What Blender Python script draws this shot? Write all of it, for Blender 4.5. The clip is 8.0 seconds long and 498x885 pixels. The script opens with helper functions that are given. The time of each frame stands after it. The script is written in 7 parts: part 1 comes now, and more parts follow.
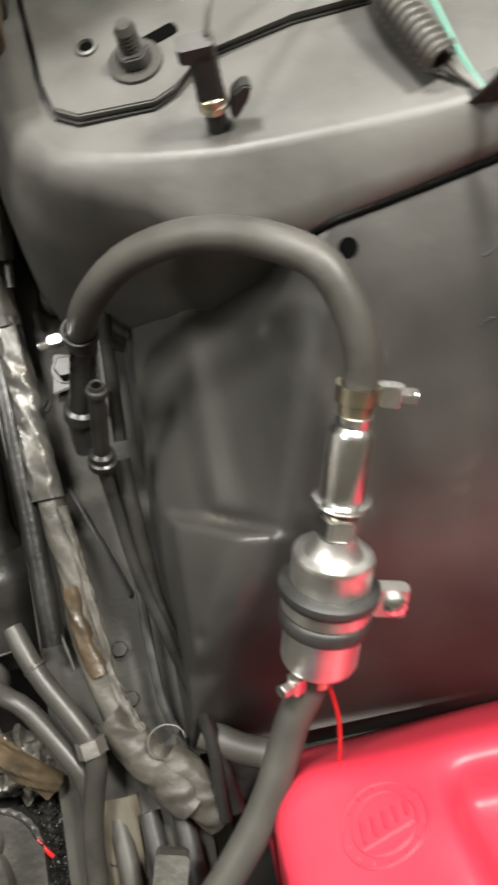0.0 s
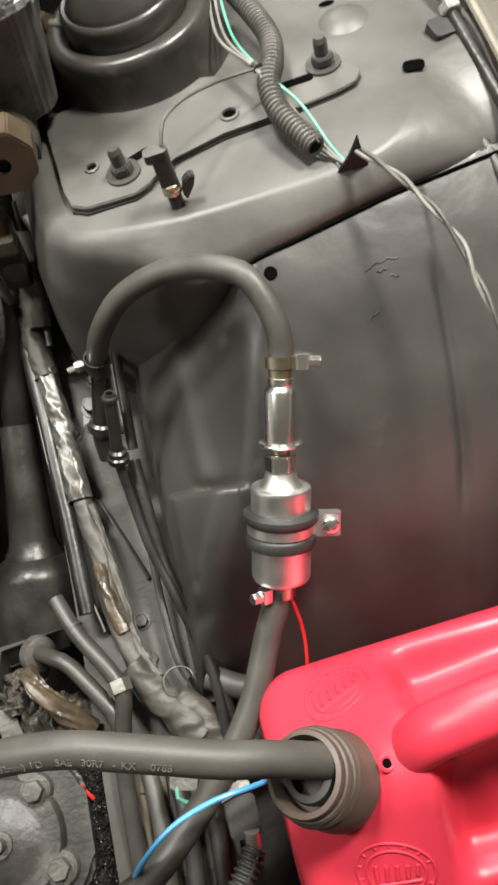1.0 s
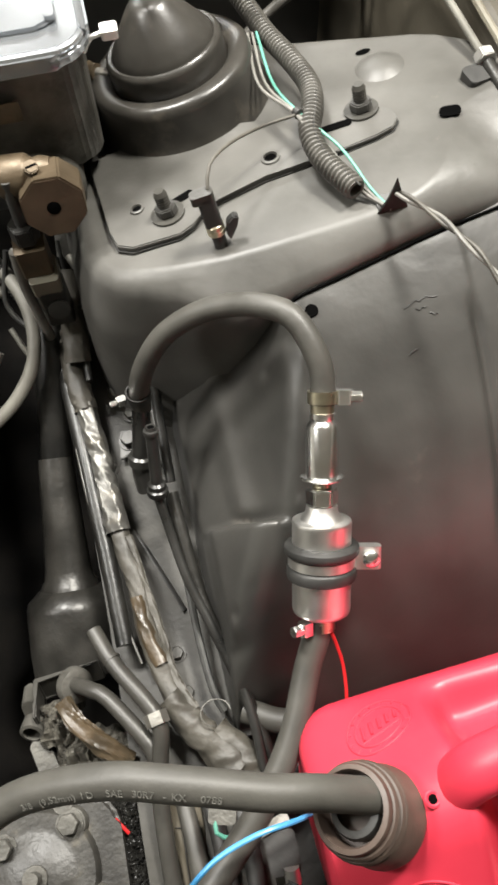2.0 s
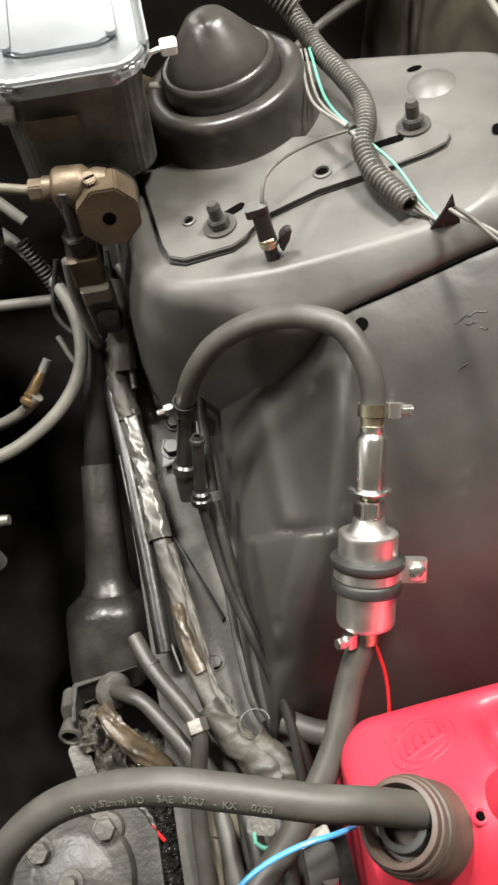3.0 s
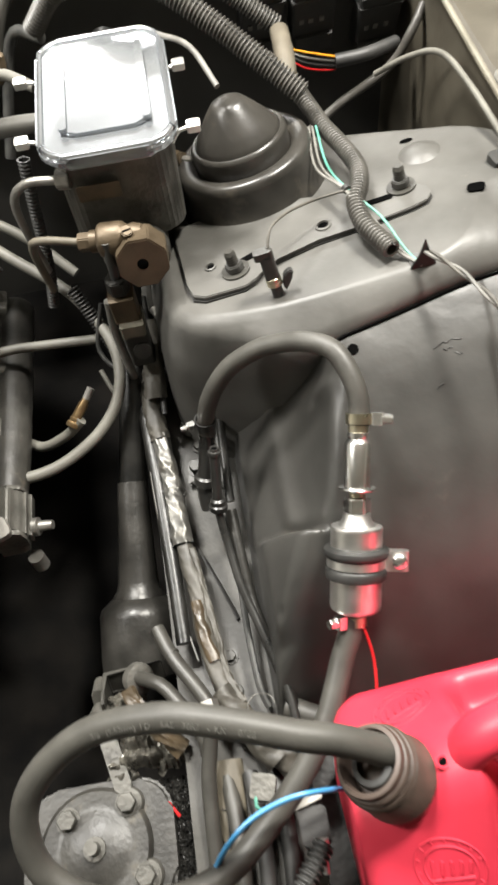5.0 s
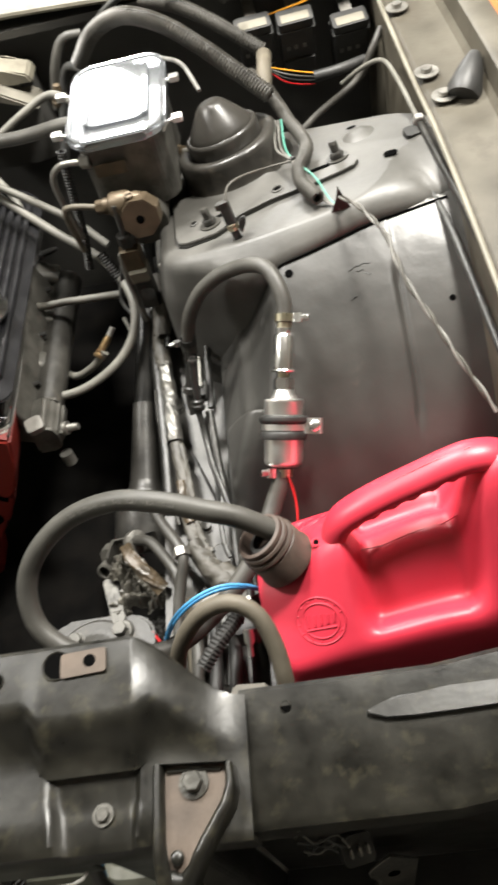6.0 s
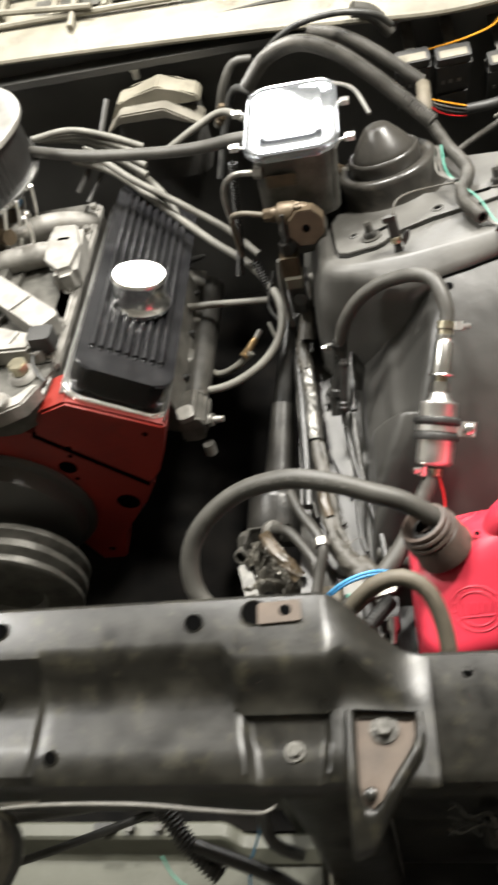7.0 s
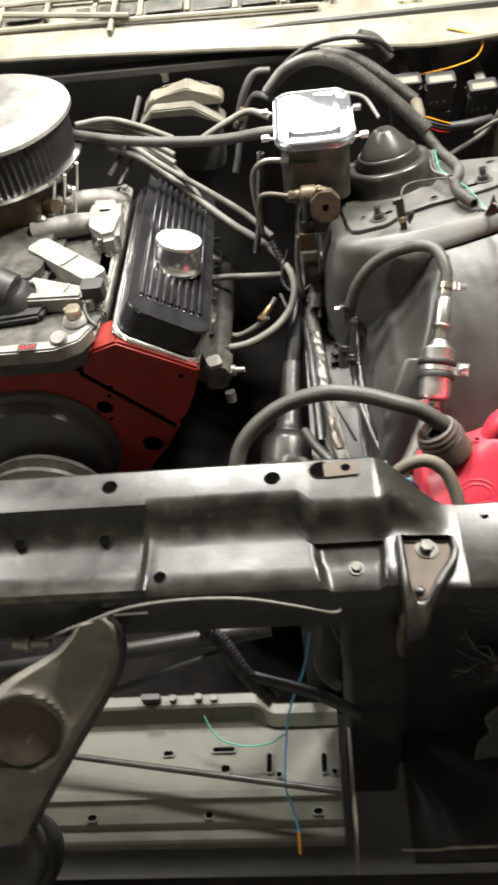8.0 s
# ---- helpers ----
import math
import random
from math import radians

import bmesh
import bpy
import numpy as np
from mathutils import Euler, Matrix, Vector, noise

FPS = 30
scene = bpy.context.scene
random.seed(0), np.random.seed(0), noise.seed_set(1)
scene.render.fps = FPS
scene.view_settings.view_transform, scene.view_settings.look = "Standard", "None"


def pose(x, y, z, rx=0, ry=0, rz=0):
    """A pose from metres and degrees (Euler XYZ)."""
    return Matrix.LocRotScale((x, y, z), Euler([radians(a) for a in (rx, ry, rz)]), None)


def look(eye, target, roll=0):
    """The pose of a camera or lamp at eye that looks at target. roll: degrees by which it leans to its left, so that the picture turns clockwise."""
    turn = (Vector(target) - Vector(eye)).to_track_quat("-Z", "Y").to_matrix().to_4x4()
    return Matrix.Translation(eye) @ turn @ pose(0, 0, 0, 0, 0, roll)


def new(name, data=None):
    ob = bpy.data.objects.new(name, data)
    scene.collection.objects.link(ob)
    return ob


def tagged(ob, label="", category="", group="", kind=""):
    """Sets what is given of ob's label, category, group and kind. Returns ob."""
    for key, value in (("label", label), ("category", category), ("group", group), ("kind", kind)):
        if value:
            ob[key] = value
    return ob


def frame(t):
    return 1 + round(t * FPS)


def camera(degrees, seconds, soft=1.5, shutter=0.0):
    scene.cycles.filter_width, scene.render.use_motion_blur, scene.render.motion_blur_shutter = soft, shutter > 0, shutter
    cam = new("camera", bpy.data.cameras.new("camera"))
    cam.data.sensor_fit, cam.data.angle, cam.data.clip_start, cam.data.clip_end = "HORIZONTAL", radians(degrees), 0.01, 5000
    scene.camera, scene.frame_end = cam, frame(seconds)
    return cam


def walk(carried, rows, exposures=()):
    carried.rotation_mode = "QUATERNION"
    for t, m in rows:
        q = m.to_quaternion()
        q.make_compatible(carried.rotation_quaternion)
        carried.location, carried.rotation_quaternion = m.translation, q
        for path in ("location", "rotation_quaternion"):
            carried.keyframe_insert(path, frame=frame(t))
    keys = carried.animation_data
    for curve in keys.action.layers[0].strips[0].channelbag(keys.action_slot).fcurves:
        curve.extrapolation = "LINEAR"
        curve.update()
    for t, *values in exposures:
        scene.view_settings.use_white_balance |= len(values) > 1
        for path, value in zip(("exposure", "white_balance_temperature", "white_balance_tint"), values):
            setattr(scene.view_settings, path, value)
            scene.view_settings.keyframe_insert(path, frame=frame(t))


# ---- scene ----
from mathutils.bvhtree import BVHTree
cam = camera(36.0, 8.0, soft=2.9, shutter=0.5)
PATH = [
    (0, (0.0658, 0.0830, 1.1524), (0.1555, 0.2300, 0.3712), 21.08),
    (0.2, (0.0809, 0.0479, 1.1777), (0.1726, 0.2314, 0.4045), 14.69),
    (0.5, (0.0829, -0.0097, 1.2423), (0.1515, 0.2251, 0.4807), 2.97),
    (0.7, (0.0774, -0.0562, 1.2645), (0.1498, 0.2098, 0.5135), 1.55),
    (1, (0.0822, -0.0827, 1.2799), (0.1515, 0.2126, 0.5396), -0.66),
    (1.2, (0.0759, -0.0901, 1.2853), (0.1491, 0.2219, 0.5523), -0.86),
    (2.3, (0.0549, -0.0787, 1.2902), (0.1123, 0.2579, 0.5668), -3.08),
    (2.5, (0.0473, -0.0810, 1.2913), (0.1028, 0.2623, 0.5708), -3.11),
    (3, (0.0412, -0.0786, 1.2933), (0.0837, 0.2654, 0.5723), -4.71),
    (3.5, (0.0427, -0.0881, 1.2999), (0.0858, 0.2578, 0.5798), -4.72),
    (4, (0.0466, -0.0988, 1.3088), (0.0820, 0.2665, 0.5979), -6.14),
    (4.2, (0.0427, -0.1032, 1.3150), (0.0733, 0.2689, 0.6074), -6.87),
    (5.3, (0.1020, -0.2532, 1.3853), (0.0914, 0.1857, 0.7166), -11.08),
    (5.5, (0.1439, -0.3239, 1.4101), (0.1184, 0.1294, 0.7513), -12.49),
    (5.7, (0.1843, -0.4084, 1.4178), (0.1277, 0.0586, 0.7707), -15.65),
    (6, (0.2014, -0.4683, 1.4204), (0.1094, 0.0076, 0.7840), -18.62),
    (6.2, (0.2006, -0.4852, 1.4269), (0.0823, -0.0017, 0.8005), -20.01),
    (6.5, (0.1685, -0.5067, 1.4374), (0.0351, -0.0058, 0.8281), -18.47),
    (6.8, (0.1265, -0.5203, 1.4373), (-0.0124, -0.0120, 0.8353), -17.65),
    (7, (0.0847, -0.5392, 1.4525), (-0.0595, -0.0334, 0.8497), -17.61),
    (7.2, (0.0246, -0.5822, 1.4601), (-0.1071, -0.0730, 0.8573), -16.08),
    (7.5, (-0.0358, -0.6627, 1.4692), (-0.1238, -0.1512, 0.8603), -11.87),
    (7.8, (-0.0522, -0.7294, 1.4963), (-0.1322, -0.2010, 0.9010), -10.49),
    (8, (-0.0420, -0.7690, 1.5091), (-0.1116, -0.2329, 0.9194), -9.25),
]
walk(cam, [(t, look(eye, target, roll)) for t, eye, target, roll in PATH], [(0, 0.0), (0.6, 0.0), (1.2, 0.08), (2.4, 0.22), (4.2, 0.28), (5.4, 0.36), (6.5, 0.34), (7.4, 0.42), (8, 0.46)])

# ---------------------------------------------------------------- world and lights
world = bpy.data.worlds.new("world")
scene.world = world
world.use_nodes = True
world.node_tree.nodes["Background"].inputs[0].default_value = (1.0, 0.95, 0.88, 1)
world.node_tree.nodes["Background"].inputs[1].default_value = 0.045
scene.view_settings.exposure = 0.0


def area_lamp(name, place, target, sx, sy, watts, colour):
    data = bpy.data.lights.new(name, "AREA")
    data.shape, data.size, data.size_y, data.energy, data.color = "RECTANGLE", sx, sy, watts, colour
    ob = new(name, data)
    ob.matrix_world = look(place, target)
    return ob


area_lamp("ceiling_light_right", (0.70, 0.62, 2.40), (0.60, 0.45, 0), 0.30, 0.30, 68, (1.0, 0.965, 0.89))
area_lamp("ceiling_light_rear", (-0.35, 3.9, 2.40), (-0.35, 1.9, 0), 1.3, 1.0, 170, (1.0, 0.985, 0.95))
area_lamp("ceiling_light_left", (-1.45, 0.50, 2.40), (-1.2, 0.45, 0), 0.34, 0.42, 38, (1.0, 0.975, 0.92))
area_lamp("ceiling_light_middle", (-0.36, 1.0, 2.40), (-0.36, 1.0, 0), 0.34, 0.26, 60, (1.0, 0.975, 0.92))


# ---------------------------------------------------------------- materials
def nodes_of(name):
    m = bpy.data.materials.new(name)
    m.use_nodes = True
    nt = m.node_tree
    return m, nt, nt.nodes["Principled BSDF"]


def surface(name, dark, light, rough=0.5, metal=0.0, scale=30.0, bump=0.15, fine=260.0, spread=0.15, coat=0.0, stain=None, stain_scale=9.0, stain_amount=0.5, bump_dist=0.002, ior=1.5):
    """Two-scale noise colour, roughness variation and fine relief; an optional stain colour in patches."""
    m, nt, b = nodes_of(name)
    N, L = nt.nodes, nt.links
    tc = N.new("ShaderNodeTexCoord")
    n1, n2 = N.new("ShaderNodeTexNoise"), N.new("ShaderNodeTexNoise")
    n1.inputs["Scale"].default_value, n1.inputs["Detail"].default_value = scale, 6
    n2.inputs["Scale"].default_value, n2.inputs["Detail"].default_value = fine, 3
    L.new(tc.outputs["Object"], n1.inputs["Vector"])
    L.new(tc.outputs["Object"], n2.inputs["Vector"])
    ramp = N.new("ShaderNodeValToRGB")
    ramp.color_ramp.elements[0].position, ramp.color_ramp.elements[1].position = 0.32, 0.7
    ramp.color_ramp.elements[0].color, ramp.color_ramp.elements[1].color = (*dark, 1), (*light, 1)
    L.new(n1.outputs["Fac"], ramp.inputs[0])
    col = ramp.outputs[0]
    if stain:
        n3 = N.new("ShaderNodeTexNoise")
        n3.inputs["Scale"].default_value, n3.inputs["Detail"].default_value, n3.inputs["Roughness"].default_value = stain_scale, 8, 0.65
        L.new(tc.outputs["Object"], n3.inputs["Vector"])
        r3 = N.new("ShaderNodeValToRGB")
        r3.color_ramp.elements[0].position, r3.color_ramp.elements[1].position = 1 - stain_amount, min(1.0, 1.17 - stain_amount)
        L.new(n3.outputs["Fac"], r3.inputs[0])
        mx = N.new("ShaderNodeMix")
        mx.data_type = "RGBA"
        L.new(r3.outputs[0], mx.inputs[0])
        L.new(col, mx.inputs[6])
        mx.inputs[7].default_value = (*stain, 1)
        col = mx.outputs[2]
    L.new(col, b.inputs["Base Color"])
    mr = N.new("ShaderNodeMapRange")
    mr.inputs[3].default_value, mr.inputs[4].default_value = max(0.02, rough - spread), min(1, rough + spread)
    L.new(n1.outputs["Fac"], mr.inputs[0])
    L.new(mr.outputs[0], b.inputs["Roughness"])
    b.inputs["Metallic"].default_value, b.inputs["Coat Weight"].default_value, b.inputs["IOR"].default_value = metal, coat, ior
    if bump:
        add = N.new("ShaderNodeMath")
        L.new(n1.outputs["Fac"], add.inputs[0])
        L.new(n2.outputs["Fac"], add.inputs[1])
        bp = N.new("ShaderNodeBump")
        bp.inputs["Strength"].default_value, bp.inputs["Distance"].default_value = bump, bump_dist
        L.new(add.outputs[0], bp.inputs["Height"])
        L.new(bp.outputs[0], b.inputs["Normal"])
    return m


BLACK_PAINT = surface("black_satin_paint", (0.042, 0.041, 0.038), (0.07, 0.068, 0.063), 0.43, 0, 6, 0.10, 90, 0.07, stain=(0.085, 0.08, 0.072), stain_scale=16, stain_amount=0.37)
WHEEL_PAINT = surface("worn_satin_black_paint", (0.026, 0.0252, 0.023), (0.060, 0.058, 0.053), 0.38, 0, 7, 0.16, 150, 0.06, stain=(0.085, 0.076, 0.064), stain_scale=11, stain_amount=0.40, bump_dist=0.001)
TOWER_PAINT = surface("dusty_black_paint", (0.05, 0.048, 0.043), (0.102, 0.099, 0.091), 0.44, 0, 11, 0.14, 110, 0.08, stain=(0.17, 0.155, 0.13), stain_scale=14, stain_amount=0.36)
GRIME = surface("greasy_grime", (0.018, 0.017, 0.0152), (0.046, 0.0435, 0.0375), 0.42, 0, 30, 0.25, 200, 0.15, stain=(0.11, 0.095, 0.07), stain_scale=30, stain_amount=0.4, bump_dist=0.002)
CAST = surface("oily_cast_iron", (0.055, 0.053, 0.046), (0.115, 0.11, 0.097), 0.42, 0.3, 38, 0.22, 220, 0.15, stain=(0.03, 0.028, 0.024), stain_scale=20, stain_amount=0.45, bump_dist=0.003)
RUBBER = surface("grey_rubber_hose", (0.04, 0.038, 0.033), (0.072, 0.069, 0.06), 0.5, 0, 25, 0.08, 400, 0.08)
RUBBER_TAN = surface("dusty_rubber_hose", (0.074, 0.064, 0.046), (0.125, 0.108, 0.08), 0.6, 0, 25, 0.1, 300, 0.08)
RUBBER_GREY = surface("pale_grey_vacuum_hose", (0.098, 0.094, 0.080), (0.16, 0.154, 0.132), 0.55, 0, 30, 0.08, 300, 0.08)
DUSTY_RUBBER = surface("dusty_black_rubber", (0.02, 0.0185, 0.016), (0.042, 0.039, 0.034), 0.33, 0, 22, 0.05, 300, 0.08, stain=(0.085, 0.074, 0.058), stain_scale=16, stain_amount=0.42)
CONDUIT = surface("dusty_black_conduit", (0.055, 0.052, 0.046), (0.095, 0.09, 0.08), 0.4, 0, 30, 0.05, 300, 0.08, stain=(0.10, 0.092, 0.078), stain_scale=22, stain_amount=0.4)
BLACK_RUBBER = surface("black_rubber", (0.018, 0.018, 0.017), (0.035, 0.034, 0.032), 0.5, 0, 40, 0.1, 300, 0.1)
CHROME = surface("bright_chrome", (0.74, 0.74, 0.72), (0.92, 0.92, 0.9), 0.24, 1, 30, 0.02, 300, 0.06)
STEEL = surface("brushed_steel", (0.78, 0.77, 0.74), (0.88, 0.87, 0.84), 0.38, 1, 60, 0.05, 500, 0.08)
DULL_STEEL = surface("dull_steel", (0.22, 0.21, 0.19), (0.38, 0.37, 0.34), 0.42, 0.8, 50, 0.15, 300, 0.12)
ZINC = surface("yellow_zinc", (0.5, 0.46, 0.34), (0.66, 0.61, 0.46), 0.3, 1, 50, 0.05, 300, 0.1)
BRASS = surface("tarnished_brass", (0.065, 0.048, 0.030), (0.13, 0.098, 0.062), 0.45, 0.45, 30, 0.15, 300, 0.12)
GOLD_BRASS = surface("gold_brass", (0.17, 0.115, 0.055), (0.30, 0.21, 0.11), 0.35, 0.8, 30, 0.1, 300, 0.12)
BROWN_BRASS = surface("reddish_brown_brass", (0.045, 0.030, 0.018), (0.085, 0.058, 0.036), 0.48, 0.2, 30, 0.15, 300, 0.12)
RED_PLASTIC = surface("red_polyethylene", (0.52, 0.026, 0.05), (0.60, 0.038, 0.066), 0.40, 0, 8, 0.05, 120, 0.06)
BROWN_PLASTIC = surface("dark_brown_plastic_cap", (0.055, 0.039, 0.031), (0.088, 0.062, 0.049), 0.5, 0, 40, 0.1, 300, 0.1)
RED_ENGINE = surface("dull_red_engine_paint", (0.17, 0.0105, 0.006), (0.235, 0.017, 0.009), 0.5, 0, 18, 0.14, 150, 0.12, stain=(0.09, 0.012, 0.006), stain_scale=16, stain_amount=0.36)
ALUMINIUM = surface("bare_cast_aluminium", (0.17, 0.163, 0.147), (0.30, 0.288, 0.262), 0.62, 0.15, 40, 0.35, 260, 0.15, stain=(0.2, 0.18, 0.14), stain_scale=30, stain_amount=0.38)
FOIL = surface("crinkled_silver_tape", (0.06, 0.058, 0.052), (0.15, 0.146, 0.134), 0.34, 0.4, 30, 0.12, 160, 0.1, stain=(0.10, 0.09, 0.07), stain_scale=26, stain_amount=0.46)
DIRTY_TAPE = surface("dirty_cloth_tape", (0.035, 0.032, 0.026), (0.085, 0.078, 0.064), 0.52, 0, 30, 0.25, 200, 0.12, stain=(0.045, 0.04, 0.03), stain_scale=28, stain_amount=0.45)
GLOSS_BLACK = surface("gloss_black_pipe", (0.012, 0.012, 0.011), (0.03, 0.029, 0.027), 0.3, 0, 30, 0.06, 200, 0.08)
TORN_WRAP = surface("torn_oily_wrap", (0.05, 0.047, 0.04), (0.17, 0.16, 0.135), 0.24, 0.2, 40, 0.1, 200, 0.1, stain=(0.02, 0.018, 0.015), stain_scale=30, stain_amount=0.5)
GREY_PANEL = surface("grey_primer_panel", (0.068, 0.069, 0.052), (0.11, 0.111, 0.088), 0.5, 0, 12, 0.08, 200, 0.1, stain=(0.045, 0.042, 0.03), stain_scale=18, stain_amount=0.42)
SUPPORT_PAINT = surface("worn_black_support_paint", (0.005, 0.0048, 0.0038), (0.018, 0.0168, 0.0126), 0.34, 0.0, 34, 0.06, 220, 0.16, stain=(0.034, 0.031, 0.020), stain_scale=55, stain_amount=0.46)
RAIL_PAINT = surface("dusty_rail_paint", (0.03, 0.0285, 0.025), (0.062, 0.059, 0.051), 0.42, 0.1, 16, 0.1, 240, 0.12, stain=(0.02, 0.019, 0.016), stain_scale=16, stain_amount=0.48)
BRACE_PAINT = surface("dull_tan_brace_paint", (0.115, 0.107, 0.088), (0.20, 0.187, 0.155), 0.48, 0.1, 20, 0.12, 200, 0.1, stain=(0.08, 0.07, 0.05), stain_scale=18, stain_amount=0.44)
# Near-black for flat shapes drawn as the dark inside holes and gaps.
HOLE = surface("drawn_hole_black", (0.002, 0.002, 0.002), (0.003, 0.003, 0.003), 1.0, 0, 20, 0.0, spread=0.0, ior=1.01)
CREAM = surface("dusty_cream_paint", (0.125, 0.115, 0.088), (0.21, 0.195, 0.153), 0.5, 0, 14, 0.1, 180, 0.1, stain=(0.09, 0.075, 0.055), stain_scale=20, stain_amount=0.44)
LEDGE_PAINT = surface("stained_ledge_paint", (0.045, 0.039, 0.028), (0.09, 0.08, 0.06), 0.5, 0, 14, 0.1, 180, 0.1, stain=(0.05, 0.042, 0.03), stain_scale=16, stain_amount=0.45)
ORANGE_PAINT = surface("rust_orange_paint", (0.30, 0.09, 0.025), (0.42, 0.14, 0.04), 0.5, 0, 14, 0.1, 180, 0.1)
LID_MAT = surface("zinc_plated_lid", (0.40, 0.42, 0.445), (0.50, 0.525, 0.55), 0.21, 0.85, 12, 0.03, 200, 0.08)
BLACK_CHROME = surface("black_valve_cover_paint", (0.008, 0.008, 0.009), (0.018, 0.018, 0.019), 0.22, 0, 30, 0.04, 300, 0.06)
DUSTY_CHROME = surface("dusty_chrome", (0.36, 0.35, 0.325), (0.6, 0.59, 0.555), 0.34, 0.8, 16, 0.1, 200, 0.15, stain=(0.2, 0.175, 0.135), stain_scale=18, stain_amount=0.42)
GREEN_PLUG = surface("neon_foam", (0.55, 0.75, 0.02), (0.65, 0.85, 0.04), 0.7, 0, 60, 0.1)
DARK_GLASS = surface("dark_windscreen_glass", (0.02, 0.022, 0.02), (0.03, 0.032, 0.03), 0.06, 0, 10, 0.0, spread=0.02)
RUST = surface("light_rust", (0.06, 0.045, 0.034), (0.11, 0.085, 0.066), 0.7, 0.1, 40, 0.1, 300, 0.1)
BLUE_WIRE = surface("blue_wire", (0.05, 0.26, 0.52), (0.09, 0.34, 0.62), 0.35, 0, 30, 0.0)
RED_WIRE = surface("red_wire", (0.38, 0.01, 0.012), (0.46, 0.016, 0.018), 0.35, 0, 30, 0.0)
ORANGE_WIRE = surface("orange_wire", (0.7, 0.3, 0.02), (0.8, 0.38, 0.03), 0.4, 0, 30, 0.0)
GREEN_WIRE = surface("green_wire", (0.07, 0.24, 0.18), (0.11, 0.32, 0.25), 0.4, 0, 30, 0.0)
BLACK_WIRE = surface("black_wire", (0.02, 0.02, 0.02), (0.05, 0.05, 0.045), 0.45, 0, 60, 0.1)
GREY_WIRE = surface("dusty_wire", (0.10, 0.096, 0.086), (0.19, 0.183, 0.165), 0.5, 0, 60, 0.1)
CONCRETE = surface("oil_stained_concrete", (0.10, 0.096, 0.088), (0.17, 0.165, 0.15), 0.8, 0, 3, 0.2, 60, 0.1, stain=(0.025, 0.023, 0.02), stain_scale=2, stain_amount=0.42)
WALL_PAINT = surface("garage_wall_paint", (0.50, 0.48, 0.43), (0.58, 0.56, 0.51), 0.8, 0, 2, 0.1, 40, 0.05)
HOSE_PRINT = surface("faded_hose_print", (0.07, 0.068, 0.06), (0.20, 0.195, 0.175), 0.6, 0, 160, 0.0)
# Near-black with little gloss, standing in for the unlit space below the engine.
VOID = surface("unlit_sump_black", (0.004, 0.004, 0.004), (0.010, 0.009, 0.008), 0.95, 0, 20, 0.2, spread=0.03, ior=1.15)
# Near-black for oily parts, and for slabs that stand in for shade.
UNDER_BLACK = surface("oily_under_black", (0.006, 0.006, 0.0055), (0.016, 0.0152, 0.0133), 0.38, 0, 22, 0.2, 160, 0.15, stain=(0.03, 0.028, 0.022), stain_scale=26, stain_amount=0.33)
OILY_BLACK = surface("oily_black_steel", (0.014, 0.0135, 0.012), (0.036, 0.034, 0.030), 0.36, 0.2, 26, 0.18, 220, 0.14, stain=(0.06, 0.055, 0.046), stain_scale=30, stain_amount=0.36)
WHITE_MARK = surface("white_print", (0.5, 0.49, 0.45), (0.6, 0.59, 0.54), 0.6, 0, 60, 0.0)
AMBER_STAIN = surface("amber_oily_wrap", (0.035, 0.027, 0.017), (0.085, 0.06, 0.034), 0.36, 0, 40, 0.25, 160, 0.15, stain=(0.05, 0.038, 0.025), stain_scale=34, stain_amount=0.42)


# ---------------------------------------------------------------- builders
def mesh_of(bm, name, mat, smooth=True, angle=40):
    me = bpy.data.meshes.new(name)
    bmesh.ops.recalc_face_normals(bm, faces=bm.faces)
    bm.to_mesh(me)
    bm.free()
    me.materials.append(mat)
    if smooth:
        me.polygons.foreach_set("use_smooth", [True] * len(me.polygons))
        me.set_sharp_from_angle(angle=radians(angle))
    return me


def thing(name, label, category, group="", kind=""):
    return tagged(new(name), label, category, group, kind)


def part(name, bm, mat, parent, label="", angle=40):
    ob = new(name, mesh_of(bm, name, mat, angle=angle))
    ob.parent = parent
    if label:
        ob["label"] = label
    return ob


def single(name, bm, mat, label, category, group="", kind="", angle=40):
    return tagged(new(name, mesh_of(bm, name, mat, angle=angle)), label, category, group, kind)


def spline(pts, step=0.008):
    """Points along a smooth curve through the given ones."""
    P = [Vector(p) for p in pts]
    if len(P) == 2:
        n = max(2, int((P[1] - P[0]).length / step))
        return [P[0].lerp(P[1], i / n) for i in range(n + 1)]
    P = [P[0] * 2 - P[1]] + P + [P[-1] * 2 - P[-2]]
    out = []
    for a, b, c, d in zip(P, P[1:], P[2:], P[3:]):
        n = max(2, int((c - b).length / step))
        for i in range(n):
            t = i / n
            out.append(0.5 * (2 * b + (c - a) * t + (2 * a - 5 * b + 4 * c - d) * t * t + (3 * b - a - 3 * c + d) * t ** 3))
    return out + [P[-2]]


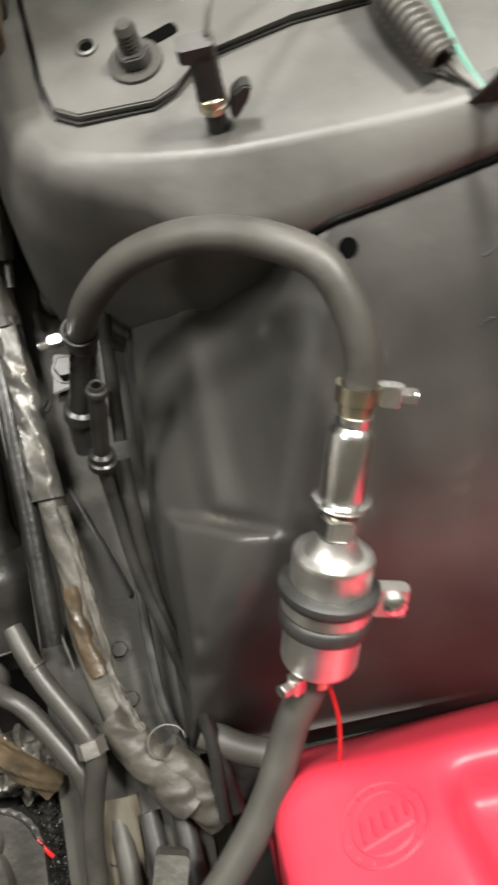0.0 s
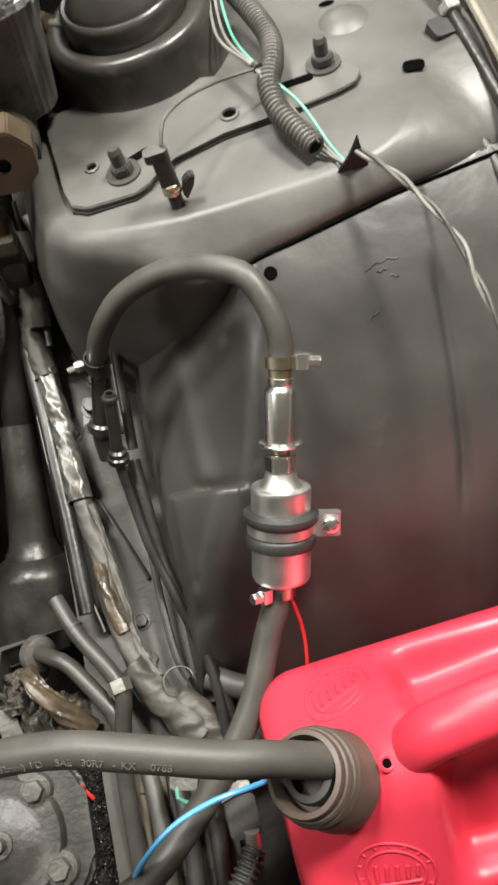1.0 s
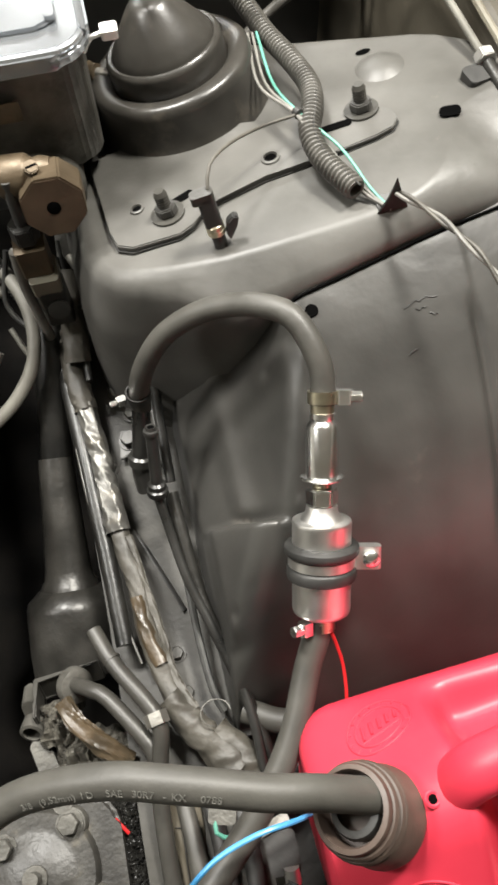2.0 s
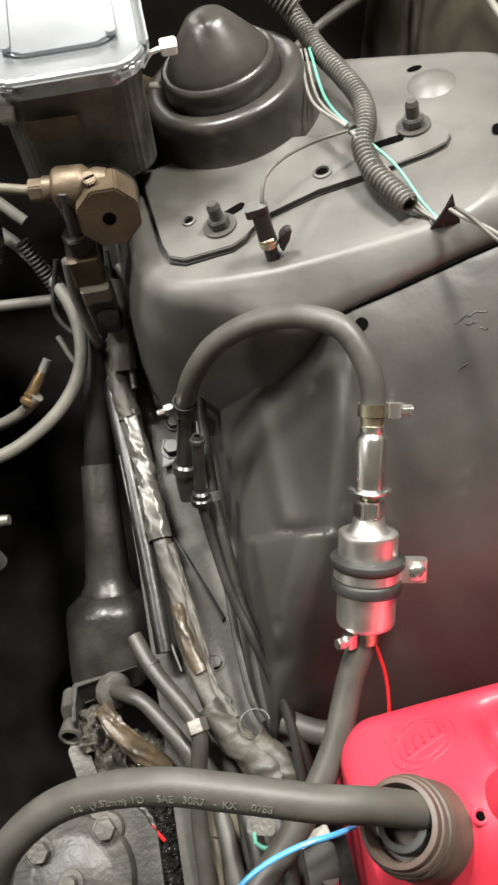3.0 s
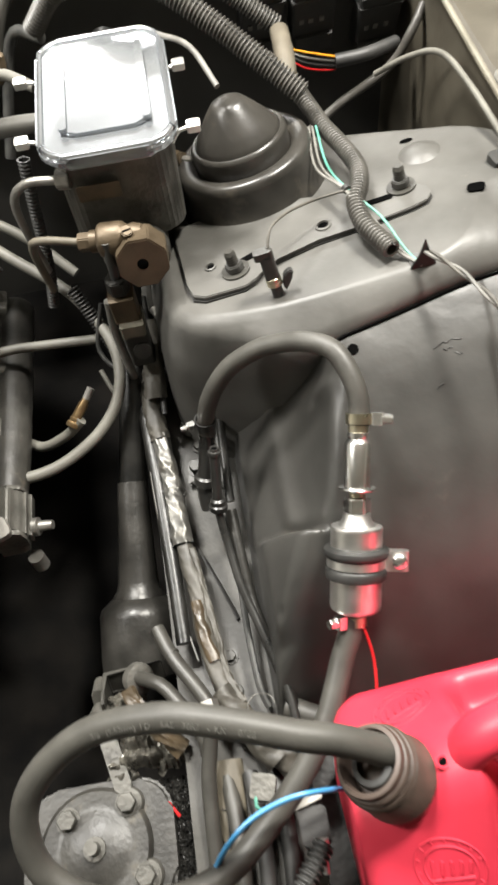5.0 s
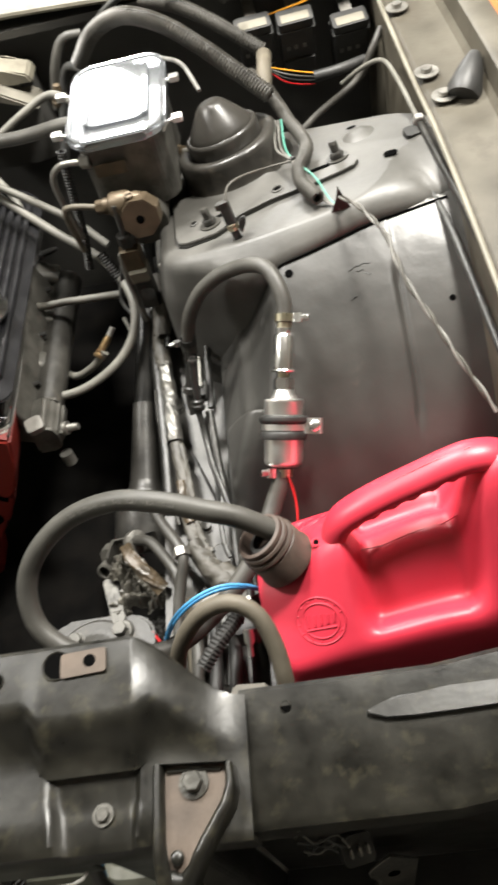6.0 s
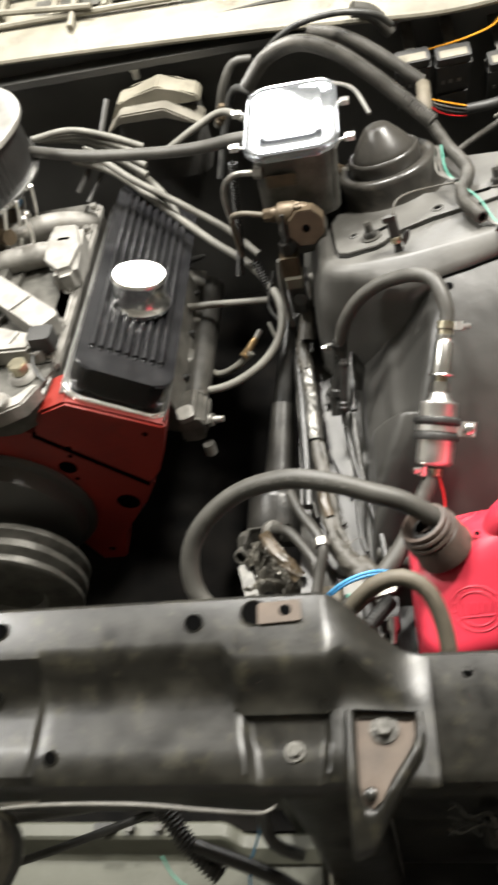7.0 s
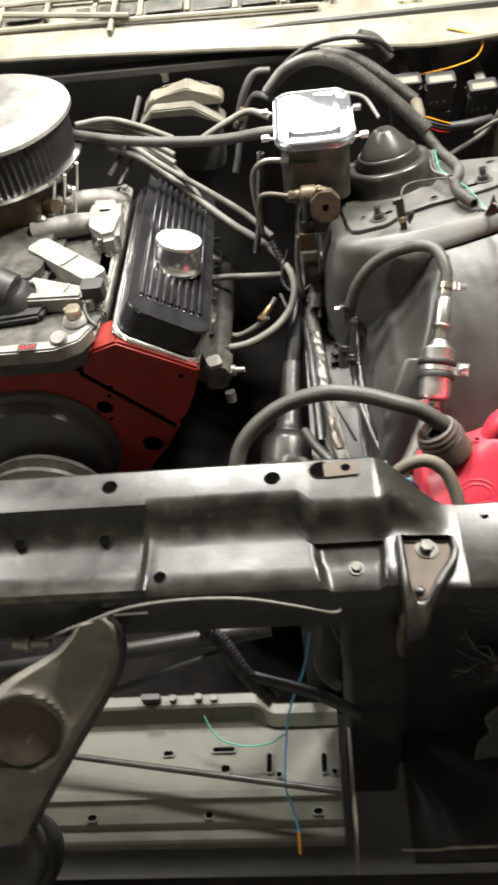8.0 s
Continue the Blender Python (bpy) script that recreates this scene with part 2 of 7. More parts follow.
def tube(pts, r, seg=12, step=0.008, bm=None, ribs=0.0, pitch=0.004, flat=1.0, wob=0.0, hollow=False):
    """A swept tube. r: a number, or (first, last); ribs: depth of the corrugation."""
    bm = bm or bmesh.new()
    c = spline(pts, pitch / 7 if ribs else step)
    n = len(c)
    up, rings, run = None, [], 0.0
    for i, p in enumerate(c):
        d = (c[min(i + 1, n - 1)] - c[max(i - 1, 0)]).normalized()
        if up is None:
            up = d.orthogonal().normalized()
        up = (up - d * up.dot(d)).normalized()
        side = d.cross(up)
        k = i / (n - 1)
        rr = r if isinstance(r, (int, float)) else r[0] + (r[1] - r[0]) * k
        if i:
            run += (p - c[i - 1]).length
        if ribs:
            rr += ribs * (0.5 + 0.5 * math.cos(run / pitch * math.tau)) - ribs
        ring = []
        for j in range(seg):
            a = j / seg * math.tau
            q = 1 + wob * noise.noise(Vector((p.x * 60 + j, p.y * 60, p.z * 60)))
            ring.append(bm.verts.new(p + (up * math.cos(a) * flat + side * math.sin(a)) * rr * q))
        rings.append(ring)
    for A, B in zip(rings, rings[1:]):
        for j in range(seg):
            bm.faces.new((A[j], A[(j + 1) % seg], B[(j + 1) % seg], B[j]))
    for ring, back in ((rings[0], -1), (rings[-1], 1)):
        if hollow:
            i = 0 if back < 0 else n - 1
            inward = (c[1] - c[0]).normalized() if back < 0 else (c[-2] - c[-1]).normalized()
            inner = [bm.verts.new(c[i] + (v.co - c[i]) * 0.7) for v in ring]
            deep = [bm.verts.new(v.co + inward * 0.012) for v in inner]
            for a, b in ((ring, inner), (inner, deep)):
                for j in range(seg):
                    bm.faces.new((a[j], a[(j + 1) % seg], b[(j + 1) % seg], b[j]))
            bm.faces.new(deep)
        else:
            bm.faces.new(ring)
    return bm


def frame_on(a, b):
    """A matrix whose z runs from a to b, with its origin at a."""
    a, b = Vector(a), Vector(b)
    return Matrix.Translation(a) @ (b - a).to_track_quat("Z", "Y").to_matrix().to_4x4()


def lathe(profile, m=None, seg=32, bm=None):
    """Turns (radius, height) pairs about z, then lays them at m. A radius of 0 closes an end."""
    bm = bm or bmesh.new()
    m = m or Matrix()
    rings = []
    for r, z in profile:
        if r <= 1e-6:
            rings.append([bm.verts.new(m @ Vector((0, 0, z)))])
        else:
            rings.append([bm.verts.new(m @ Vector((r * math.cos(j / seg * math.tau), r * math.sin(j / seg * math.tau), z))) for j in range(seg)])
    for A, B in zip(rings, rings[1:]):
        for j in range(seg):
            q = [A[j % len(A)], A[(j + 1) % len(A)], B[(j + 1) % len(B)], B[j % len(B)]]
            q = list(dict.fromkeys(q))
            if len(q) > 2:
                bm.faces.new(q)
    return bm


def slab(outline, z0, z1, m=None, bev=0.0, bm=None, segs=2):
    """A prism over an outline of (x, y), from z0 to z1, with bevelled rims, laid at m."""
    own = bmesh.new()
    lo = [own.verts.new((x, y, z0)) for x, y in outline]
    hi = [own.verts.new((x, y, z1)) for x, y in outline]
    n = len(outline)
    own.faces.new(lo[::-1])
    own.faces.new(hi)
    for i in range(n):
        own.faces.new((lo[i], lo[(i + 1) % n], hi[(i + 1) % n], hi[i]))
    if bev:
        bmesh.ops.bevel(own, geom=own.edges[:], offset=bev, segments=segs, affect="EDGES", clamp_overlap=True)
    if m:
        bmesh.ops.transform(own, matrix=m, verts=own.verts)
    if bm is None:
        return own
    me = bpy.data.meshes.new("tmp")
    own.to_mesh(me)
    own.free()
    bm.from_mesh(me)
    bpy.data.meshes.remove(me)
    return bm


def block(sx, sy, sz, m=None, bev=0.003, bm=None, segs=2):
    """A box with bevelled edges, centred in x and y, standing on z = 0 of m."""
    return slab([(-sx / 2, -sy / 2), (sx / 2, -sy / 2), (sx / 2, sy / 2), (-sx / 2, sy / 2)], 0, sz, m, bev, bm, segs)


def round_rect(sx, sy, r, n=6, cx=0.0, cy=0.0):
    out = []
    for x, y, a0 in ((sx / 2 - r, sy / 2 - r, 0), (-sx / 2 + r, sy / 2 - r, 90), (-sx / 2 + r, -sy / 2 + r, 180), (sx / 2 - r, -sy / 2 + r, 270)):
        for i in range(n + 1):
            a = radians(a0 + 90 * i / n)
            out.append((cx + x + r * math.cos(a), cy + y + r * math.sin(a)))
    return out


def hexagon(r):
    return [(r * math.cos(i * math.pi / 3), r * math.sin(i * math.pi / 3)) for i in range(6)]


def bolt_head(m, r=0.007, h=0.006, washer=0.0, bm=None):
    bm = bm or bmesh.new()
    z = 0.0
    if washer:
        lathe([(0, 0), (washer, 0), (washer, 0.0015), (0, 0.0015)], m, 18, bm)
        z = 0.0015
    slab(hexagon(r), z, z + h, m, 0.0008, bm, 1)
    return bm


def grid(f, nu, nv, bm=None, thick=0.0):
    """A sheet from f(u, v) for u, v in 0..1."""
    bm = bm or bmesh.new()
    V = [[bm.verts.new(f(i / nu, j / nv)) for j in range(nv + 1)] for i in range(nu + 1)]
    for i in range(nu):
        for j in range(nv):
            bm.faces.new((V[i][j], V[i + 1][j], V[i + 1][j + 1], V[i][j + 1]))
    if thick:
        bmesh.ops.recalc_face_normals(bm, faces=bm.faces)
        bmesh.ops.solidify(bm, geom=bm.faces[:], thickness=thick)
    return bm


def thicken(bm, t=0.003):
    bmesh.ops.recalc_face_normals(bm, faces=bm.faces)
    bm.normal_update()
    bmesh.ops.solidify(bm, geom=bm.faces[:], thickness=t)
    return bm


def wrapped(pts, w, h, seed=0.0, amp=0.003, step=0.004, across=22, freq=55):
    """A flattened wrapping along a curve: an arched strip with diagonal folds; w: half width (first, last)."""
    c = spline(pts, step)
    n = len(c)

    def f(u, v):
        i = min(n - 1, round(v * (n - 1)))
        d = (c[min(i + 1, n - 1)] - c[max(i - 1, 0)]).normalized()
        side = d.cross(Vector((0, 0, 1))).normalized()
        up = side.cross(d)
        a = (u - 0.5) * math.pi * 1.25
        ww = w[0] + (w[1] - w[0]) * v
        run = i * step
        fold = abs(noise.noise(Vector((run * freq + u * 2.2, u * 3.0 + seed, seed))))
        fold2 = noise.noise(Vector((run * freq * 2.4 - u * 4.0, u * 5.0, seed + 7)))
        k = amp * (1.0 - 2.4 * fold) + amp * 0.12 * fold2
        return c[i] + side * math.sin(a) * (ww + k) + up * (math.cos(a) * h + k)
    return grid(f, across, n - 1)


def smoothstep(a, b, x):
    t = min(1.0, max(0.0, (x - a) / (b - a)))
    return t * t * (3 - 2 * t)


# ---------------------------------------------------------------- garage shell
def slab_box(name, x0, x1, y0, y1, z0, z1, mat, label, category):
    return single(name, slab([(x0, y0), (x1, y0), (x1, y1), (x0, y1)], z0, z1), mat, label, category, kind="structure")


slab_box("floor", -3.2, 2.8, -3.2, 5.2, -0.1, 0.0, CONCRETE, "oil stained grey concrete garage floor", "floor")
slab_box("ceiling", -3.2, 2.8, -3.2, 5.2, 2.45, 2.55, WALL_PAINT, "plain pale garage ceiling", "ceiling")
slab_box("wall_west", -3.3, -3.2, -3.2, 5.2, 0, 2.45, WALL_PAINT, "plain beige garage wall", "wall")
slab_box("wall_east", 2.8, 2.9, -3.2, 5.2, 0, 2.45, WALL_PAINT, "plain beige garage wall", "wall")
slab_box("wall_south", -3.3, 2.9, -3.3, -3.2, 0, 2.45, WALL_PAINT, "plain beige garage wall", "wall")
slab_box("wall_north", -3.3, 2.9, 5.2, 5.3, 0, 2.45, WALL_PAINT, "plain beige garage wall", "wall")


# ---------------------------------------------------------------- car body: structure
def tower_z(x, y):
    return 0.786 + 0.19 * (x - 0.05) - 0.17 * (y - 0.34)


def wheelhouse_z(x, y):
    """Height of the wheelhouse sheet: an arched roof, met by a steep inner flank."""
    d = min(0.0, y - 0.46)
    roof = 0.285 + math.sqrt(max(0.0004, 0.55 ** 2 - d * d)) + 0.010 * smoothstep(0.15, 0.32, x)
    if y < -0.04:
        roof = max(roof, 0.30)
    flank = 0.630 + 1.5 * (x - 0.064) + 0.12 * (y - 0.123)
    flank -= 6.4 * max(0.0, 0.056 - x)
    # stamped panel, sunk along a crease on either side
    tall = smoothstep(0.112, 0.128, y + 0.25 * (x - 0.108)) * smoothstep(0.262, 0.236, y)
    flank -= 0.010 * tall * smoothstep(0.084, 0.112, x + 0.03 * (y - 0.2)) * smoothstep(0.158, 0.118, x)
    flank -= 0.0018 * math.exp(-((x - 0.106 - 0.03 * (y - 0.2)) / 0.011) ** 2) * smoothstep(0.098, 0.122, y) * smoothstep(0.285, 0.262, y)
    flank -= 0.005 * math.exp(-((x - 0.158) / 0.008) ** 2) * smoothstep(0.085, 0.12, y) * smoothstep(0.25, 0.225, y)
    flank -= 0.006 * smoothstep(0.095, 0.082, x) * smoothstep(0.12, 0.14, y)
    # raised lower pad, its upper corner cut off, with two dents
    flank += 0.024 * smoothstep(0.134, 0.120, y + 0.55 * (x - 0.085)) * smoothstep(0.03, 0.05, y) * smoothstep(0.056, 0.066, x) * smoothstep(0.146, 0.118, x)
    flank -= 0.010 * math.exp(-((y - 0.134 + 0.55 * (x - 0.085)) / 0.006) ** 2) * smoothstep(0.08, 0.095, x) * smoothstep(0.155, 0.135, x)
    for dx, dy in ((0.089, 0.070), (0.069, 0.058), (0.137, 0.224)):
        flank -= 0.0045 * math.exp(-(((x - dx) / 0.004) ** 2 + ((y - dy) / 0.005) ** 2))
    k = 0.016
    t = max(0.0, k - abs(roof - flank)) / k
    z = min(roof, flank) - t * t * k * 0.25
    z = max(z, 0.545) if y > -0.03 else z
    # groove over the crown, sunk to draw the shadow line of the wire
    z -= 0.0062 * math.exp(-((x - 0.302 + 0.5 * max(0.0, 0.10 - y) * 0.2) / 0.0042) ** 2) * smoothstep(0.05, 0.09, y) * smoothstep(0.235, 0.205, y)
    z -= 0.0012 * smoothstep(0.300, 0.306, x)
    foot = 0.2605 + 0.18 * (x - 0.158) + 0.05 * smoothstep(0.150, 0.125, x)
    if y > foot and x < 0.40:
        z = min(z, max(0.60, z - 3.0 * (y - foot)))
    z += 0.0014 * noise.noise(Vector((x * 14, y * 14, 1.3))) + 0.0003 * noise.noise(Vector((x * 60, y * 60, 4.3)))
    return z


TOWER = [(0.018, 0.35), (0.035, 0.315), (0.11, 0.292), (0.2, 0.287), (0.245, 0.288), (0.274, 0.293), (0.298, 0.307), (0.315, 0.328), (0.326, 0.350), (0.336, 0.368), (0.352, 0.378), (0.372, 0.382), (0.386, 0.395), (0.388, 0.44), (0.355, 0.485), (0.318, 0.507), (0.28, 0.525), (0.22, 0.555), (0.12, 0.61), (0.02, 0.60), (0.012, 0.48)]


def build_inner_fender():
    base = thing("inner_fender", "satin black painted sheet metal inner fender", "inner fender", kind="structure")
    bm = grid(lambda u, v: Vector((0.045 + 0.43 * u, -0.12 + 0.78 * v, wheelhouse_z(0.045 + 0.43 * u, -0.12 + 0.78 * v))), 215, 310)
    part("wheelhouse_panel", bm, WHEEL_PAINT, base, angle=70)
    # cracked and flaked paint on the roof of the wheelhouse
    rng = random.Random(5)
    for x, y, n, dx in ((0.247, 0.228, 17, 0.0017), (0.256, 0.226, 7, 0.0014), (0.266, 0.221, 6, 0.0012), (0.244, 0.196, 7, 0.0012)):
        pts = []
        for i in range(n):
            pts.append((x, y, wheelhouse_z(x, y) + 0.0004))
            x, y = x + dx, y + rng.uniform(-0.0013, 0.0012)
        part("paint_crack", tube(pts, 0.0005, 6, 0.002, wob=0.5), BLACK_RUBBER, base)
    # strut tower: rings that roll over the top edge and drop to the wheelhouse
    loop = [p.to_2d() for p in spline([(x, y, 0) for x, y in TOWER + TOWER[:1]], 0.02)][:-1]
    c = sum(loop, Vector((0, 0))) / len(loop)
    bm = bmesh.new()
    rings = []
    for grow, drop in ((-0.0085, 0.0), (-0.0055, 0.0), (-0.002, 0.0012), (0.004, 0.005), (0.009, 0.012), (0.011, 0.02), (0.019, 0.045), (0.024, 0.07), (0.027, 0.15), (0.028, 0.235)):
        ring = []
        for i, p in enumerate(loop):
            tan = loop[(i + 1) % len(loop)] - loop[i - 1]
            out = Vector((tan.y, -tan.x)).normalized()
            if out.dot(p - c) < 0:
                out = -out
            q = p + out * grow
            soft = 1 + 0.25 * smoothstep(0.27, 0.32, p.x)
            # the front wall leans out to the straight seam on the wheelhouse
            k = smoothstep(0.003, 0.021, drop * soft) * smoothstep(0.25, 0.6, -out.y) * smoothstep(0.07, 0.13, p.x)
            # its outer end swells out before it drops
            f = 1 - min(1.0, drop / 0.03)
            k += (math.sqrt(1 - f * f) * smoothstep(0.15, 0.5, -out.y) - k) * smoothstep(0.283, 0.318, p.x)
            foot_x = p.x + 0.045 * smoothstep(0.255, 0.325, p.x) * smoothstep(0.40, 0.32, p.x)
            q = q.lerp(Vector((foot_x, 0.2548 + 0.18 * (foot_x - 0.158))), k)
            lean = 0.058 * smoothstep(0.004, 0.06, drop) * max(0.0, out.x) * smoothstep(0.26, 0.31, p.x) * smoothstep(0.36, 0.33, p.x) * (1 - k)
            ring.append(bm.verts.new((q.x + out.x * lean, q.y + out.y * lean, tower_z(p.x, p.y) - drop * soft)))
        rings.append(ring)
    n = len(loop)
    for A, B in zip(rings, rings[1:]):
        for j in range(n):
            bm.faces.new((A[j], A[(j + 1) % n], B[(j + 1) % n], B[j]))
    bm.faces.new(rings[0])
    part("strut_tower", bm, TOWER_PAINT, base, "dusty dark grey strut tower top", angle=60)
    # black bead drawn for the gap shadow where wheelhouse sheet meets tower wall foot
    seam = []
    for i in range(24):
        x = 0.158 + 0.0095 * i
        y = 0.2526 + 0.18 * (x - 0.158)
        seam.append((x, y, wheelhouse_z(x, y) + 0.0016))
    part("seam_shadow", tube(seam, 0.0012, 8, 0.006), HOLE, base, "black bead drawn for the shadow in the seam")
    return base


build_inner_fender()


def build_frame_rail():
    rail = thing("frame_rail", "grimy dark grey steel chassis rail", "chassis rail", kind="structure")
    bm = grid(lambda u, v: Vector((-0.05 + 0.105 * u, -0.29 + 1.08 * v, 0.545 + 0.06 * smoothstep(0.05, 0.5, -0.29 + 1.08 * v) + 0.0015 * noise.noise(Vector((u * 5, v * 30, 0))))), 6, 60)
    geom = bmesh.ops.extrude_face_region(bm, geom=bm.faces[:])
    bmesh.ops.translate(bm, vec=(0, 0, -0.14), verts=[g for g in geom["geom"] if isinstance(g, bmesh.types.BMVert)])
    part("rail_box", bm, RAIL_PAINT, rail, angle=30)
    for x, y in ((0.009, 0.057), (0.012, 0.02), (0.01, 0.30), (-0.02, 0.25)):
        z = 0.545 + 0.06 * smoothstep(0.05, 0.5, y)
        part("rail_rivet", bolt_head(Matrix.Translation((x, y, z)), 0.0065, 0.005, 0.0085), RAIL_PAINT, rail)
    part("rail_lap", slab([(-0.002, 0.036), (0.048, 0.044), (0.048, -0.16), (-0.002, -0.16)], 0.5455, 0.5475, None, 0.0006), RAIL_PAINT, rail)
    part("rail_joint", tube([(-0.010, 0.186, 0.556), (0.006, 0.145, 0.552), (0.024, 0.095, 0.5485)], 0.0035, 8, flat=0.4), BLACK_RUBBER, rail)
    return rail


build_frame_rail()


def build_firewall():
    fw = thing("firewall", "black painted firewall with cowl panel and vents above", "firewall", kind="structure")
    part("bulkhead", slab([(-1.35, 0.86), (0.46, 0.86), (0.46, 0.875), (-1.35, 0.875)], 0.15, 0.935), BLACK_PAINT, fw)
    lip = [(-1.3, 0.84, 0.955), (-0.63, 0.835, 0.938), (-0.17, 0.82, 0.917), (0.1, 0.795, 0.905), (0.24, 0.78, 0.90), (0.40, 0.80, 0.90)]
    L = spline(lip, 0.03)

    def cowl(u, v):
        p = L[min(len(L) - 1, round(u * (len(L) - 1)))]
        return p + Vector((0, 0.30 * v, 0.055 * v + 0.012 * smoothstep(0.05, 0.12, v)))
    bm = grid(cowl, len(L) - 1, 14)
    thicken(bm, 0.004)
    part("cowl_panel", bm, CREAM, fw, "dusty cream painted cowl panel")
    part("cowl_lip", tube(lip, 0.006, 8, 0.03), CREAM, fw)
    part("cowl_underside", slab([(-1.3, 0.845), (0.40, 0.80), (0.46, 0.87), (-1.3, 0.87)], 0.885, 0.897), BLACK_PAINT, fw)
    return fw


build_firewall()


def build_fender():
    f = thing("fender_ledge", "dusty cream inner fender ledge with rust orange fender beyond", "fender", kind="structure")

    def ledge(u, v):
        y = -0.4 + 1.3 * v
        prof = [(0.385, 0.50), (0.388, 0.848), (0.394, 0.852), (0.43, 0.854), (0.455, 0.857), (0.462, 0.865), (0.466, 0.89), (0.472, 0.893), (0.50, 0.893)]
        x, z = prof[round(u * (len(prof) - 1))]
        return Vector((x - 0.02 * smoothstep(0.3, 0.9, y), y, z + 0.02 * (y - 0.45)))
    bm = grid(ledge, 8, 40)
    thicken(bm, 0.003)
    part("ledge", bm, LEDGE_PAINT, f, angle=30)
    bm = grid(lambda u, v: Vector((0.50 + 0.20 * u - 0.02 * smoothstep(0.3, 0.9, -0.4 + 1.3 * v), -0.4 + 1.3 * v, 0.893 - 0.12 * u * u + 0.02 * (-0.85 + 1.3 * v))), 8, 30)
    part("outer_skin", bm, ORANGE_PAINT, f, "rust orange outer fender skin")
    for x, y, z in [(0.389, 0.673, 0.864), (0.395, 0.496, 0.864), (0.405, 0.437, 0.864)]:
        part("ledge_bolt", bolt_head(Matrix.Translation((x, y, 0.8575 + 0.02 * (y - 0.45))), 0.0075, 0.006, 0.016), DULL_STEEL, f)
    for y in (0.12,):
        m = Matrix.Translation((0.412 - 0.02 * smoothstep(0.3, 0.9, y), y, 0.854 + 0.02 * (y - 0.45)))
        part("ledge_bolt", bolt_head(m, 0.008, 0.007, 0.017), DULL_STEEL, f)
    return f


build_fender()


def build_radiator_support():
    rs = thing("radiator_support", "worn black stamped steel radiator support with holes", "radiator support", kind="structure")
    # cross profile (y, z), back to front
    prof = [(-0.228, 0.862), (-0.228, 0.879), (-0.232, 0.882), (-0.268, 0.882), (-0.276, 0.8805), (-0.283, 0.875), (-0.290, 0.867), (-0.298, 0.8605), (-0.308, 0.8575), (-0.318, 0.857), (-0.338, 0.857), (-0.347, 0.857), (-0.366, 0.857), (-0.372, 0.853), (-0.374, 0.845), (-0.374, 0.815)]
    xs = [-1.15 + 0.02 * i for i in range(46)] + [-0.240, -0.236, -0.233, -0.230, -0.227, -0.224, -0.220, -0.21, -0.19, -0.17, -0.15, -0.13, -0.11, -0.09] + [-0.085 + 0.003 * i for i in range(38)] + [0.032, 0.043, 0.055, 0.066, 0.078, 0.090, 0.098]
    bm = bmesh.new()
    V = []
    for x in xs:
        k = smoothstep(0.012, 0.095, x)
        pan = smoothstep(-0.222, -0.232, x)
        lobe = smoothstep(-0.068, -0.050, x) * (1 - smoothstep(0.016, 0.034, x))
        row = []
        for i, (y, z) in enumerate(prof):
            lean = max(0, min(13, i) - 8) * 0.0032
            notch = smoothstep(-0.059 + lean, -0.050 + lean, x) * (1 - smoothstep(0.016 - lean * 0.4, 0.023 - lean * 0.4, x))
            y -= 0.014 * lobe if 3 <= i <= 8 else 0.0
            z2 = z - k * max(0.0, z - 0.846) - (0.008 * pan if 5 <= i <= 11 else 0) - ((0.0, 0.004, 0.009, 0.0095, 0.0085, 0.007, 0.004)[i - 8] * notch if 8 <= i <= 14 else 0)
            row.append(bm.verts.new((x, y + k * max(0.0, y + 0.366) * -0.333, z2)))
        V.append(row)
    for A, B in zip(V, V[1:]):
        for j in range(len(prof) - 1):
            bm.faces.new((A[j], A[j + 1], B[j + 1], B[j]))
    thicken(bm, 0.003)
    part("upper_tie_bar", bm, SUPPORT_PAINT, rs, angle=35)
    side = [(-0.268, 0.80), (-0.268, 0.839), (-0.272, 0.842), (-0.36, 0.836), (-0.367, 0.832), (-0.368, 0.80)]
    bm = bmesh.new()
    V = [[bm.verts.new((x, y + 0.02 * smoothstep(0.25, 0.4, x), z)) for y, z in side] for x in (0.092, 0.16, 0.24, 0.32, 0.44)]
    for A, B in zip(V, V[1:]):
        for j in range(len(side) - 1):
            bm.faces.new((A[j], A[j + 1], B[j + 1], B[j]))
    thicken(bm, 0.003)
    part("side_plate", bm, SUPPORT_PAINT, rs, angle=35)
    part("upright_post", slab(round_rect(0.078, 0.042, 0.011, 5, 0.011, -0.351), 0.25, 0.842, bev=0.004), UNDER_BLACK, rs)
    # Near-black sheet added so the rail end behind it reads dark.
    part("rail_end_blank", slab([(-0.075, -0.31), (-0.027, -0.31), (-0.027, -0.306), (-0.075, -0.306)], 0.40, 0.70, bev=0.001), UNDER_BLACK, rs)
    part("inner_ledge", slab([(0.062, -0.264), (0.104, -0.266), (0.104, -0.238), (0.074, -0.236)], 0.755, 0.763, bev=0.002), LEDGE_PAINT, rs, "dusty tan inner ledge")
    part("web_flange", tube([(-0.047, -0.334, 0.79), (-0.043, -0.334, 0.74), (-0.037, -0.335, 0.70), (-0.029, -0.337, 0.67)], 0.0016, 8, flat=0.5), UNDER_BLACK, rs)
    return rs


build_radiator_support()


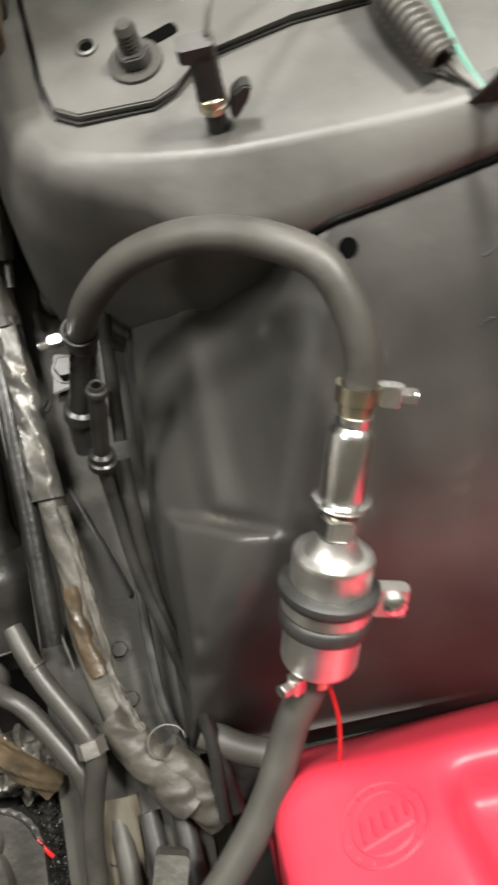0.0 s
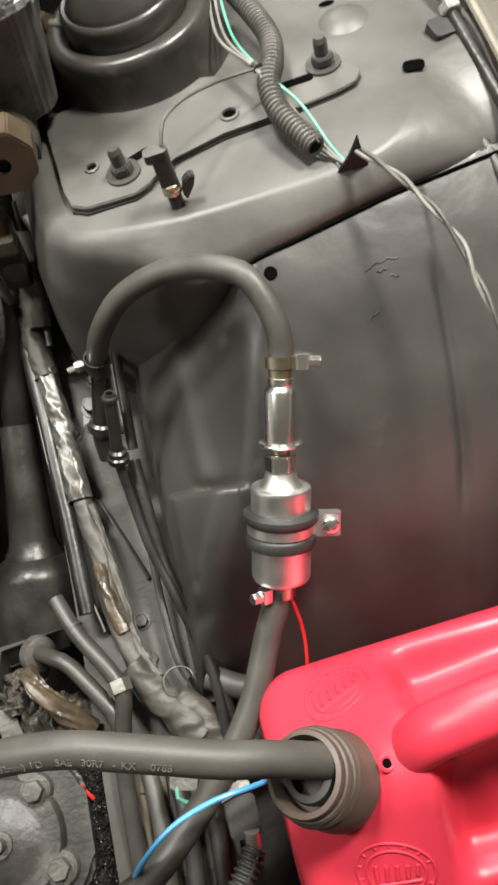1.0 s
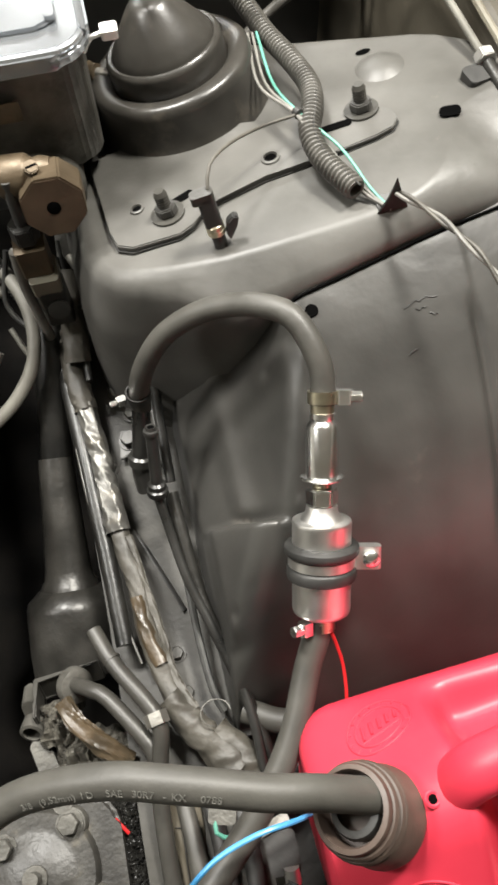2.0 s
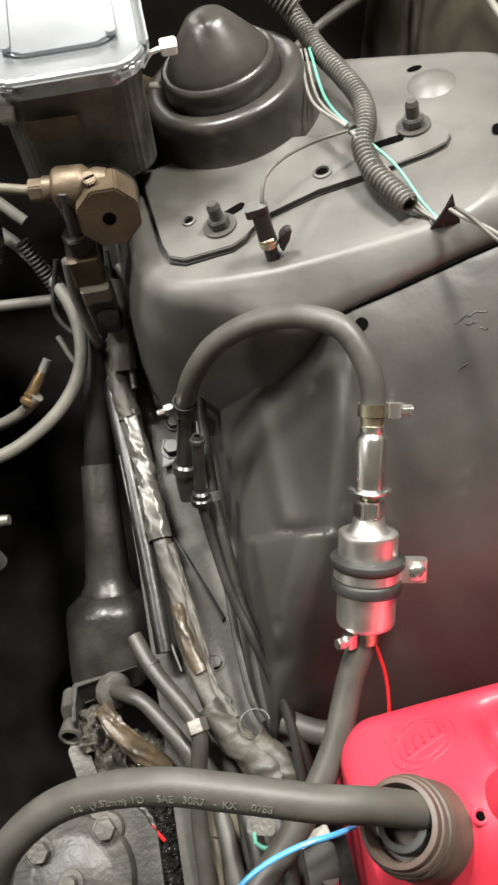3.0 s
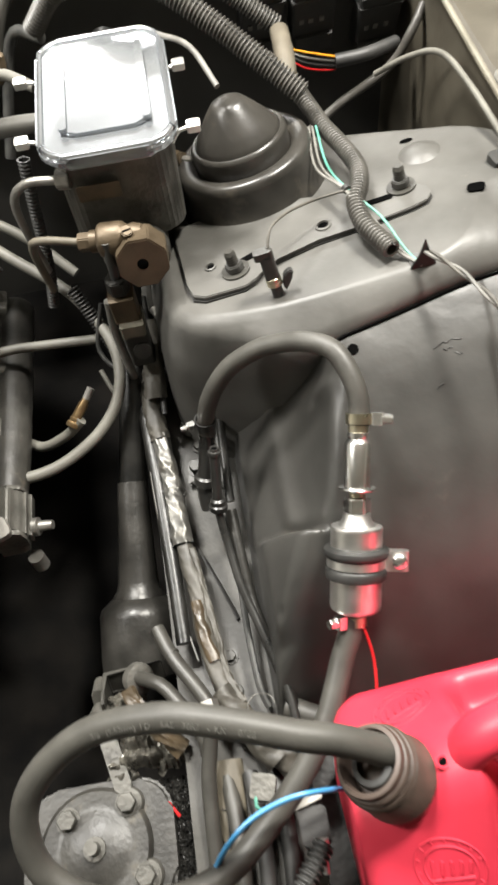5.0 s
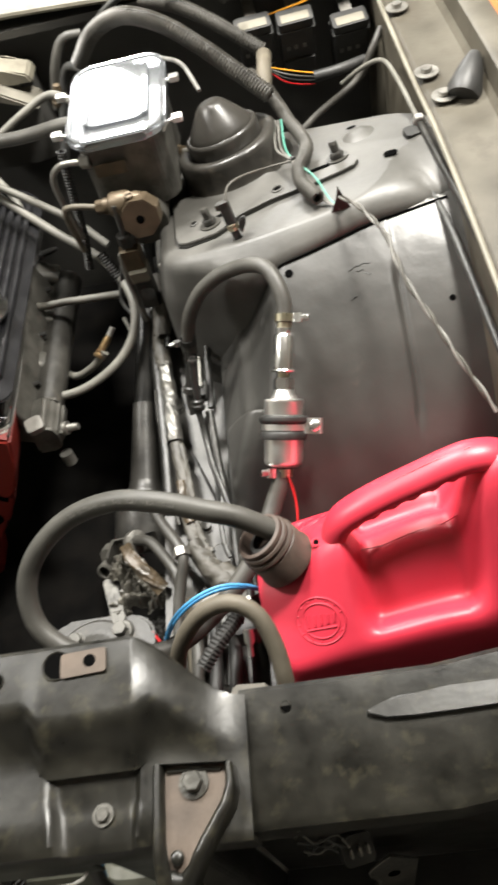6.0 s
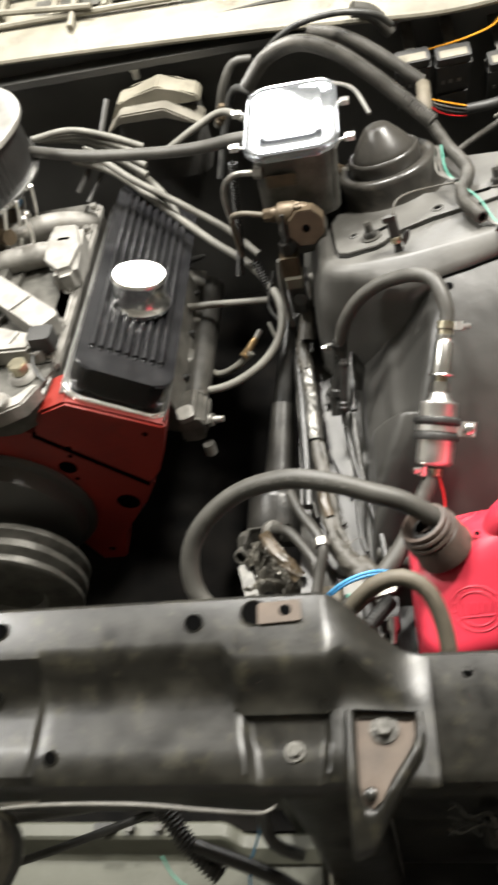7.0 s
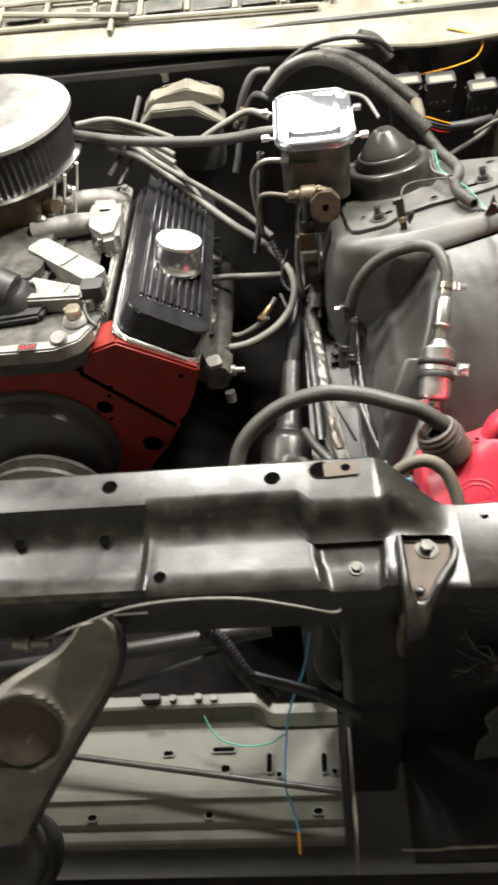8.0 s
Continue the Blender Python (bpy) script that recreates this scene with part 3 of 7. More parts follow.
def build_lower_crossmember():
    low = thing("lower_radiator_panel", "grey primed lower radiator support panel with slots", "panel", kind="structure")
    prof = [(-0.312, 0.36), (-0.314, 0.494), (-0.317, 0.498), (-0.330, 0.498), (-0.3335, 0.495), (-0.344, 0.470), (-0.351, 0.4655), (-0.362, 0.465), (-0.428, 0.4615), (-0.433, 0.464), (-0.442, 0.463), (-0.446, 0.456), (-0.452, 0.4535), (-0.468, 0.4515), (-0.472, 0.447), (-0.474, 0.4425), (-0.486, 0.4415), (-0.4895, 0.438), (-0.490, 0.415)]
    xs = [-1.1, -0.9, -0.7, -0.5, -0.4, -0.3, -0.22, -0.17, -0.152, -0.144, -0.136, -0.128, -0.12, -0.09, -0.06, -0.038]
    bm = bmesh.new()
    V = []
    for x in xs:
        k = smoothstep(-0.152, -0.122, x)
        V.append([bm.verts.new((x, y - (0.010 * k if i <= 5 else 0), z - (0.016 * k if 1 <= i <= 4 else 0) + 0.0012 * noise.noise(Vector((x * 9, y * 30, 2))))) for i, (y, z) in enumerate(prof)])
    for A, B in zip(V, V[1:]):
        for j in range(len(prof) - 1):
            bm.faces.new((A[j], A[j + 1], B[j + 1], B[j]))
    thicken(bm, 0.003)
    part("panel_sheet", bm, GREY_PANEL, low, angle=25)
    return low


build_lower_crossmember()


# ---------------------------------------------------------------- fuel can
def build_fuel_can():
    can = thing("fuel_can", "red plastic fuel can with dark brown spout cap", "fuel can")
    half = [(0.0, 0.0), (0.006, 0.0), (0.012, -0.0012), (0.018, -0.004), (0.024, -0.0085)] + [(0.028 + 0.004 * i, -0.012 - 0.0043 * i) for i in range(13)] + [(0.080, -0.0675), (0.0845, -0.0725), (0.088, -0.079), (0.0905, -0.087), (0.092, -0.098), (0.093, -0.12), (0.0935, -0.18), (0.093, -0.25), (0.085, -0.265), (0.0, -0.268)]
    prof = [(y, z) for y, z in half] + [(-y, z) for y, z in half[-2:0:-1]]
    bm = bmesh.new()
    V = []
    for i in range(111):
        x = -0.07 + 0.37 * (0.5 - 0.5 * math.cos(math.pi * i / 110))
        s = min(1.0, min(x + 0.0705, 0.3005 - x) / 0.034)
        end = math.sqrt(max(0.0, 1 - (1 - s) ** 2))
        shrink = 0.62 + 0.38 * end
        lower = 0.052 * (1 - smoothstep(-0.068, 0.03, x)) - 0.026 * smoothstep(0.02, 0.12, x) - 0.040 * smoothstep(0.128, 0.175, x)
        grip = smoothstep(0.018, 0.046, x) * (1 - smoothstep(0.128, 0.158, x))
        row = []
        for y, z in prof:
            zz = z - lower * max(0, 1 + z / 0.1)
            # the hollow behind the handle, its floor sloping out to the shoulder
            if z > -0.2:
                zz -= (0.046 - 0.046 * smoothstep(0.046, 0.084, abs(y))) * grip
            row.append(bm.verts.new((x, y * shrink, -0.134 + (zz + 0.134) * (0.86 + 0.14 * end))))
        V.append(row)
    n = len(prof)
    for A, B in zip(V, V[1:]):
        for j in range(n):
            bm.faces.new((A[j], A[(j + 1) % n], B[(j + 1) % n], B[j]))
    bm.faces.new(V[0])
    bm.faces.new(V[-1])
    bmesh.ops.recalc_face_normals(bm, faces=bm.faces)
    tree = BVHTree.FromBMesh(bm)
    part("can_body", bm, RED_PLASTIC, can, angle=80)
    bm = tube([(0.010, 0.004, -0.035), (0.016, 0.006, -0.012), (0.026, 0.008, 0.006), (0.046, 0.009, 0.019), (0.072, 0.010, 0.030), (0.102, 0.010, 0.042), (0.130, 0.010, 0.053), (0.150, 0.010, 0.058), (0.172, 0.010, 0.055), (0.19, 0.010, 0.040)], 0.0122, 24, 0.004)
    for v in bm.verts:
        v.co.y = 0.010 + (v.co.y - 0.010) * 1.45
        if 0.04 < v.co.x < 0.135 and v.co.z < 0.0165 + (v.co.x - 0.046) * 0.41:
            v.co.z -= 0.0022 * math.cos(v.co.x / 0.019 * math.tau)
    part("handle", bm, RED_PLASTIC, can, angle=80)
    part("mould_line", tube([(0.018, 0.009, 0.008), (0.034, 0.009, 0.0245), (0.060, 0.010, 0.0375), (0.090, 0.010, 0.0500), (0.120, 0.010, 0.0622), (0.15, 0.010, 0.0705)], 0.0007, 6, 0.01), RED_PLASTIC, can)
    part("mould_line", tube([(x, 0.0, tree.ray_cast(Vector((x, 0.0, 0.012)), Vector((0, 0, -1)))[0].z) for x in (0.04, 0.06, 0.08, 0.10, 0.12, 0.135)], 0.0007, 6, 0.01), RED_PLASTIC, can)
    part("vent_rim", lathe([(0.0028, 0.0), (0.0042, 0.0008), (0.0054, 0.0)], Matrix.Translation((-0.002, 0.0, -0.0115)), 18), RED_PLASTIC, can)
    part("vent_hole", lathe([(0, 0.0), (0.003, 0.0)], Matrix.Translation((-0.002, 0.0, -0.0112)), 18), HOLE, can)
    # embossed round mark of plain shapes on both shoulders
    for s in (-1, 1):
        aim = Vector((0.15, s * 0.68, 0.70)).normalized()
        side = Vector((1, 0, 0)) - aim * aim.x
        side.normalize()
        m = Matrix.Translation((-0.012, s * 0.060, -0.056)) @ Matrix((side, aim.cross(side), aim)).transposed().to_4x4()

        def lay(path, r, into):
            pts = []
            for px, py in path:
                spot, _, _, _ = tree.ray_cast(m @ Vector((px, py, 0.05)), -aim)
                pts.append(spot if spot else m @ Vector((px, py, 0)))
            tube(pts, r, 8, 0.004, into)
        bm = bmesh.new()
        for r in (0.0225, 0.0168):
            lay([(r * math.cos(a / 32 * math.tau), r * math.sin(a / 32 * math.tau)) for a in range(33)], 0.0009, bm)
        for k in range(5):
            lay([(-0.012 + 0.006 * k, -0.006 + 0.001 * k), (-0.011 + 0.006 * k, 0.006)], 0.0014, bm)
        lay([(-0.014, -0.0085), (0.014, -0.0065)], 0.0012, bm)
        for k in range(14):
            a = radians(20 + 24 * k)
            lay([(0.0195 * math.cos(a), 0.0195 * math.sin(a)), (0.0218 * math.cos(a), 0.0218 * math.sin(a))], 0.0008, bm)
        part("embossed_mark", bm, RED_PLASTIC, can, "embossed ring of plain shapes")
    cap = frame_on((-0.036, 0.002, -0.030), (-0.056, 0.007, 0.008))
    collar = part("spout_collar", lathe([(0.0, -0.004), (0.0315, -0.004), (0.0315, 0.0), (0.0300, 0.003), (0.0300, 0.022), (0.0285, 0.024), (0.0265, 0.0245)], cap, 40), BROWN_PLASTIC, can, "dark brown threaded spout collar")
    part("spout_ring", lathe([(0.0265, 0.0235), (0.0290, 0.0245), (0.0300, 0.0265), (0.0288, 0.0290), (0.0268, 0.0295), (0.0272, 0.0315), (0.0284, 0.0335), (0.0272, 0.0360), (0.0258, 0.0365), (0.0262, 0.0390), (0.0252, 0.0415), (0.0222, 0.0425), (0.0212, 0.0400), (0.0208, 0.026), (0.0, 0.025)], cap, 40), BROWN_PLASTIC, collar)
    part("spout_seal", lathe([(0.0118, 0.024), (0.0165, 0.024), (0.0175, 0.031), (0.016, 0.035), (0.0118, 0.036)], cap, 28), BLACK_RUBBER, collar)
    can.matrix_world = pose(0.165, -0.105, 0.770, -8, 0, 2)
    return can


CAN = build_fuel_can()


# ---------------------------------------------------------------- fuel pump
PUMP_TOP, PUMP_FOOT = Vector((0.165, 0.170, 0.799)), Vector((0.134, 0.034, 0.692))


def build_fuel_pump():
    p = thing("fuel_pump", "bright steel inline electric fuel pump with hose clamps", "fuel pump")
    m = frame_on(PUMP_FOOT, PUMP_TOP)
    L = (PUMP_TOP - PUMP_FOOT).length
    u = L / 0.175
    part("pump_body", lathe([(0, 0), (0.017, 0), (0.0215, 0.003), (0.0225, 0.006), (0.0225, 0.0735 * u), (0.0228, 0.0745 * u), (0.0222, 0.0765 * u), (0.020, 0.0772 * u), (0.0165, 0.0772 * u), (0.0155, 0.0785 * u), (0.0125, 0.083 * u), (0.0115, 0.088 * u), (0, 0.088 * u)], m, 40), STEEL, p)
    part("hex_nut", slab(hexagon(0.0128), 0.0885 * u, 0.1015 * u, m, 0.0015), CHROME, p)
    part("collar", lathe([(0.007, 0.102 * u), (0.007, 0.108 * u), (0, 0.108 * u)], m, 20), ZINC, p)
    part("check_valve", lathe([(0, 0.107 * u), (0.0158, 0.108 * u), (0.0165, 0.1092 * u), (0.0158, 0.1105 * u), (0.0122, 0.1112 * u), (0.0122, 0.148 * u), (0.0105, 0.151 * u), (0.009, 0.1525 * u), (0.0095, 0.154 * u), (0.0095, 0.158 * u), (0.006, 0.159 * u), (0, 0.159 * u)], m, 32), CHROME, p)
    part("outlet_nipple", lathe([(0.0088, 0.158 * u), (0.0088, 0.166 * u), (0, 0.166 * u)], m, 20), ZINC, p)
    sleeve = part("rubber_sleeve", lathe([(0.0226, 0.031 * u), (0.0262, 0.031 * u), (0.0268, 0.033 * u), (0.0268, 0.0385 * u), (0.0258, 0.040 * u), (0.0248, 0.0405 * u), (0.0248, 0.049 * u), (0.0265, 0.0495 * u), (0.0285, 0.0515 * u), (0.0288, 0.054 * u), (0.0285, 0.0565 * u), (0.0262, 0.0585 * u), (0.0226, 0.059 * u)], m, 40), BLACK_RUBBER, p, "black rubber isolator sleeve")
    part("band_clamp", lathe([(0.0249, 0.0415 * u), (0.0257, 0.0415 * u), (0.0257, 0.0485 * u), (0.0249, 0.0485 * u)], m, 40), STEEL, sleeve)
    # mounting ear with its screw, on the outboard side
    right = (m.to_3x3() @ Vector((1, 0, 0)))
    s = 1 if right.x > 0 else -1
    ear = m @ Matrix.Translation((s * 0.034, 0.0, 0.038 * u))
    lug = part("bracket_ear", slab(round_rect(0.022, 0.010, 0.003), 0, 0.018, ear, 0.0015), STEEL, p)
    part("ear_screw", lathe([(0, 0), (0.0065, 0), (0.0065, 0.003), (0.004, 0.005), (0, 0.005)], m @ Matrix.Translation((s * 0.037, 0.0, 0.047 * u)) @ Matrix.Rotation(radians(90), 4, "X") @ Matrix.Translation((0, 0, 0.005)), 18), CHROME, lug)
    part("ear_screw", lathe([(0, 0), (0.0065, 0), (0.0065, 0.003), (0.004, 0.005), (0, 0.005)], m @ Matrix.Translation((s * 0.037, 0.0, 0.047 * u)) @ Matrix.Rotation(radians(-90), 4, "X") @ Matrix.Translation((0, 0, 0.005)), 18), CHROME, lug)
    return p


build_fuel_pump()


def hose_clamp(name, a, b, r, screw, label="bright worm drive hose clamp", band=ZINC, scale=1.0):
    """A worm-drive clamp round a hose that runs from a to b; screw: the way its housing points."""
    c = thing(name, label, "hose clamp", "hose clamps")
    m = frame_on(a, b)
    h = (Vector(b) - Vector(a)).length
    part("band", lathe([(r, 0), (r + 0.0012, 0), (r + 0.0012, h), (r, h)], m, 32), band, c)
    d = Vector(screw).normalized()
    ax = (Vector(b) - Vector(a)).normalized()
    d = (d - ax * d.dot(ax)).normalized()
    mid = (Vector(a) + Vector(b)) / 2 + d * (r + 0.006)
    side = ax.cross(d)
    fm = Matrix.Translation(mid) @ Matrix((d, side, ax)).transposed().to_4x4()
    housing = part("worm_housing", slab(round_rect(0.012 * scale, 0.009 * scale, 0.003 * scale), -h * 0.6 * scale, h * 0.6 * scale, fm, 0.001), CHROME, c)
    part("worm_screw", slab(hexagon(0.0045 * scale), 0, 0.009 * scale, fm @ Matrix.Translation((0.004, 0, 0)) @ Matrix.Rotation(radians(90), 4, "Y"), 0.0006), CHROME, housing)
    return c


ax = (PUMP_TOP - PUMP_FOOT).normalized()
hose_clamp("hose_clamp", PUMP_TOP - ax * 0.010, PUMP_TOP - ax * 0.001, 0.0098, (1, -0.2, 0.1))
hose_clamp("hose_clamp", PUMP_FOOT - ax * 0.012, PUMP_FOOT - ax * 0.003, 0.0098, (-1, -0.5, 0.3))

# ---------------------------------------------------------------- hoses
ARCH = [PUMP_TOP - ax * 0.011, PUMP_TOP + ax * 0.01, (0.164, 0.195, 0.817), (0.154, 0.219, 0.826), (0.136, 0.236, 0.822), (0.114, 0.251, 0.809), (0.089, 0.259, 0.795), (0.061, 0.261, 0.772), (0.040, 0.256, 0.741), (0.030, 0.252, 0.708), (0.028, 0.248, 0.685)]
arch = thing("fuel_hose_arch", "dark grey rubber fuel hose arching between pump and steel pipe", "hose")
part("hose_tube", tube(ARCH, 0.0092, 18), RUBBER, arch)
CAN_HOSE = [(0.128, -0.097, 0.772), (0.112, -0.092, 0.784), (0.09, -0.086, 0.798), (0.064, -0.080, 0.806), (0.02, -0.066, 0.812), (-0.03, -0.052, 0.806), (-0.086, -0.049, 0.783), (-0.13, -0.066, 0.755), (-0.150, -0.092, 0.728), (-0.145, -0.125, 0.70), (-0.11, -0.150, 0.68), (-0.06, -0.158, 0.665), (-0.015, -0.147, 0.648), (0.02, -0.122, 0.64), (0.06, -0.085, 0.645), (0.092, -0.045, 0.655), (0.115, 0.0, 0.668), (0.126, 0.018, 0.680), PUMP_FOOT - ax * 0.002]
sup = thing("fuel_hose_supply", "dark grey printed rubber fuel hose looping from can to pump", "hose")
part("hose_tube", tube(CAN_HOSE, 0.0108, 20), RUBBER, sup)


def hose_print(text, t0, size):
    """White print along the top of the supply hose; t0 runs from the can, in metres."""
    run, c = 0.0, spline(CAN_HOSE, 0.004)
    for a, p in zip(c, c[1:]):
        run += (p - a).length
        if run >= t0:
            break
    d = (a - p).normalized()
    up = Vector((0.0, -0.62, 0.78))
    up = (up - d * up.dot(d)).normalized()
    cu = bpy.data.curves.new("printed_text", "FONT")
    cu.body, cu.size, cu.align_x, cu.align_y = text, size, "CENTER", "CENTER"
    cu.extrude = 0.0001
    cu.materials.append(HOSE_PRINT)
    ob = new("printed_text", cu)
    ob.parent = sup
    ob.matrix_world = Matrix.Translation(p + up * 0.0112) @ Matrix((d, up.cross(d), up)).transposed().to_4x4()
    return ob


for word, run in (("0788", 0.107), ("KX", 0.122), ("-", 0.1335), ("30R7", 0.1445), ("SAE", 0.160), ("I D", 0.1755), ("52mm)", 0.192), ("(9.", 0.205), ("3/8", 0.219)):
    hose_print(word, run, 0.0062)


# ---------------------------------------------------------------- engine
def cover_frame():
    """Axes of the valve cover: x across (down outboard), y back, z off the head."""
    a, b, c = Vector((-0.350, 0.182, 0.752)), Vector((-0.227, 0.194, 0.677)), Vector((-0.362, 0.648, 0.724))
    yv = (c - a).normalized()
    xv = (b - a)
    xv = (xv - yv * xv.dot(yv)).normalized()
    zv = xv.cross(yv)
    return Matrix.Translation(a) @ Matrix((xv, yv, zv)).transposed().to_4x4()


def build_valve_cover():
    vc = thing("valve_cover", "gloss black finned valve cover with chrome edge", "valve cover")
    m = cover_frame()
    part("cover_flange", slab(round_rect(0.152, 0.498, 0.026, 8, 0.071, 0.227), 0.0, 0.006, m, 0.002), CHROME, vc, "polished flange rim")
    bm = slab(round_rect(0.138, 0.482, 0.026, 8, 0.071, 0.227), 0.005, 0.058, m, 0.019, segs=5)
    part("rim_bead", tube([m @ Vector((x, y, 0.0065)) for x, y in round_rect(0.146, 0.490, 0.027, 6, 0.071, 0.227)] + [m @ Vector((*round_rect(0.146, 0.490, 0.027, 6, 0.071, 0.227)[0], 0.0065))], 0.0022, 8, 0.01), CHROME, vc)
    shell = part("cover_shell", bm, BLACK_CHROME, vc)
    for i in range(9):
        x = 0.022 + 0.0122 * i
        bm = tube([(x, 0.030, 0.0545), (x, 0.038, 0.0582), (x, 0.048, 0.0600), (x, 0.24, 0.0604), (x, 0.414, 0.0600), (x, 0.424, 0.0585), (x, 0.432, 0.055)], 0.0046, 12, 0.004)
        bmesh.ops.transform(bm, matrix=m, verts=bm.verts)
        part("fin", bm, BLACK_CHROME, shell)
    br = thing("breather_cap", "chrome push-in oil breather cap", "breather cap")
    foot = m @ Vector((0.075, 0.15, 0.056))
    mb = frame_on(foot, foot + Vector((0.265, 0.15, 1.026)))
    part("cap_shell", lathe([(0, 0), (0.043, 0), (0.045, 0.003), (0.045, 0.008), (0.041, 0.012), (0.0385, 0.016), (0.038, 0.044), (0.0395, 0.046), (0.0395, 0.050), (0.037, 0.0535), (0, 0.0545)], mb, 36), CHROME, br)
    return vc


build_valve_cover()


def build_engine():
    e = thing("engine", "V8 engine with dull red block and bare aluminium intake", "engine")
    fm = Matrix.Translation((0, 0.158, 0)) @ Matrix.Rotation(radians(90), 4, "X")
    block = [(-0.68, 0.64), (-0.60, 0.52), (-0.52, 0.46), (-0.455, 0.41), (-0.435, 0.33), (-0.395, 0.33), (-0.37, 0.42), (-0.31, 0.49), (-0.278, 0.545), (-0.286, 0.549), (-0.42, 0.688), (-0.45, 0.715), (-0.60, 0.715)]
    head = [(-0.417, 0.691), (-0.283, 0.553), (-0.262, 0.575), (-0.240, 0.625), (-0.222, 0.680), (-0.345, 0.750), (-0.39, 0.735)]
    part("block_front", slab(block, -0.06, 0.0, fm, 0.004), RED_ENGINE, e)
    part("head_front", slab(head, -0.06, 0.006, fm, 0.004), RED_ENGINE, e)
    part("block_side", slab([(-0.68, 0.60), (-0.55, 0.45), (-0.38, 0.43), (-0.31, 0.52), (-0.31, 0.57), (-0.42, 0.67)], -0.52, -0.05, fm, 0.004), GRIME, e)
    part("cylinder_head", slab([(-0.41, 0.68), (-0.30, 0.57), (-0.27, 0.625), (-0.245, 0.668), (-0.35, 0.735)], -0.50, -0.05, fm, 0.004), GRIME, e)
    for x, z, r in ((-0.399, 0.604, 0.013), (-0.335, 0.504, 0.017), (-0.376, 0.655, 0.004), (-0.385, 0.63, 0.0035), (-0.395, 0.575, 0.0035), (-0.255, 0.669, 0.004), (-0.41, 0.37, 0.006)):
        part("front_hole", lathe([(0, 0.0), (r, 0.0), (r * 1.12, -0.0005)], fm @ Matrix.Translation((x, z, 0.0066 if z > 0.65 else 0.0008)), 20), HOLE, e)
    tm = Matrix.Translation((-0.535, 0.160, 0.515)) @ Matrix.Rotation(radians(90), 4, "X")
    part("timing_cover", lathe([(0.140, 0.0), (0.143, 0.004), (0.140, 0.010), (0.128, 0.012), (0.12, 0.035), (0.06, 0.05), (0, 0.05)], tm, 48), BLACK_PAINT, e, "black timing cover")
    pm = Matrix.Translation((-0.525, 0.09, 0.46)) @ Matrix.Rotation(radians(90), 4, "X")
    part("crank_pulley", lathe([(0, 0.0), (0.11, 0.0), (0.115, 0.006), (0.115, 0.012), (0.10, 0.02), (0.10, 0.024), (0.115, 0.032), (0.115, 0.04), (0.10, 0.048), (0.10, 0.052), (0.115, 0.06), (0.115, 0.066), (0.108, 0.07), (0.06, 0.07), (0.05, 0.06), (0, 0.06)], pm, 56), CAST, e, "grooved steel crank pulley")
    part("head_gasket", slab([(-0.4195, 0.689), (-0.2855, 0.550), (-0.2835, 0.552), (-0.4175, 0.691)], -0.05, 0.008, fm, 0), HOLE, e)
    part("manifold_bracket", slab([(-0.225, 0.585), (-0.195, 0.585), (-0.192, 0.600), (-0.180, 0.602), (-0.178, 0.625), (-0.19, 0.632), (-0.196, 0.648), (-0.222, 0.640)], -0.10, -0.04, fm, 0.005, segs=3), CAST, e, "bare cast bracket")
    part("bracket_lug", slab(round_rect(0.024, 0.022, 0.005), 0.0, 0.012, frame_on((-0.205, 0.20, 0.645), (-0.203, 0.195, 0.67)), 0.003), ALUMINIUM, e)
    part("bracket_stud", lathe([(0, 0), (0.010, 0), (0.010, 0.006), (0.006, 0.007), (0.005, 0.022), (0, 0.022)], frame_on((-0.178, 0.215, 0.615), (-0.150, 0.212, 0.618)), 12), DULL_STEEL, e)
    part("bracket_bolt", lathe([(0, 0), (0.009, 0), (0.009, 0.02), (0, 0.02)], frame_on((-0.186, 0.195, 0.585), (-0.184, 0.19, 0.55)), 16), DULL_STEEL, e)
    for i in range(4):
        y = 0.24 + 0.10 * i
        part("exhaust_port", slab(round_rect(0.04, 0.06, 0.012), 0, 0.05, frame_on((-0.262, y, 0.625), (-0.20, y, 0.60)), 0.006), CAST, e)
        part("spark_plug", lathe([(0, 0), (0.008, 0), (0.008, 0.012), (0.0055, 0.014), (0.005, 0.034), (0.003, 0.042), (0, 0.042)], frame_on((-0.25, y + 0.045, 0.635), (-0.20, y + 0.045, 0.645)), 12), BLACK_RUBBER, e)
    part("exhaust_log", tube([(-0.212, 0.22, 0.612), (-0.205, 0.35, 0.612), (-0.205, 0.55, 0.60)], 0.024, 16, wob=0.05), GRIME, e)
    part("head_rail", slab(round_rect(0.012, 0.30, 0.004), 0.0, 0.10, Matrix.Translation((-0.215, 0.36, 0.60)) @ Matrix.Rotation(radians(-12), 4, "Y"), 0.002), CAST, e)
    # intake manifold: front plate, bosses, runners
    # Floor takes the dark cast material to draw the shaded gaps between runners.
    part("intake_floor", slab([(-0.62, 0.14), (-0.43, 0.14), (-0.385, 0.165), (-0.378, 0.215), (-0.378, 0.64), (-0.62, 0.64)], 0.70, 0.752, None, 0.008), CAST, e)
    part("intake_front_rim", slab([(-0.62, 0.125), (-0.435, 0.125), (-0.398, 0.142), (-0.38, 0.175), (-0.392, 0.18), (-0.408, 0.155), (-0.44, 0.142), (-0.62, 0.142)], 0.74, 0.768, None, 0.003), ALUMINIUM, e)
    part("plug_base", lathe([(0, 0), (0.021, 0), (0.022, 0.004), (0.018, 0.010), (0.015, 0.012), (0, 0.012)], Matrix.Translation((-0.418, 0.212, 0.750)), 24), ALUMINIUM, e)
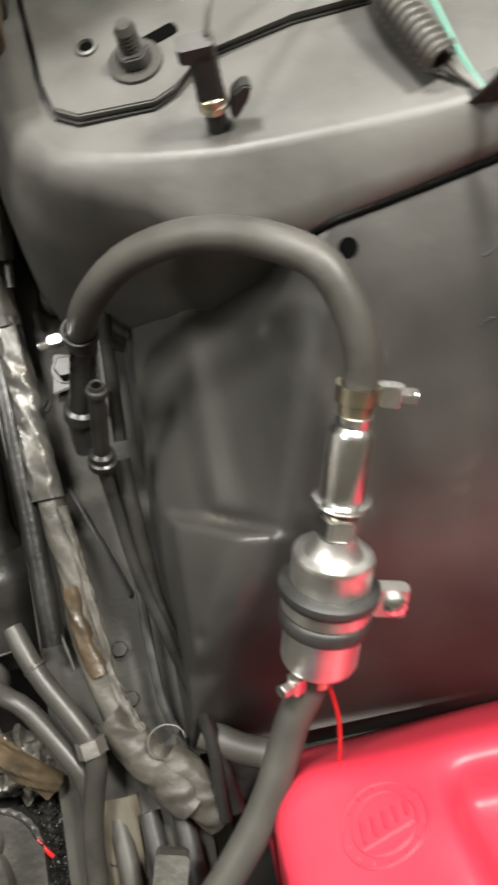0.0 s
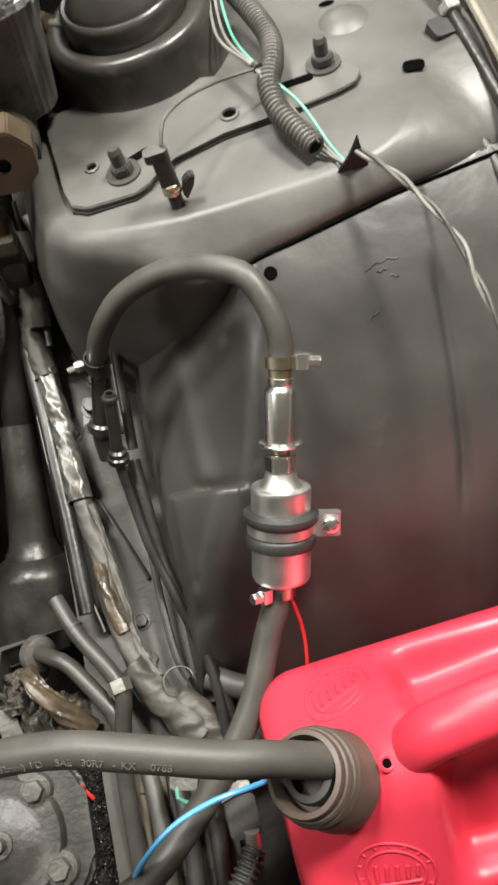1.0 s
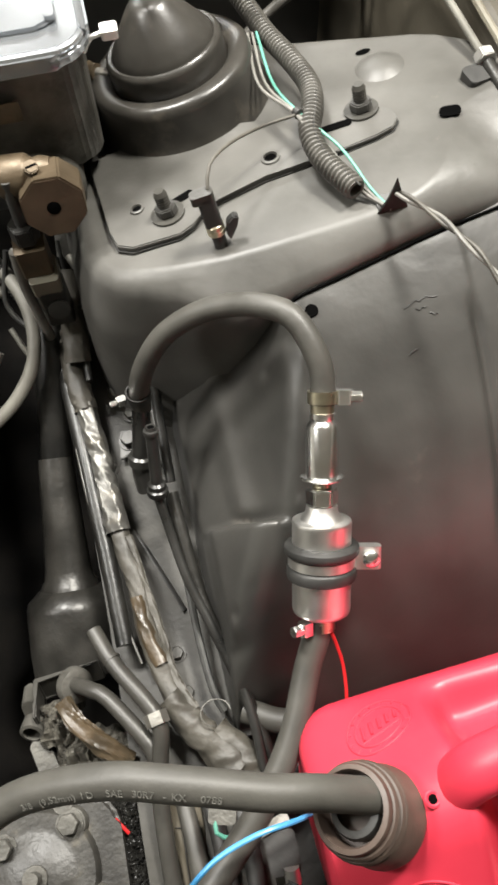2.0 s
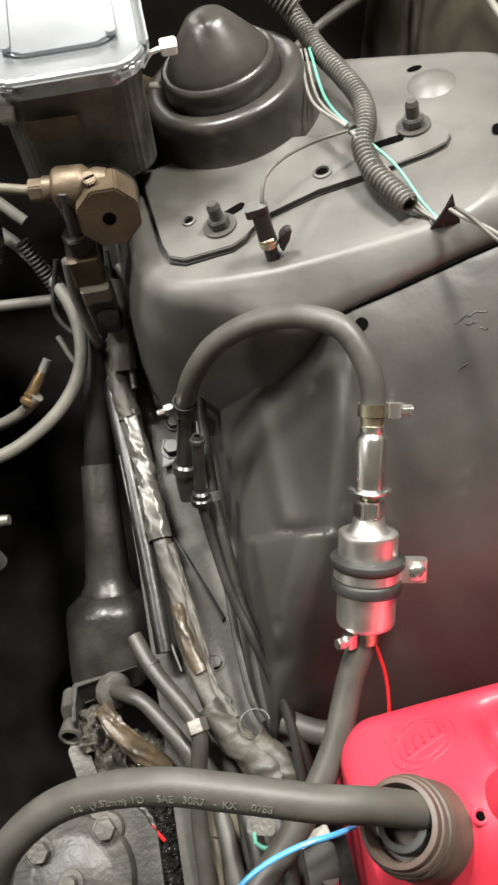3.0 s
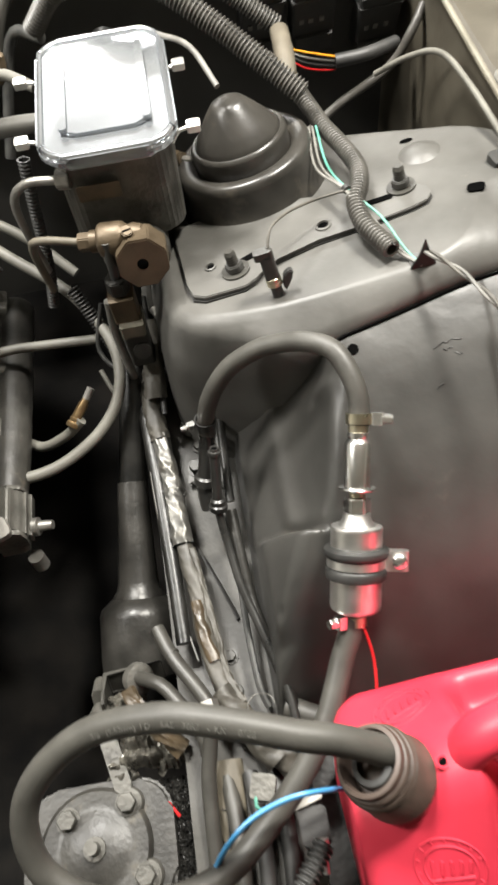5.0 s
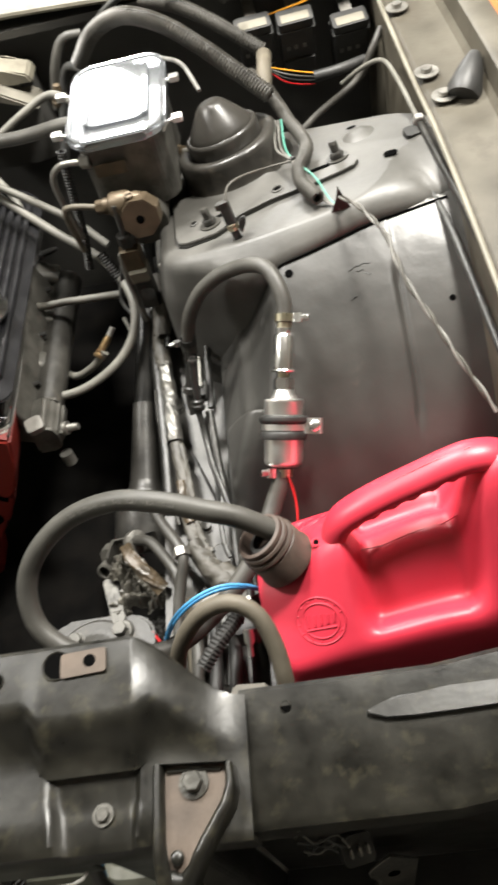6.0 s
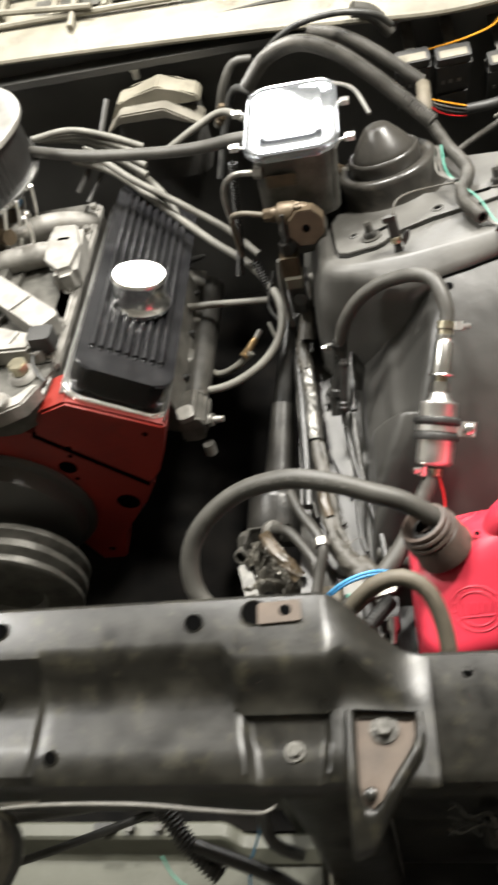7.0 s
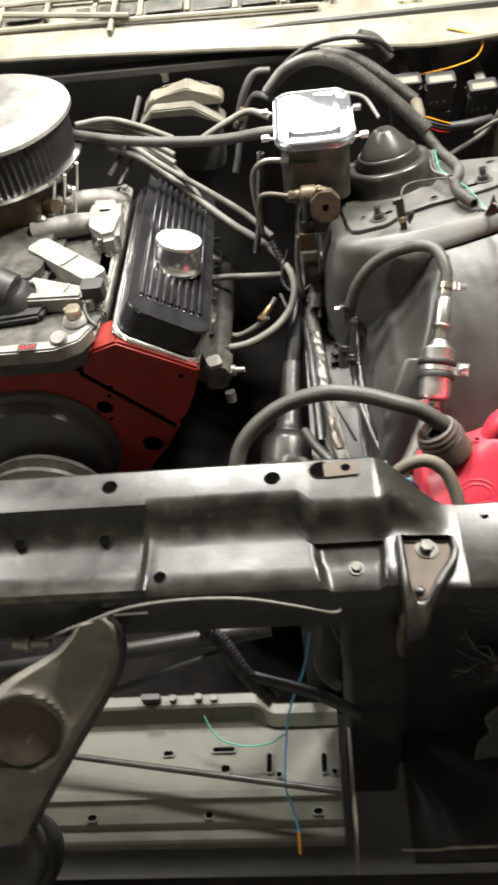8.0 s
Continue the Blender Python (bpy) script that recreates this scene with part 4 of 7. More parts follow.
    part("brass_plug", slab(hexagon(0.0145), 0.012, 0.028, Matrix.Translation((-0.418, 0.212, 0.750)), 0.0012), ZINC, e, "yellow brass hex plug")
    part("hose_boss", lathe([(0, 0), (0.014, 0), (0.014, 0.03), (0.011, 0.034), (0, 0.034)], frame_on((-0.428, 0.155, 0.745), (-0.43, 0.135, 0.80)), 20), ALUMINIUM, e)
    part("label_patch", slab(round_rect(0.03, 0.016, 0.001), 0.7682, 0.7688, Matrix.Translation((-0.478, 0.134, 0)), 0), BLACK_RUBBER, e, "small dark label with red bars")
    for k in (-0.009, 0.0, 0.009):
        part("label_bar", slab(round_rect(0.005, 0.009, 0.0005, 2), 0.7689, 0.7693, Matrix.Translation((-0.478 + k, 0.134, 0)), 0), RED_WIRE, e)
    # Plenum is coloured dark too, for the shadow under the air cleaner.
    part("plenum", slab([(-0.66, 0.30), (-0.50, 0.29), (-0.475, 0.33), (-0.47, 0.52), (-0.50, 0.60), (-0.66, 0.60)], 0.735, 0.778, None, 0.016, segs=4), CAST, e, "rounded plenum coloured dark for the shadow of the air cleaner")
    for y0, y1 in ((0.455, 0.50), (0.53, 0.59)):
        bm = tube([(-0.53, y0, 0.768), (-0.48, y0 * 0.8 + y1 * 0.2, 0.772), (-0.43, (y0 + y1) / 2, 0.766), (-0.385, y1, 0.738)], (0.027, 0.024), 20, 0.008, flat=0.8)
        part("runner", bm, ALUMINIUM, e)
    for (ax0, ay0), (bx0, by0), w, top in (((-0.515, 0.405), (-0.385, 0.288), 0.042, 0.7835), ((-0.52, 0.302), (-0.385, 0.246), 0.036, 0.772)):
        turn = math.atan2(by0 - ay0, bx0 - ax0)
        rm = Matrix.Translation(((ax0 + bx0) / 2, (ay0 + by0) / 2, 0)) @ Matrix.Rotation(turn, 4, "Z")
        bm = slab(round_rect(math.hypot(bx0 - ax0, by0 - ay0), w, 0.010), 0.725, top, rm, 0.008, segs=4)
        part("runner", bm, ALUMINIUM, e, "blocky cast runner")
        part("runner_rib", slab(round_rect(0.006, w * 0.9, 0.002), top - 0.01, top + 0.003, rm @ Matrix.Translation((0.012, 0, 0)), 0.002), ALUMINIUM, e)
    part("runner_flange", slab([(-0.405, 0.225), (-0.372, 0.23), (-0.372, 0.63), (-0.405, 0.63)], 0.735, 0.752, None, 0.004), ALUMINIUM, e)
    for y in (0.245, 0.315, 0.395, 0.47, 0.55, 0.615):
        part("flange_bolt", bolt_head(Matrix.Translation((-0.384, y, 0.752)), 0.0075, 0.007, 0.0105), DULL_STEEL, e)
    part("casting", slab([(-0.398, 0.385), (-0.362, 0.395), (-0.366, 0.455), (-0.374, 0.52), (-0.428, 0.525), (-0.432, 0.455), (-0.408, 0.43)], 0.745, 0.792, None, 0.010, segs=3), ALUMINIUM, e, "pale aluminium casting")
    part("casting_slot", slab(round_rect(0.02, 0.006, 0.002), 0.7955, 0.796, Matrix.Translation((-0.396, 0.475, -0.003)), 0), HOLE, e)
    part("ledge_plate", slab([(-0.52, 0.24), (-0.405, 0.235), (-0.405, 0.25), (-0.52, 0.262)], 0.75, 0.782, None, 0.004), ALUMINIUM, e)
    part("red_stud", lathe([(0, 0), (0.011, 0), (0.011, 0.012), (0.006, 0.018), (0, 0.018)], frame_on((-0.366, 0.178, 0.70), (-0.364, 0.165, 0.73)), 16), RED_ENGINE, e)
    th = thing("thermostat_hose", "black rubber coolant hose stub on the intake", "hose")
    part("hose_body", tube([(-0.64, 0.27, 0.775), (-0.59, 0.268, 0.79), (-0.55, 0.262, 0.795), (-0.522, 0.255, 0.785)], (0.036, 0.033), 22), BLACK_RUBBER, th)
    part("housing", lathe([(0.052, -0.012), (0.050, 0.0), (0.042, 0.006), (0.040, 0.022), (0.030, 0.034), (0, 0.038)], Matrix.Translation((-0.53, 0.262, 0.758)), 28), BLACK_RUBBER, th)
    part("hose_lip", slab([(-0.56, 0.205), (-0.475, 0.215), (-0.462, 0.255), (-0.49, 0.285)], 0.752, 0.768, None, 0.005), BLACK_RUBBER, th)
    part("stud", lathe([(0, 0), (0.006, 0), (0.006, 0.016), (0.004, 0.022), (0, 0.022)], frame_on((-0.497, 0.275, 0.765), (-0.494, 0.28, 0.80)), 12), BLACK_RUBBER, th)
    co = thing("sensor_plug", "black plastic sensor plug beside the valve cover", "connector")
    part("plug", slab(round_rect(0.036, 0.03, 0.006), 0.765, 0.792, Matrix.Translation((-0.388, 0.255, 0)), 0.004), BLACK_RUBBER, co)
    part("plug_wire", tube([(-0.40, 0.25, 0.775), (-0.402, 0.225, 0.765), (-0.392, 0.205, 0.755), (-0.38, 0.195, 0.752)], 0.003, 8), BLACK_WIRE, co)
    cb = thing("carburettor", "brassy carburettor with linkage below the air cleaner", "carburettor")
    part("bowl", slab(round_rect(0.15, 0.18, 0.02), 0.765, 0.83, Matrix.Translation((-0.585, 0.56, 0)), 0.008), BRASS, cb)
    part("throttle_body", slab(round_rect(0.12, 0.16, 0.02), 0.74, 0.77, Matrix.Translation((-0.58, 0.56, 0)), 0.006), BRASS, cb)
    for i, (x, y) in enumerate(((-0.50, 0.47), (-0.485, 0.50), (-0.47, 0.55), (-0.50, 0.58), (-0.46, 0.48))):
        part("linkage_rod", tube([(x, y, 0.77), (x + 0.01, y + 0.01, 0.80), (x + 0.025, y + 0.02 - 0.01 * i, 0.85)], 0.003, 8), STEEL, cb)
        part("linkage_joint", lathe([(0, 0), (0.009, 0), (0.009, 0.008), (0.005, 0.012), (0, 0.012)], Matrix.Translation((x - 0.01 + 0.004 * i, y - 0.01, 0.79 + 0.006 * i)), 12), ZINC if i % 2 else DULL_STEEL, cb)
    part("solenoid", lathe([(0, 0), (0.013, 0), (0.013, 0.04), (0, 0.04)], frame_on((-0.515, 0.50, 0.80), (-0.47, 0.47, 0.81)), 16), BRASS, cb)
    part("blue_cap", slab(round_rect(0.022, 0.022, 0.005), 0.80, 0.835, Matrix.Translation((-0.503, 0.585, 0)), 0.003), BLUE_WIRE, cb, "blue plastic cap")
    part("carb_stem", lathe([(0, 0), (0.07, 0), (0.07, 0.05), (0, 0.05)], Matrix.Translation((-0.625, 0.58, 0.80)), 28), CAST, cb)
    ac = thing("air_cleaner", "round dusty chrome air cleaner with black pleated element", "air cleaner")
    ma = Matrix.Translation((-0.622, 0.60, 0.845))
    pleat = [(0.160 + (0.006 if i % 2 else 0)) for i in range(160)]
    bm = bmesh.new()
    lo = [bm.verts.new(ma @ Vector((r * math.cos(i / 160 * math.tau), r * math.sin(i / 160 * math.tau), 0.0))) for i, r in enumerate(pleat)]
    hi = [bm.verts.new(v.co + Vector((0, 0, 0.082))) for v in lo]
    for i in range(160):
        bm.faces.new((lo[i], lo[(i + 1) % 160], hi[(i + 1) % 160], hi[i]))
    part("element", bm, BLACK_RUBBER, ac, angle=20)
    part("base", lathe([(0, -0.006), (0.172, -0.006), (0.176, -0.002), (0.176, 0.004), (0.172, 0.006), (0, 0.006)], ma, 60), CHROME, ac)
    part("lid", lathe([(0.174, 0.078), (0.178, 0.082), (0.176, 0.088), (0.168, 0.091), (0.10, 0.0935), (0, 0.095)], ma, 60), DUSTY_CHROME, ac)
    return e


build_engine()


# ---------------------------------------------------------------- brake master cylinder
def build_master_cylinder():
    mc = thing("brake_master_cylinder", "brake master cylinder with zinc lid and grimy cast body", "master cylinder")
    m = Matrix.Translation((-0.011, 0.524, 0))
    part("reservoir", slab(round_rect(0.115, 0.17, 0.02), 0.79, 0.893, m, 0.004), CAST, mc)
    lid = slab(round_rect(0.134, 0.196, 0.03), 0.893, 0.905, m, 0.004, segs=3)
    part("lid", lid, LID_MAT, mc, "bright zinc stamped lid")
    part("cylinder", lathe([(0, 0), (0.034, 0), (0.036, 0.01), (0.036, 0.30), (0, 0.30)], frame_on((-0.012, 0.42, 0.775), (-0.012, 0.8, 0.775)), 28), CAST, mc)
    return mc


build_master_cylinder()


def build_tower_cap():
    cap = thing("suspension_cone", "dusty black rubber cone over the strut mount", "rubber cone")
    x, y = 0.125, 0.507
    m = Matrix.Translation((x, y, tower_z(x, y))) @ Matrix.Rotation(radians(-10.5), 4, "Y") @ Matrix.Rotation(radians(-9.6), 4, "X")
    part("cup", lathe([(0.088, -0.006), (0.082, 0.003), (0.0775, 0.012), (0.0755, 0.025), (0.0745, 0.036), (0.0735, 0.041), (0.071, 0.0442), (0.067, 0.0455), (0.060, 0.0445), (0.0555, 0.0425), (0.0535, 0.040)], m, 56), DUSTY_RUBBER, cap)
    part("ring", lathe([(0.0535, 0.036), (0.0528, 0.048), (0.0528, 0.0575), (0.0518, 0.0605), (0.0495, 0.062), (0.047, 0.0615), (0.0455, 0.059)], m, 56), DUSTY_RUBBER, cap)
    part("cone", lathe([(0.0465, 0.058), (0.046, 0.0615), (0.0435, 0.0665), (0.036, 0.0765), (0.028, 0.0868), (0.0205, 0.0955), (0.0175, 0.0985), (0.0145, 0.1002), (0.011, 0.1008), (0.004, 0.1008), (0, 0.1006)], m, 56), DUSTY_RUBBER, cap)
    return cap


build_tower_cap()


def build_steering():
    st = thing("steering_shaft", "dull black steering shaft and boot running to the box", "steering shaft")
    part("shaft", tube([(-0.02, 0.80, 0.80), (-0.045, 0.45, 0.66), (-0.075, 0.28, 0.56)], 0.0165, 20), UNDER_BLACK, st)
    m = frame_on((-0.098, 0.08, 0.47), (-0.078, 0.26, 0.555))
    part("boot", lathe([(0, 0), (0.046, 0), (0.047, 0.02), (0.0465, 0.066), (0.044, 0.074), (0.033, 0.084), (0.0300, 0.0855), (0.0285, 0.090), (0.0255, 0.094), (0.0235, 0.105), (0.0205, 0.16), (0.0175, 0.22)], m, 32), OILY_BLACK, st)
    box = thing("steering_box", "oily cast iron steering gearbox with bolted cover", "steering box")
    part("housing", slab(round_rect(0.15, 0.12, 0.035), 0.42, 0.525, Matrix.Translation((-0.145, -0.10, 0)), 0.012, segs=3), GRIME, box)
    part("side_cover", lathe([(0.0, 0.010), (0.030, 0.010), (0.034, 0.007), (0.040, 0.007), (0.052, 0.0075), (0.056, 0.004), (0.057, -0.002)], Matrix.Translation((-0.148, -0.10, 0.523)), 36), GRIME, box)
    part("adjuster", lathe([(0, 0.024), (0.006, 0.024), (0.0065, 0.012), (0.011, 0.012), (0.012, 0.008)], Matrix.Translation((-0.148, -0.10, 0.523)), 20), CAST, box)
    for x, y in ((-0.114, -0.064), (-0.174, -0.071), (-0.195, -0.12), (-0.10, -0.13)):
        part("bolt_boss", lathe([(0.016, -0.002), (0.0165, 0.004), (0.014, 0.0075), (0, 0.0075)], Matrix.Translation((x, y, 0.522)), 20), CAST, box)
        part("cover_bolt", bolt_head(Matrix.Translation((x, y, 0.5295)), 0.010, 0.009, 0.0125), CAST, box)
    return st


build_steering()


# ---------------------------------------------------------------- strut tower fittings
TOWER_PLANE = Matrix(((1, 0, 0, 0), (0, 1, 0, 0), (0.19, -0.17, 1, 0.8343), (0, 0, 0, 1)))


def on_tower(x, y, lift=0.0):
    return Matrix.Translation((x, y, tower_z(x, y) + lift)) @ Matrix.Rotation(radians(-10.5), 4, "Y") @ Matrix.Rotation(radians(-9.6), 4, "X")


def build_strut_plate():
    p = thing("strut_plate", "dusty black bolted strut top plate", "mounting plate")
    outline = [(0.028, 0.46), (0.036, 0.36), (0.040, 0.342), (0.052, 0.334), (0.092, 0.332), (0.104, 0.338), (0.113, 0.349), (0.128, 0.358), (0.17, 0.366), (0.225, 0.367), (0.264, 0.370), (0.279, 0.374), (0.286, 0.384), (0.284, 0.397), (0.272, 0.409), (0.25, 0.416), (0.2, 0.43), (0.1, 0.47)]
    mid = (sum(x for x, y in outline) / len(outline), sum(y for x, y in outline) / len(outline))
    rim = [(x + (0.0006 if x > mid[0] else -0.0006), y - 0.0016) for x, y in outline]
    # Black rim offset to the front, drawn as the shadow line under the plate.
    part("edge_shadow", slab(rim, 0.0002, 0.0022, TOWER_PLANE, 0), BLACK_RUBBER, p, "black rim drawn as the shadow line of the plate")
    part("plate", slab(outline, 0.0018, 0.0072, TOWER_PLANE, 0.001), TOWER_PAINT, p)
    for x, y in ((0.086, 0.359), (0.262, 0.406)):
        m = on_tower(x, y, 0.0072)
        washer = part("washer", lathe([(0, 0), (0.0145, 0), (0.0145, 0.002), (0, 0.002)], m, 24), RAIL_PAINT, p)
        part("nut", slab(hexagon(0.0095), 0.002, 0.010, m, 0.001), BLACK_PAINT, washer)
        bm = bmesh.new()
        lathe([(0.0052, 0.0)] + [(0.0052 + (0.0006 if i % 2 else 0), 0.010 + 0.0012 * i) for i in range(11)] + [(0.004, 0.0245), (0, 0.0245)], m, 16, bm)
        part("stud", bm, RAIL_PAINT, washer)
    for x, y, k in ((0.062, 0.377, 0.6), (0.179, 0.385, 0.8)):
        hm = on_tower(x, y, 0.0072) @ Matrix.Diagonal((k, k, 1, 1))
        part("pilot_ring", lathe([(0.0065, 0.0), (0.0105, 0.0), (0.010, 0.0015), (0.0075, 0.002), (0.0065, -0.001)], hm, 24), TOWER_PAINT, p)
        part("pilot_hole", lathe([(0, 0.0004), (0.0066, 0.0004)], hm, 24), HOLE, p)
    part("slot", slab(round_rect(0.030, 0.008, 0.0035), 0, 0.0006, on_tower(0.236, 0.3965, 0.0076), 0), HOLE, p)
    part("slot", slab(round_rect(0.026, 0.008, 0.003), 0, 0.0006, on_tower(0.098, 0.372, 0.0076) @ Matrix.Rotation(radians(20), 4, "Z"), 0), HOLE, p)
    return p


build_strut_plate()
hole = single("tower_slot", slab(round_rect(0.017, 0.013, 0.005), 0, 0.0008, on_tower(0.325, 0.373, 0.0034) @ Matrix.Rotation(radians(-15), 4, "Z"), 0), HOLE, "dark oblong slot punched in the strut tower", "slot", kind="structure")
single("wheelhouse_hole", lathe([(0, 0.0015), (0.0048, 0.0015), (0.0053, 0.0), (0.0048, -0.002)], Matrix.Translation((0.177, 0.243, wheelhouse_z(0.177, 0.243))) @ Matrix.Rotation(radians(24), 4, "X"), 20), HOLE, "dark round hole in the inner fender", "hole", kind="structure")
single("wheelhouse_hole", lathe([(0, 0.0012), (0.0034, 0.0012), (0.0038, 0.0)], Matrix.Translation((0.359, 0.178, wheelhouse_z(0.359, 0.178))) @ Matrix.Rotation(radians(35), 4, "X"), 16), HOLE, "small dark hole in the inner fender", "hole", kind="structure")
single("tower_dimple", lathe([(0.034, -0.008), (0.030, -0.0005), (0.026, 0.0012), (0.018, 0.0052), (0.010, 0.0068), (0.004, 0.0072), (0, 0.0073)], on_tower(0.297, 0.462, 0) @ Matrix.Diagonal((0.78, 0.8, 0.9, 1)), 24), TOWER_PAINT, "raised dusty stamping on the strut tower", "stamping", kind="structure")


single("tower_pinhole", lathe([(0, 0.0004), (0.005, 0.0004)], on_tower(0.291, 0.492, 0) @ Matrix.Diagonal((1.4, 0.8, 1, 1)), 18), HOLE, "small oval hole in the strut tower", "hole", kind="structure")


def build_sensor():
    s = thing("wiring_connector", "black electrical connector with yellow seal standing on the tower", "connector")
    m = on_tower(0.121, 0.311, 0) @ Matrix.Rotation(radians(-6), 4, "X")
    part("stem", lathe([(0, 0), (0.0055, 0), (0.0055, 0.022), (0, 0.022)], m, 16), BLACK_RUBBER, s)
    part("seal", lathe([(0.0058, 0.012), (0.0074, 0.013), (0.0074, 0.0165), (0.0062, 0.017), (0.0074, 0.0175), (0.0074, 0.021), (0.0058, 0.022)], m, 20), ZINC, s, "yellow rubber seal")
    shell = part("shell", slab(round_rect(0.0135, 0.012, 0.003), 0.021, 0.046, m, 0.0015), BLACK_RUBBER, s)
    part("boot", slab(round_rect(0.018, 0.012, 0.003), 0.043, 0.050, m @ Matrix.Translation((-0.002, 0, 0)), 0.001), GRIME, s)
    part("latch", slab([(-0.004, 0.006), (0.004, 0.016), (0.007, 0.024), (0.003, 0.026), (-0.003, 0.022), (-0.006, 0.012)], -0.004, 0.004, m @ Matrix.Translation((0.013, -0.002, 0)) @ Matrix.Rotation(radians(90), 4, "X"), 0.001), BLACK_RUBBER, shell)
    return s


build_sensor()
single("sensor_wire", tube([(0.116, 0.326, 0.852), (0.121, 0.340, 0.861), (0.140, 0.362, 0.856), (0.172, 0.386, 0.844), (0.205, 0.398, 0.838)], 0.0014, 8), DIRTY_TAPE, "thin dusty wire rising from the connector", "wire")


def conduit(name, pts, r, mat, label):
    c = thing(name, label, "conduit", "corrugated conduits")
    part("sleeve", tube(pts, r, 14, ribs=r * 0.26, pitch=0.0044, hollow=True), mat, c, angle=80)
    up = Vector((0.2, -0.35, 0.91)) * (r * 0.90)
    part("split_line", tube([Vector(p) + up for p in pts], 0.0008, 6, 0.01), BLACK_RUBBER, c, "dark lengthwise slit")
    return c


conduit("corrugated_conduit", [(-0.09, 0.715, 0.87), (-0.05, 0.70, 0.915), (0.005, 0.66, 0.945), (0.06, 0.63, 0.935), (0.11, 0.60, 0.905), (0.15, 0.57, 0.878), (0.19, 0.54, 0.850)], 0.0125, CONDUIT, "dark grey split corrugated wiring conduit")
conduit("corrugated_conduit", [(0.165, 0.635, 0.835), (0.185, 0.60, 0.828), (0.200, 0.56, 0.818), (0.2085, 0.522, 0.818), (0.219, 0.483, 0.822), (0.2255, 0.441, 0.828), (0.220, 0.408, 0.833), (0.2105, 0.382, 0.835), (0.212, 0.350, 0.836), (0.2265, 0.308, 0.841)], 0.0096, CONDUIT, "open end of dark corrugated conduit on the tower")
single("taped_loom", tube([(0.19, 0.69, 0.83), (0.186, 0.63, 0.835), (0.183, 0.60, 0.829)], 0.0115, 14, wob=0.1), RUBBER_TAN, "dusty cloth taped wiring loom over the tower", "wiring loom")
conduit("corrugated_conduit", [(0.02, 0.80, 0.90), (0.06, 0.76, 0.905), (0.10, 0.73, 0.895), (0.145, 0.715, 0.865), (0.19, 0.70, 0.832)], 0.0115, CONDUIT, "dark corrugated conduit along the firewall")
for dx, mat, r in ((-0.004, GREY_WIRE, 0.0014), (0.0, GREY_WIRE, 0.0013), (0.004, GREEN_WIRE, 0.0013)):
    single("branch_wire", tube([(0.195 + dx, 0.52, 0.823), (0.192 + dx * 1.5, 0.455, 0.823), (0.205 + dx * 0.4, 0.398, 0.838), (0.220 + dx * 2, 0.355, 0.838), (0.236 + dx, 0.312, 0.835), (0.250, 0.290, 0.833)], r, 8), mat, "thin dusty wire running to the taped joint", "wire", "tower wires")
single("wire_knot", lathe([(0, -0.004), (0.004, -0.003), (0.0045, 0.003), (0, 0.004)], frame_on((0.205, 0.400, 0.838), (0.212, 0.375, 0.840)), 12), BLACK_RUBBER, "small dark tape knot joining thin wires", "tape")


def build_tape_joint():
    t = thing("taped_wire_joint", "black tape flag round a wire joint", "tape")
    m = Matrix.Translation((0.251, 0.291, -0.0125))
    part("flag", slab([(-0.010, 0.815), (0.012, 0.812), (0.014, 0.842), (0.006, 0.856), (-0.001, 0.878), (-0.004, 0.858), (-0.012, 0.842)], -0.001, 0.001, m @ Matrix.Rotation(radians(90), 4, "X"), 0.0008), BLACK_RUBBER, t)
    # Black strip laid down the tower wall as the shadow of the flag.
    tz = tower_z(0.247, 0.298)
    path = spline([(0, 0.305, tz + 0.004), (0, 0.293, tz + 0.001), (0, 0.286, tz - 0.007), (0, 0.283, tz - 0.02), (0, 0.278, tz - 0.05)], 0.004)
    part("flag_shadow", thicken(grid(lambda u, v: path[round(v * (len(path) - 1))] + Vector((0.240 + 0.020 * u + 0.004 * v, 0.001 * math.sin(u * 9), 0.0)), 6, len(path) - 1), 0.0012), BLACK_RUBBER, t)
    return t


build_tape_joint()
PAIR = [(0.252, 0.289, 0.848), (0.266, 0.258, 0.857), (0.278, 0.219, 0.865), (0.289, 0.188, 0.862), (0.293, 0.156, 0.856), (0.301, 0.120, 0.846), (0.313, 0.092, 0.836), (0.325, 0.059, 0.824), (0.339, 0.028, 0.810)]
for k in range(2):
    bm = bmesh.new()
    c = spline(PAIR + [tuple(Vector(PAIR[-1]) * 2.4 - Vector(PAIR[-2]) * 1.4)], 0.006)
    tube([p + Vector((math.cos(i * 0.6 + k * math.pi), 0, math.sin(i * 0.6 + k * math.pi))) * 0.0017 + Vector((0, 0, 0.003)) for i, p in enumerate(c)], 0.0016, 8, 0.004, bm)
    single("twisted_wire", bm, GREY_WIRE if k else DIRTY_TAPE, "dusty twisted wire lying across the inner fender", "wire", "twisted wires")

# ---------------------------------------------------------------- brake lines on the fender side
BRAKE = [(0.30, 0.66, 0.775), (0.33, 0.63, 0.81), (0.353, 0.59, 0.835), (0.362, 0.52, 0.842), (0.369, 0.42, 0.842), (0.379, 0.33, 0.836), (0.389, 0.24, 0.83), (0.40, 0.1, 0.81), (0.41, -0.1, 0.79)]
single("brake_line", tube(BRAKE[4:], 0.0052, 12), OILY_BLACK, "dark steel brake line along the fender", "pipe", "brake lines")
single("brake_line", tube(BRAKE[:5], 0.0034, 12), RUBBER_GREY, "thin dusty steel brake line along the fender", "pipe", "brake lines")
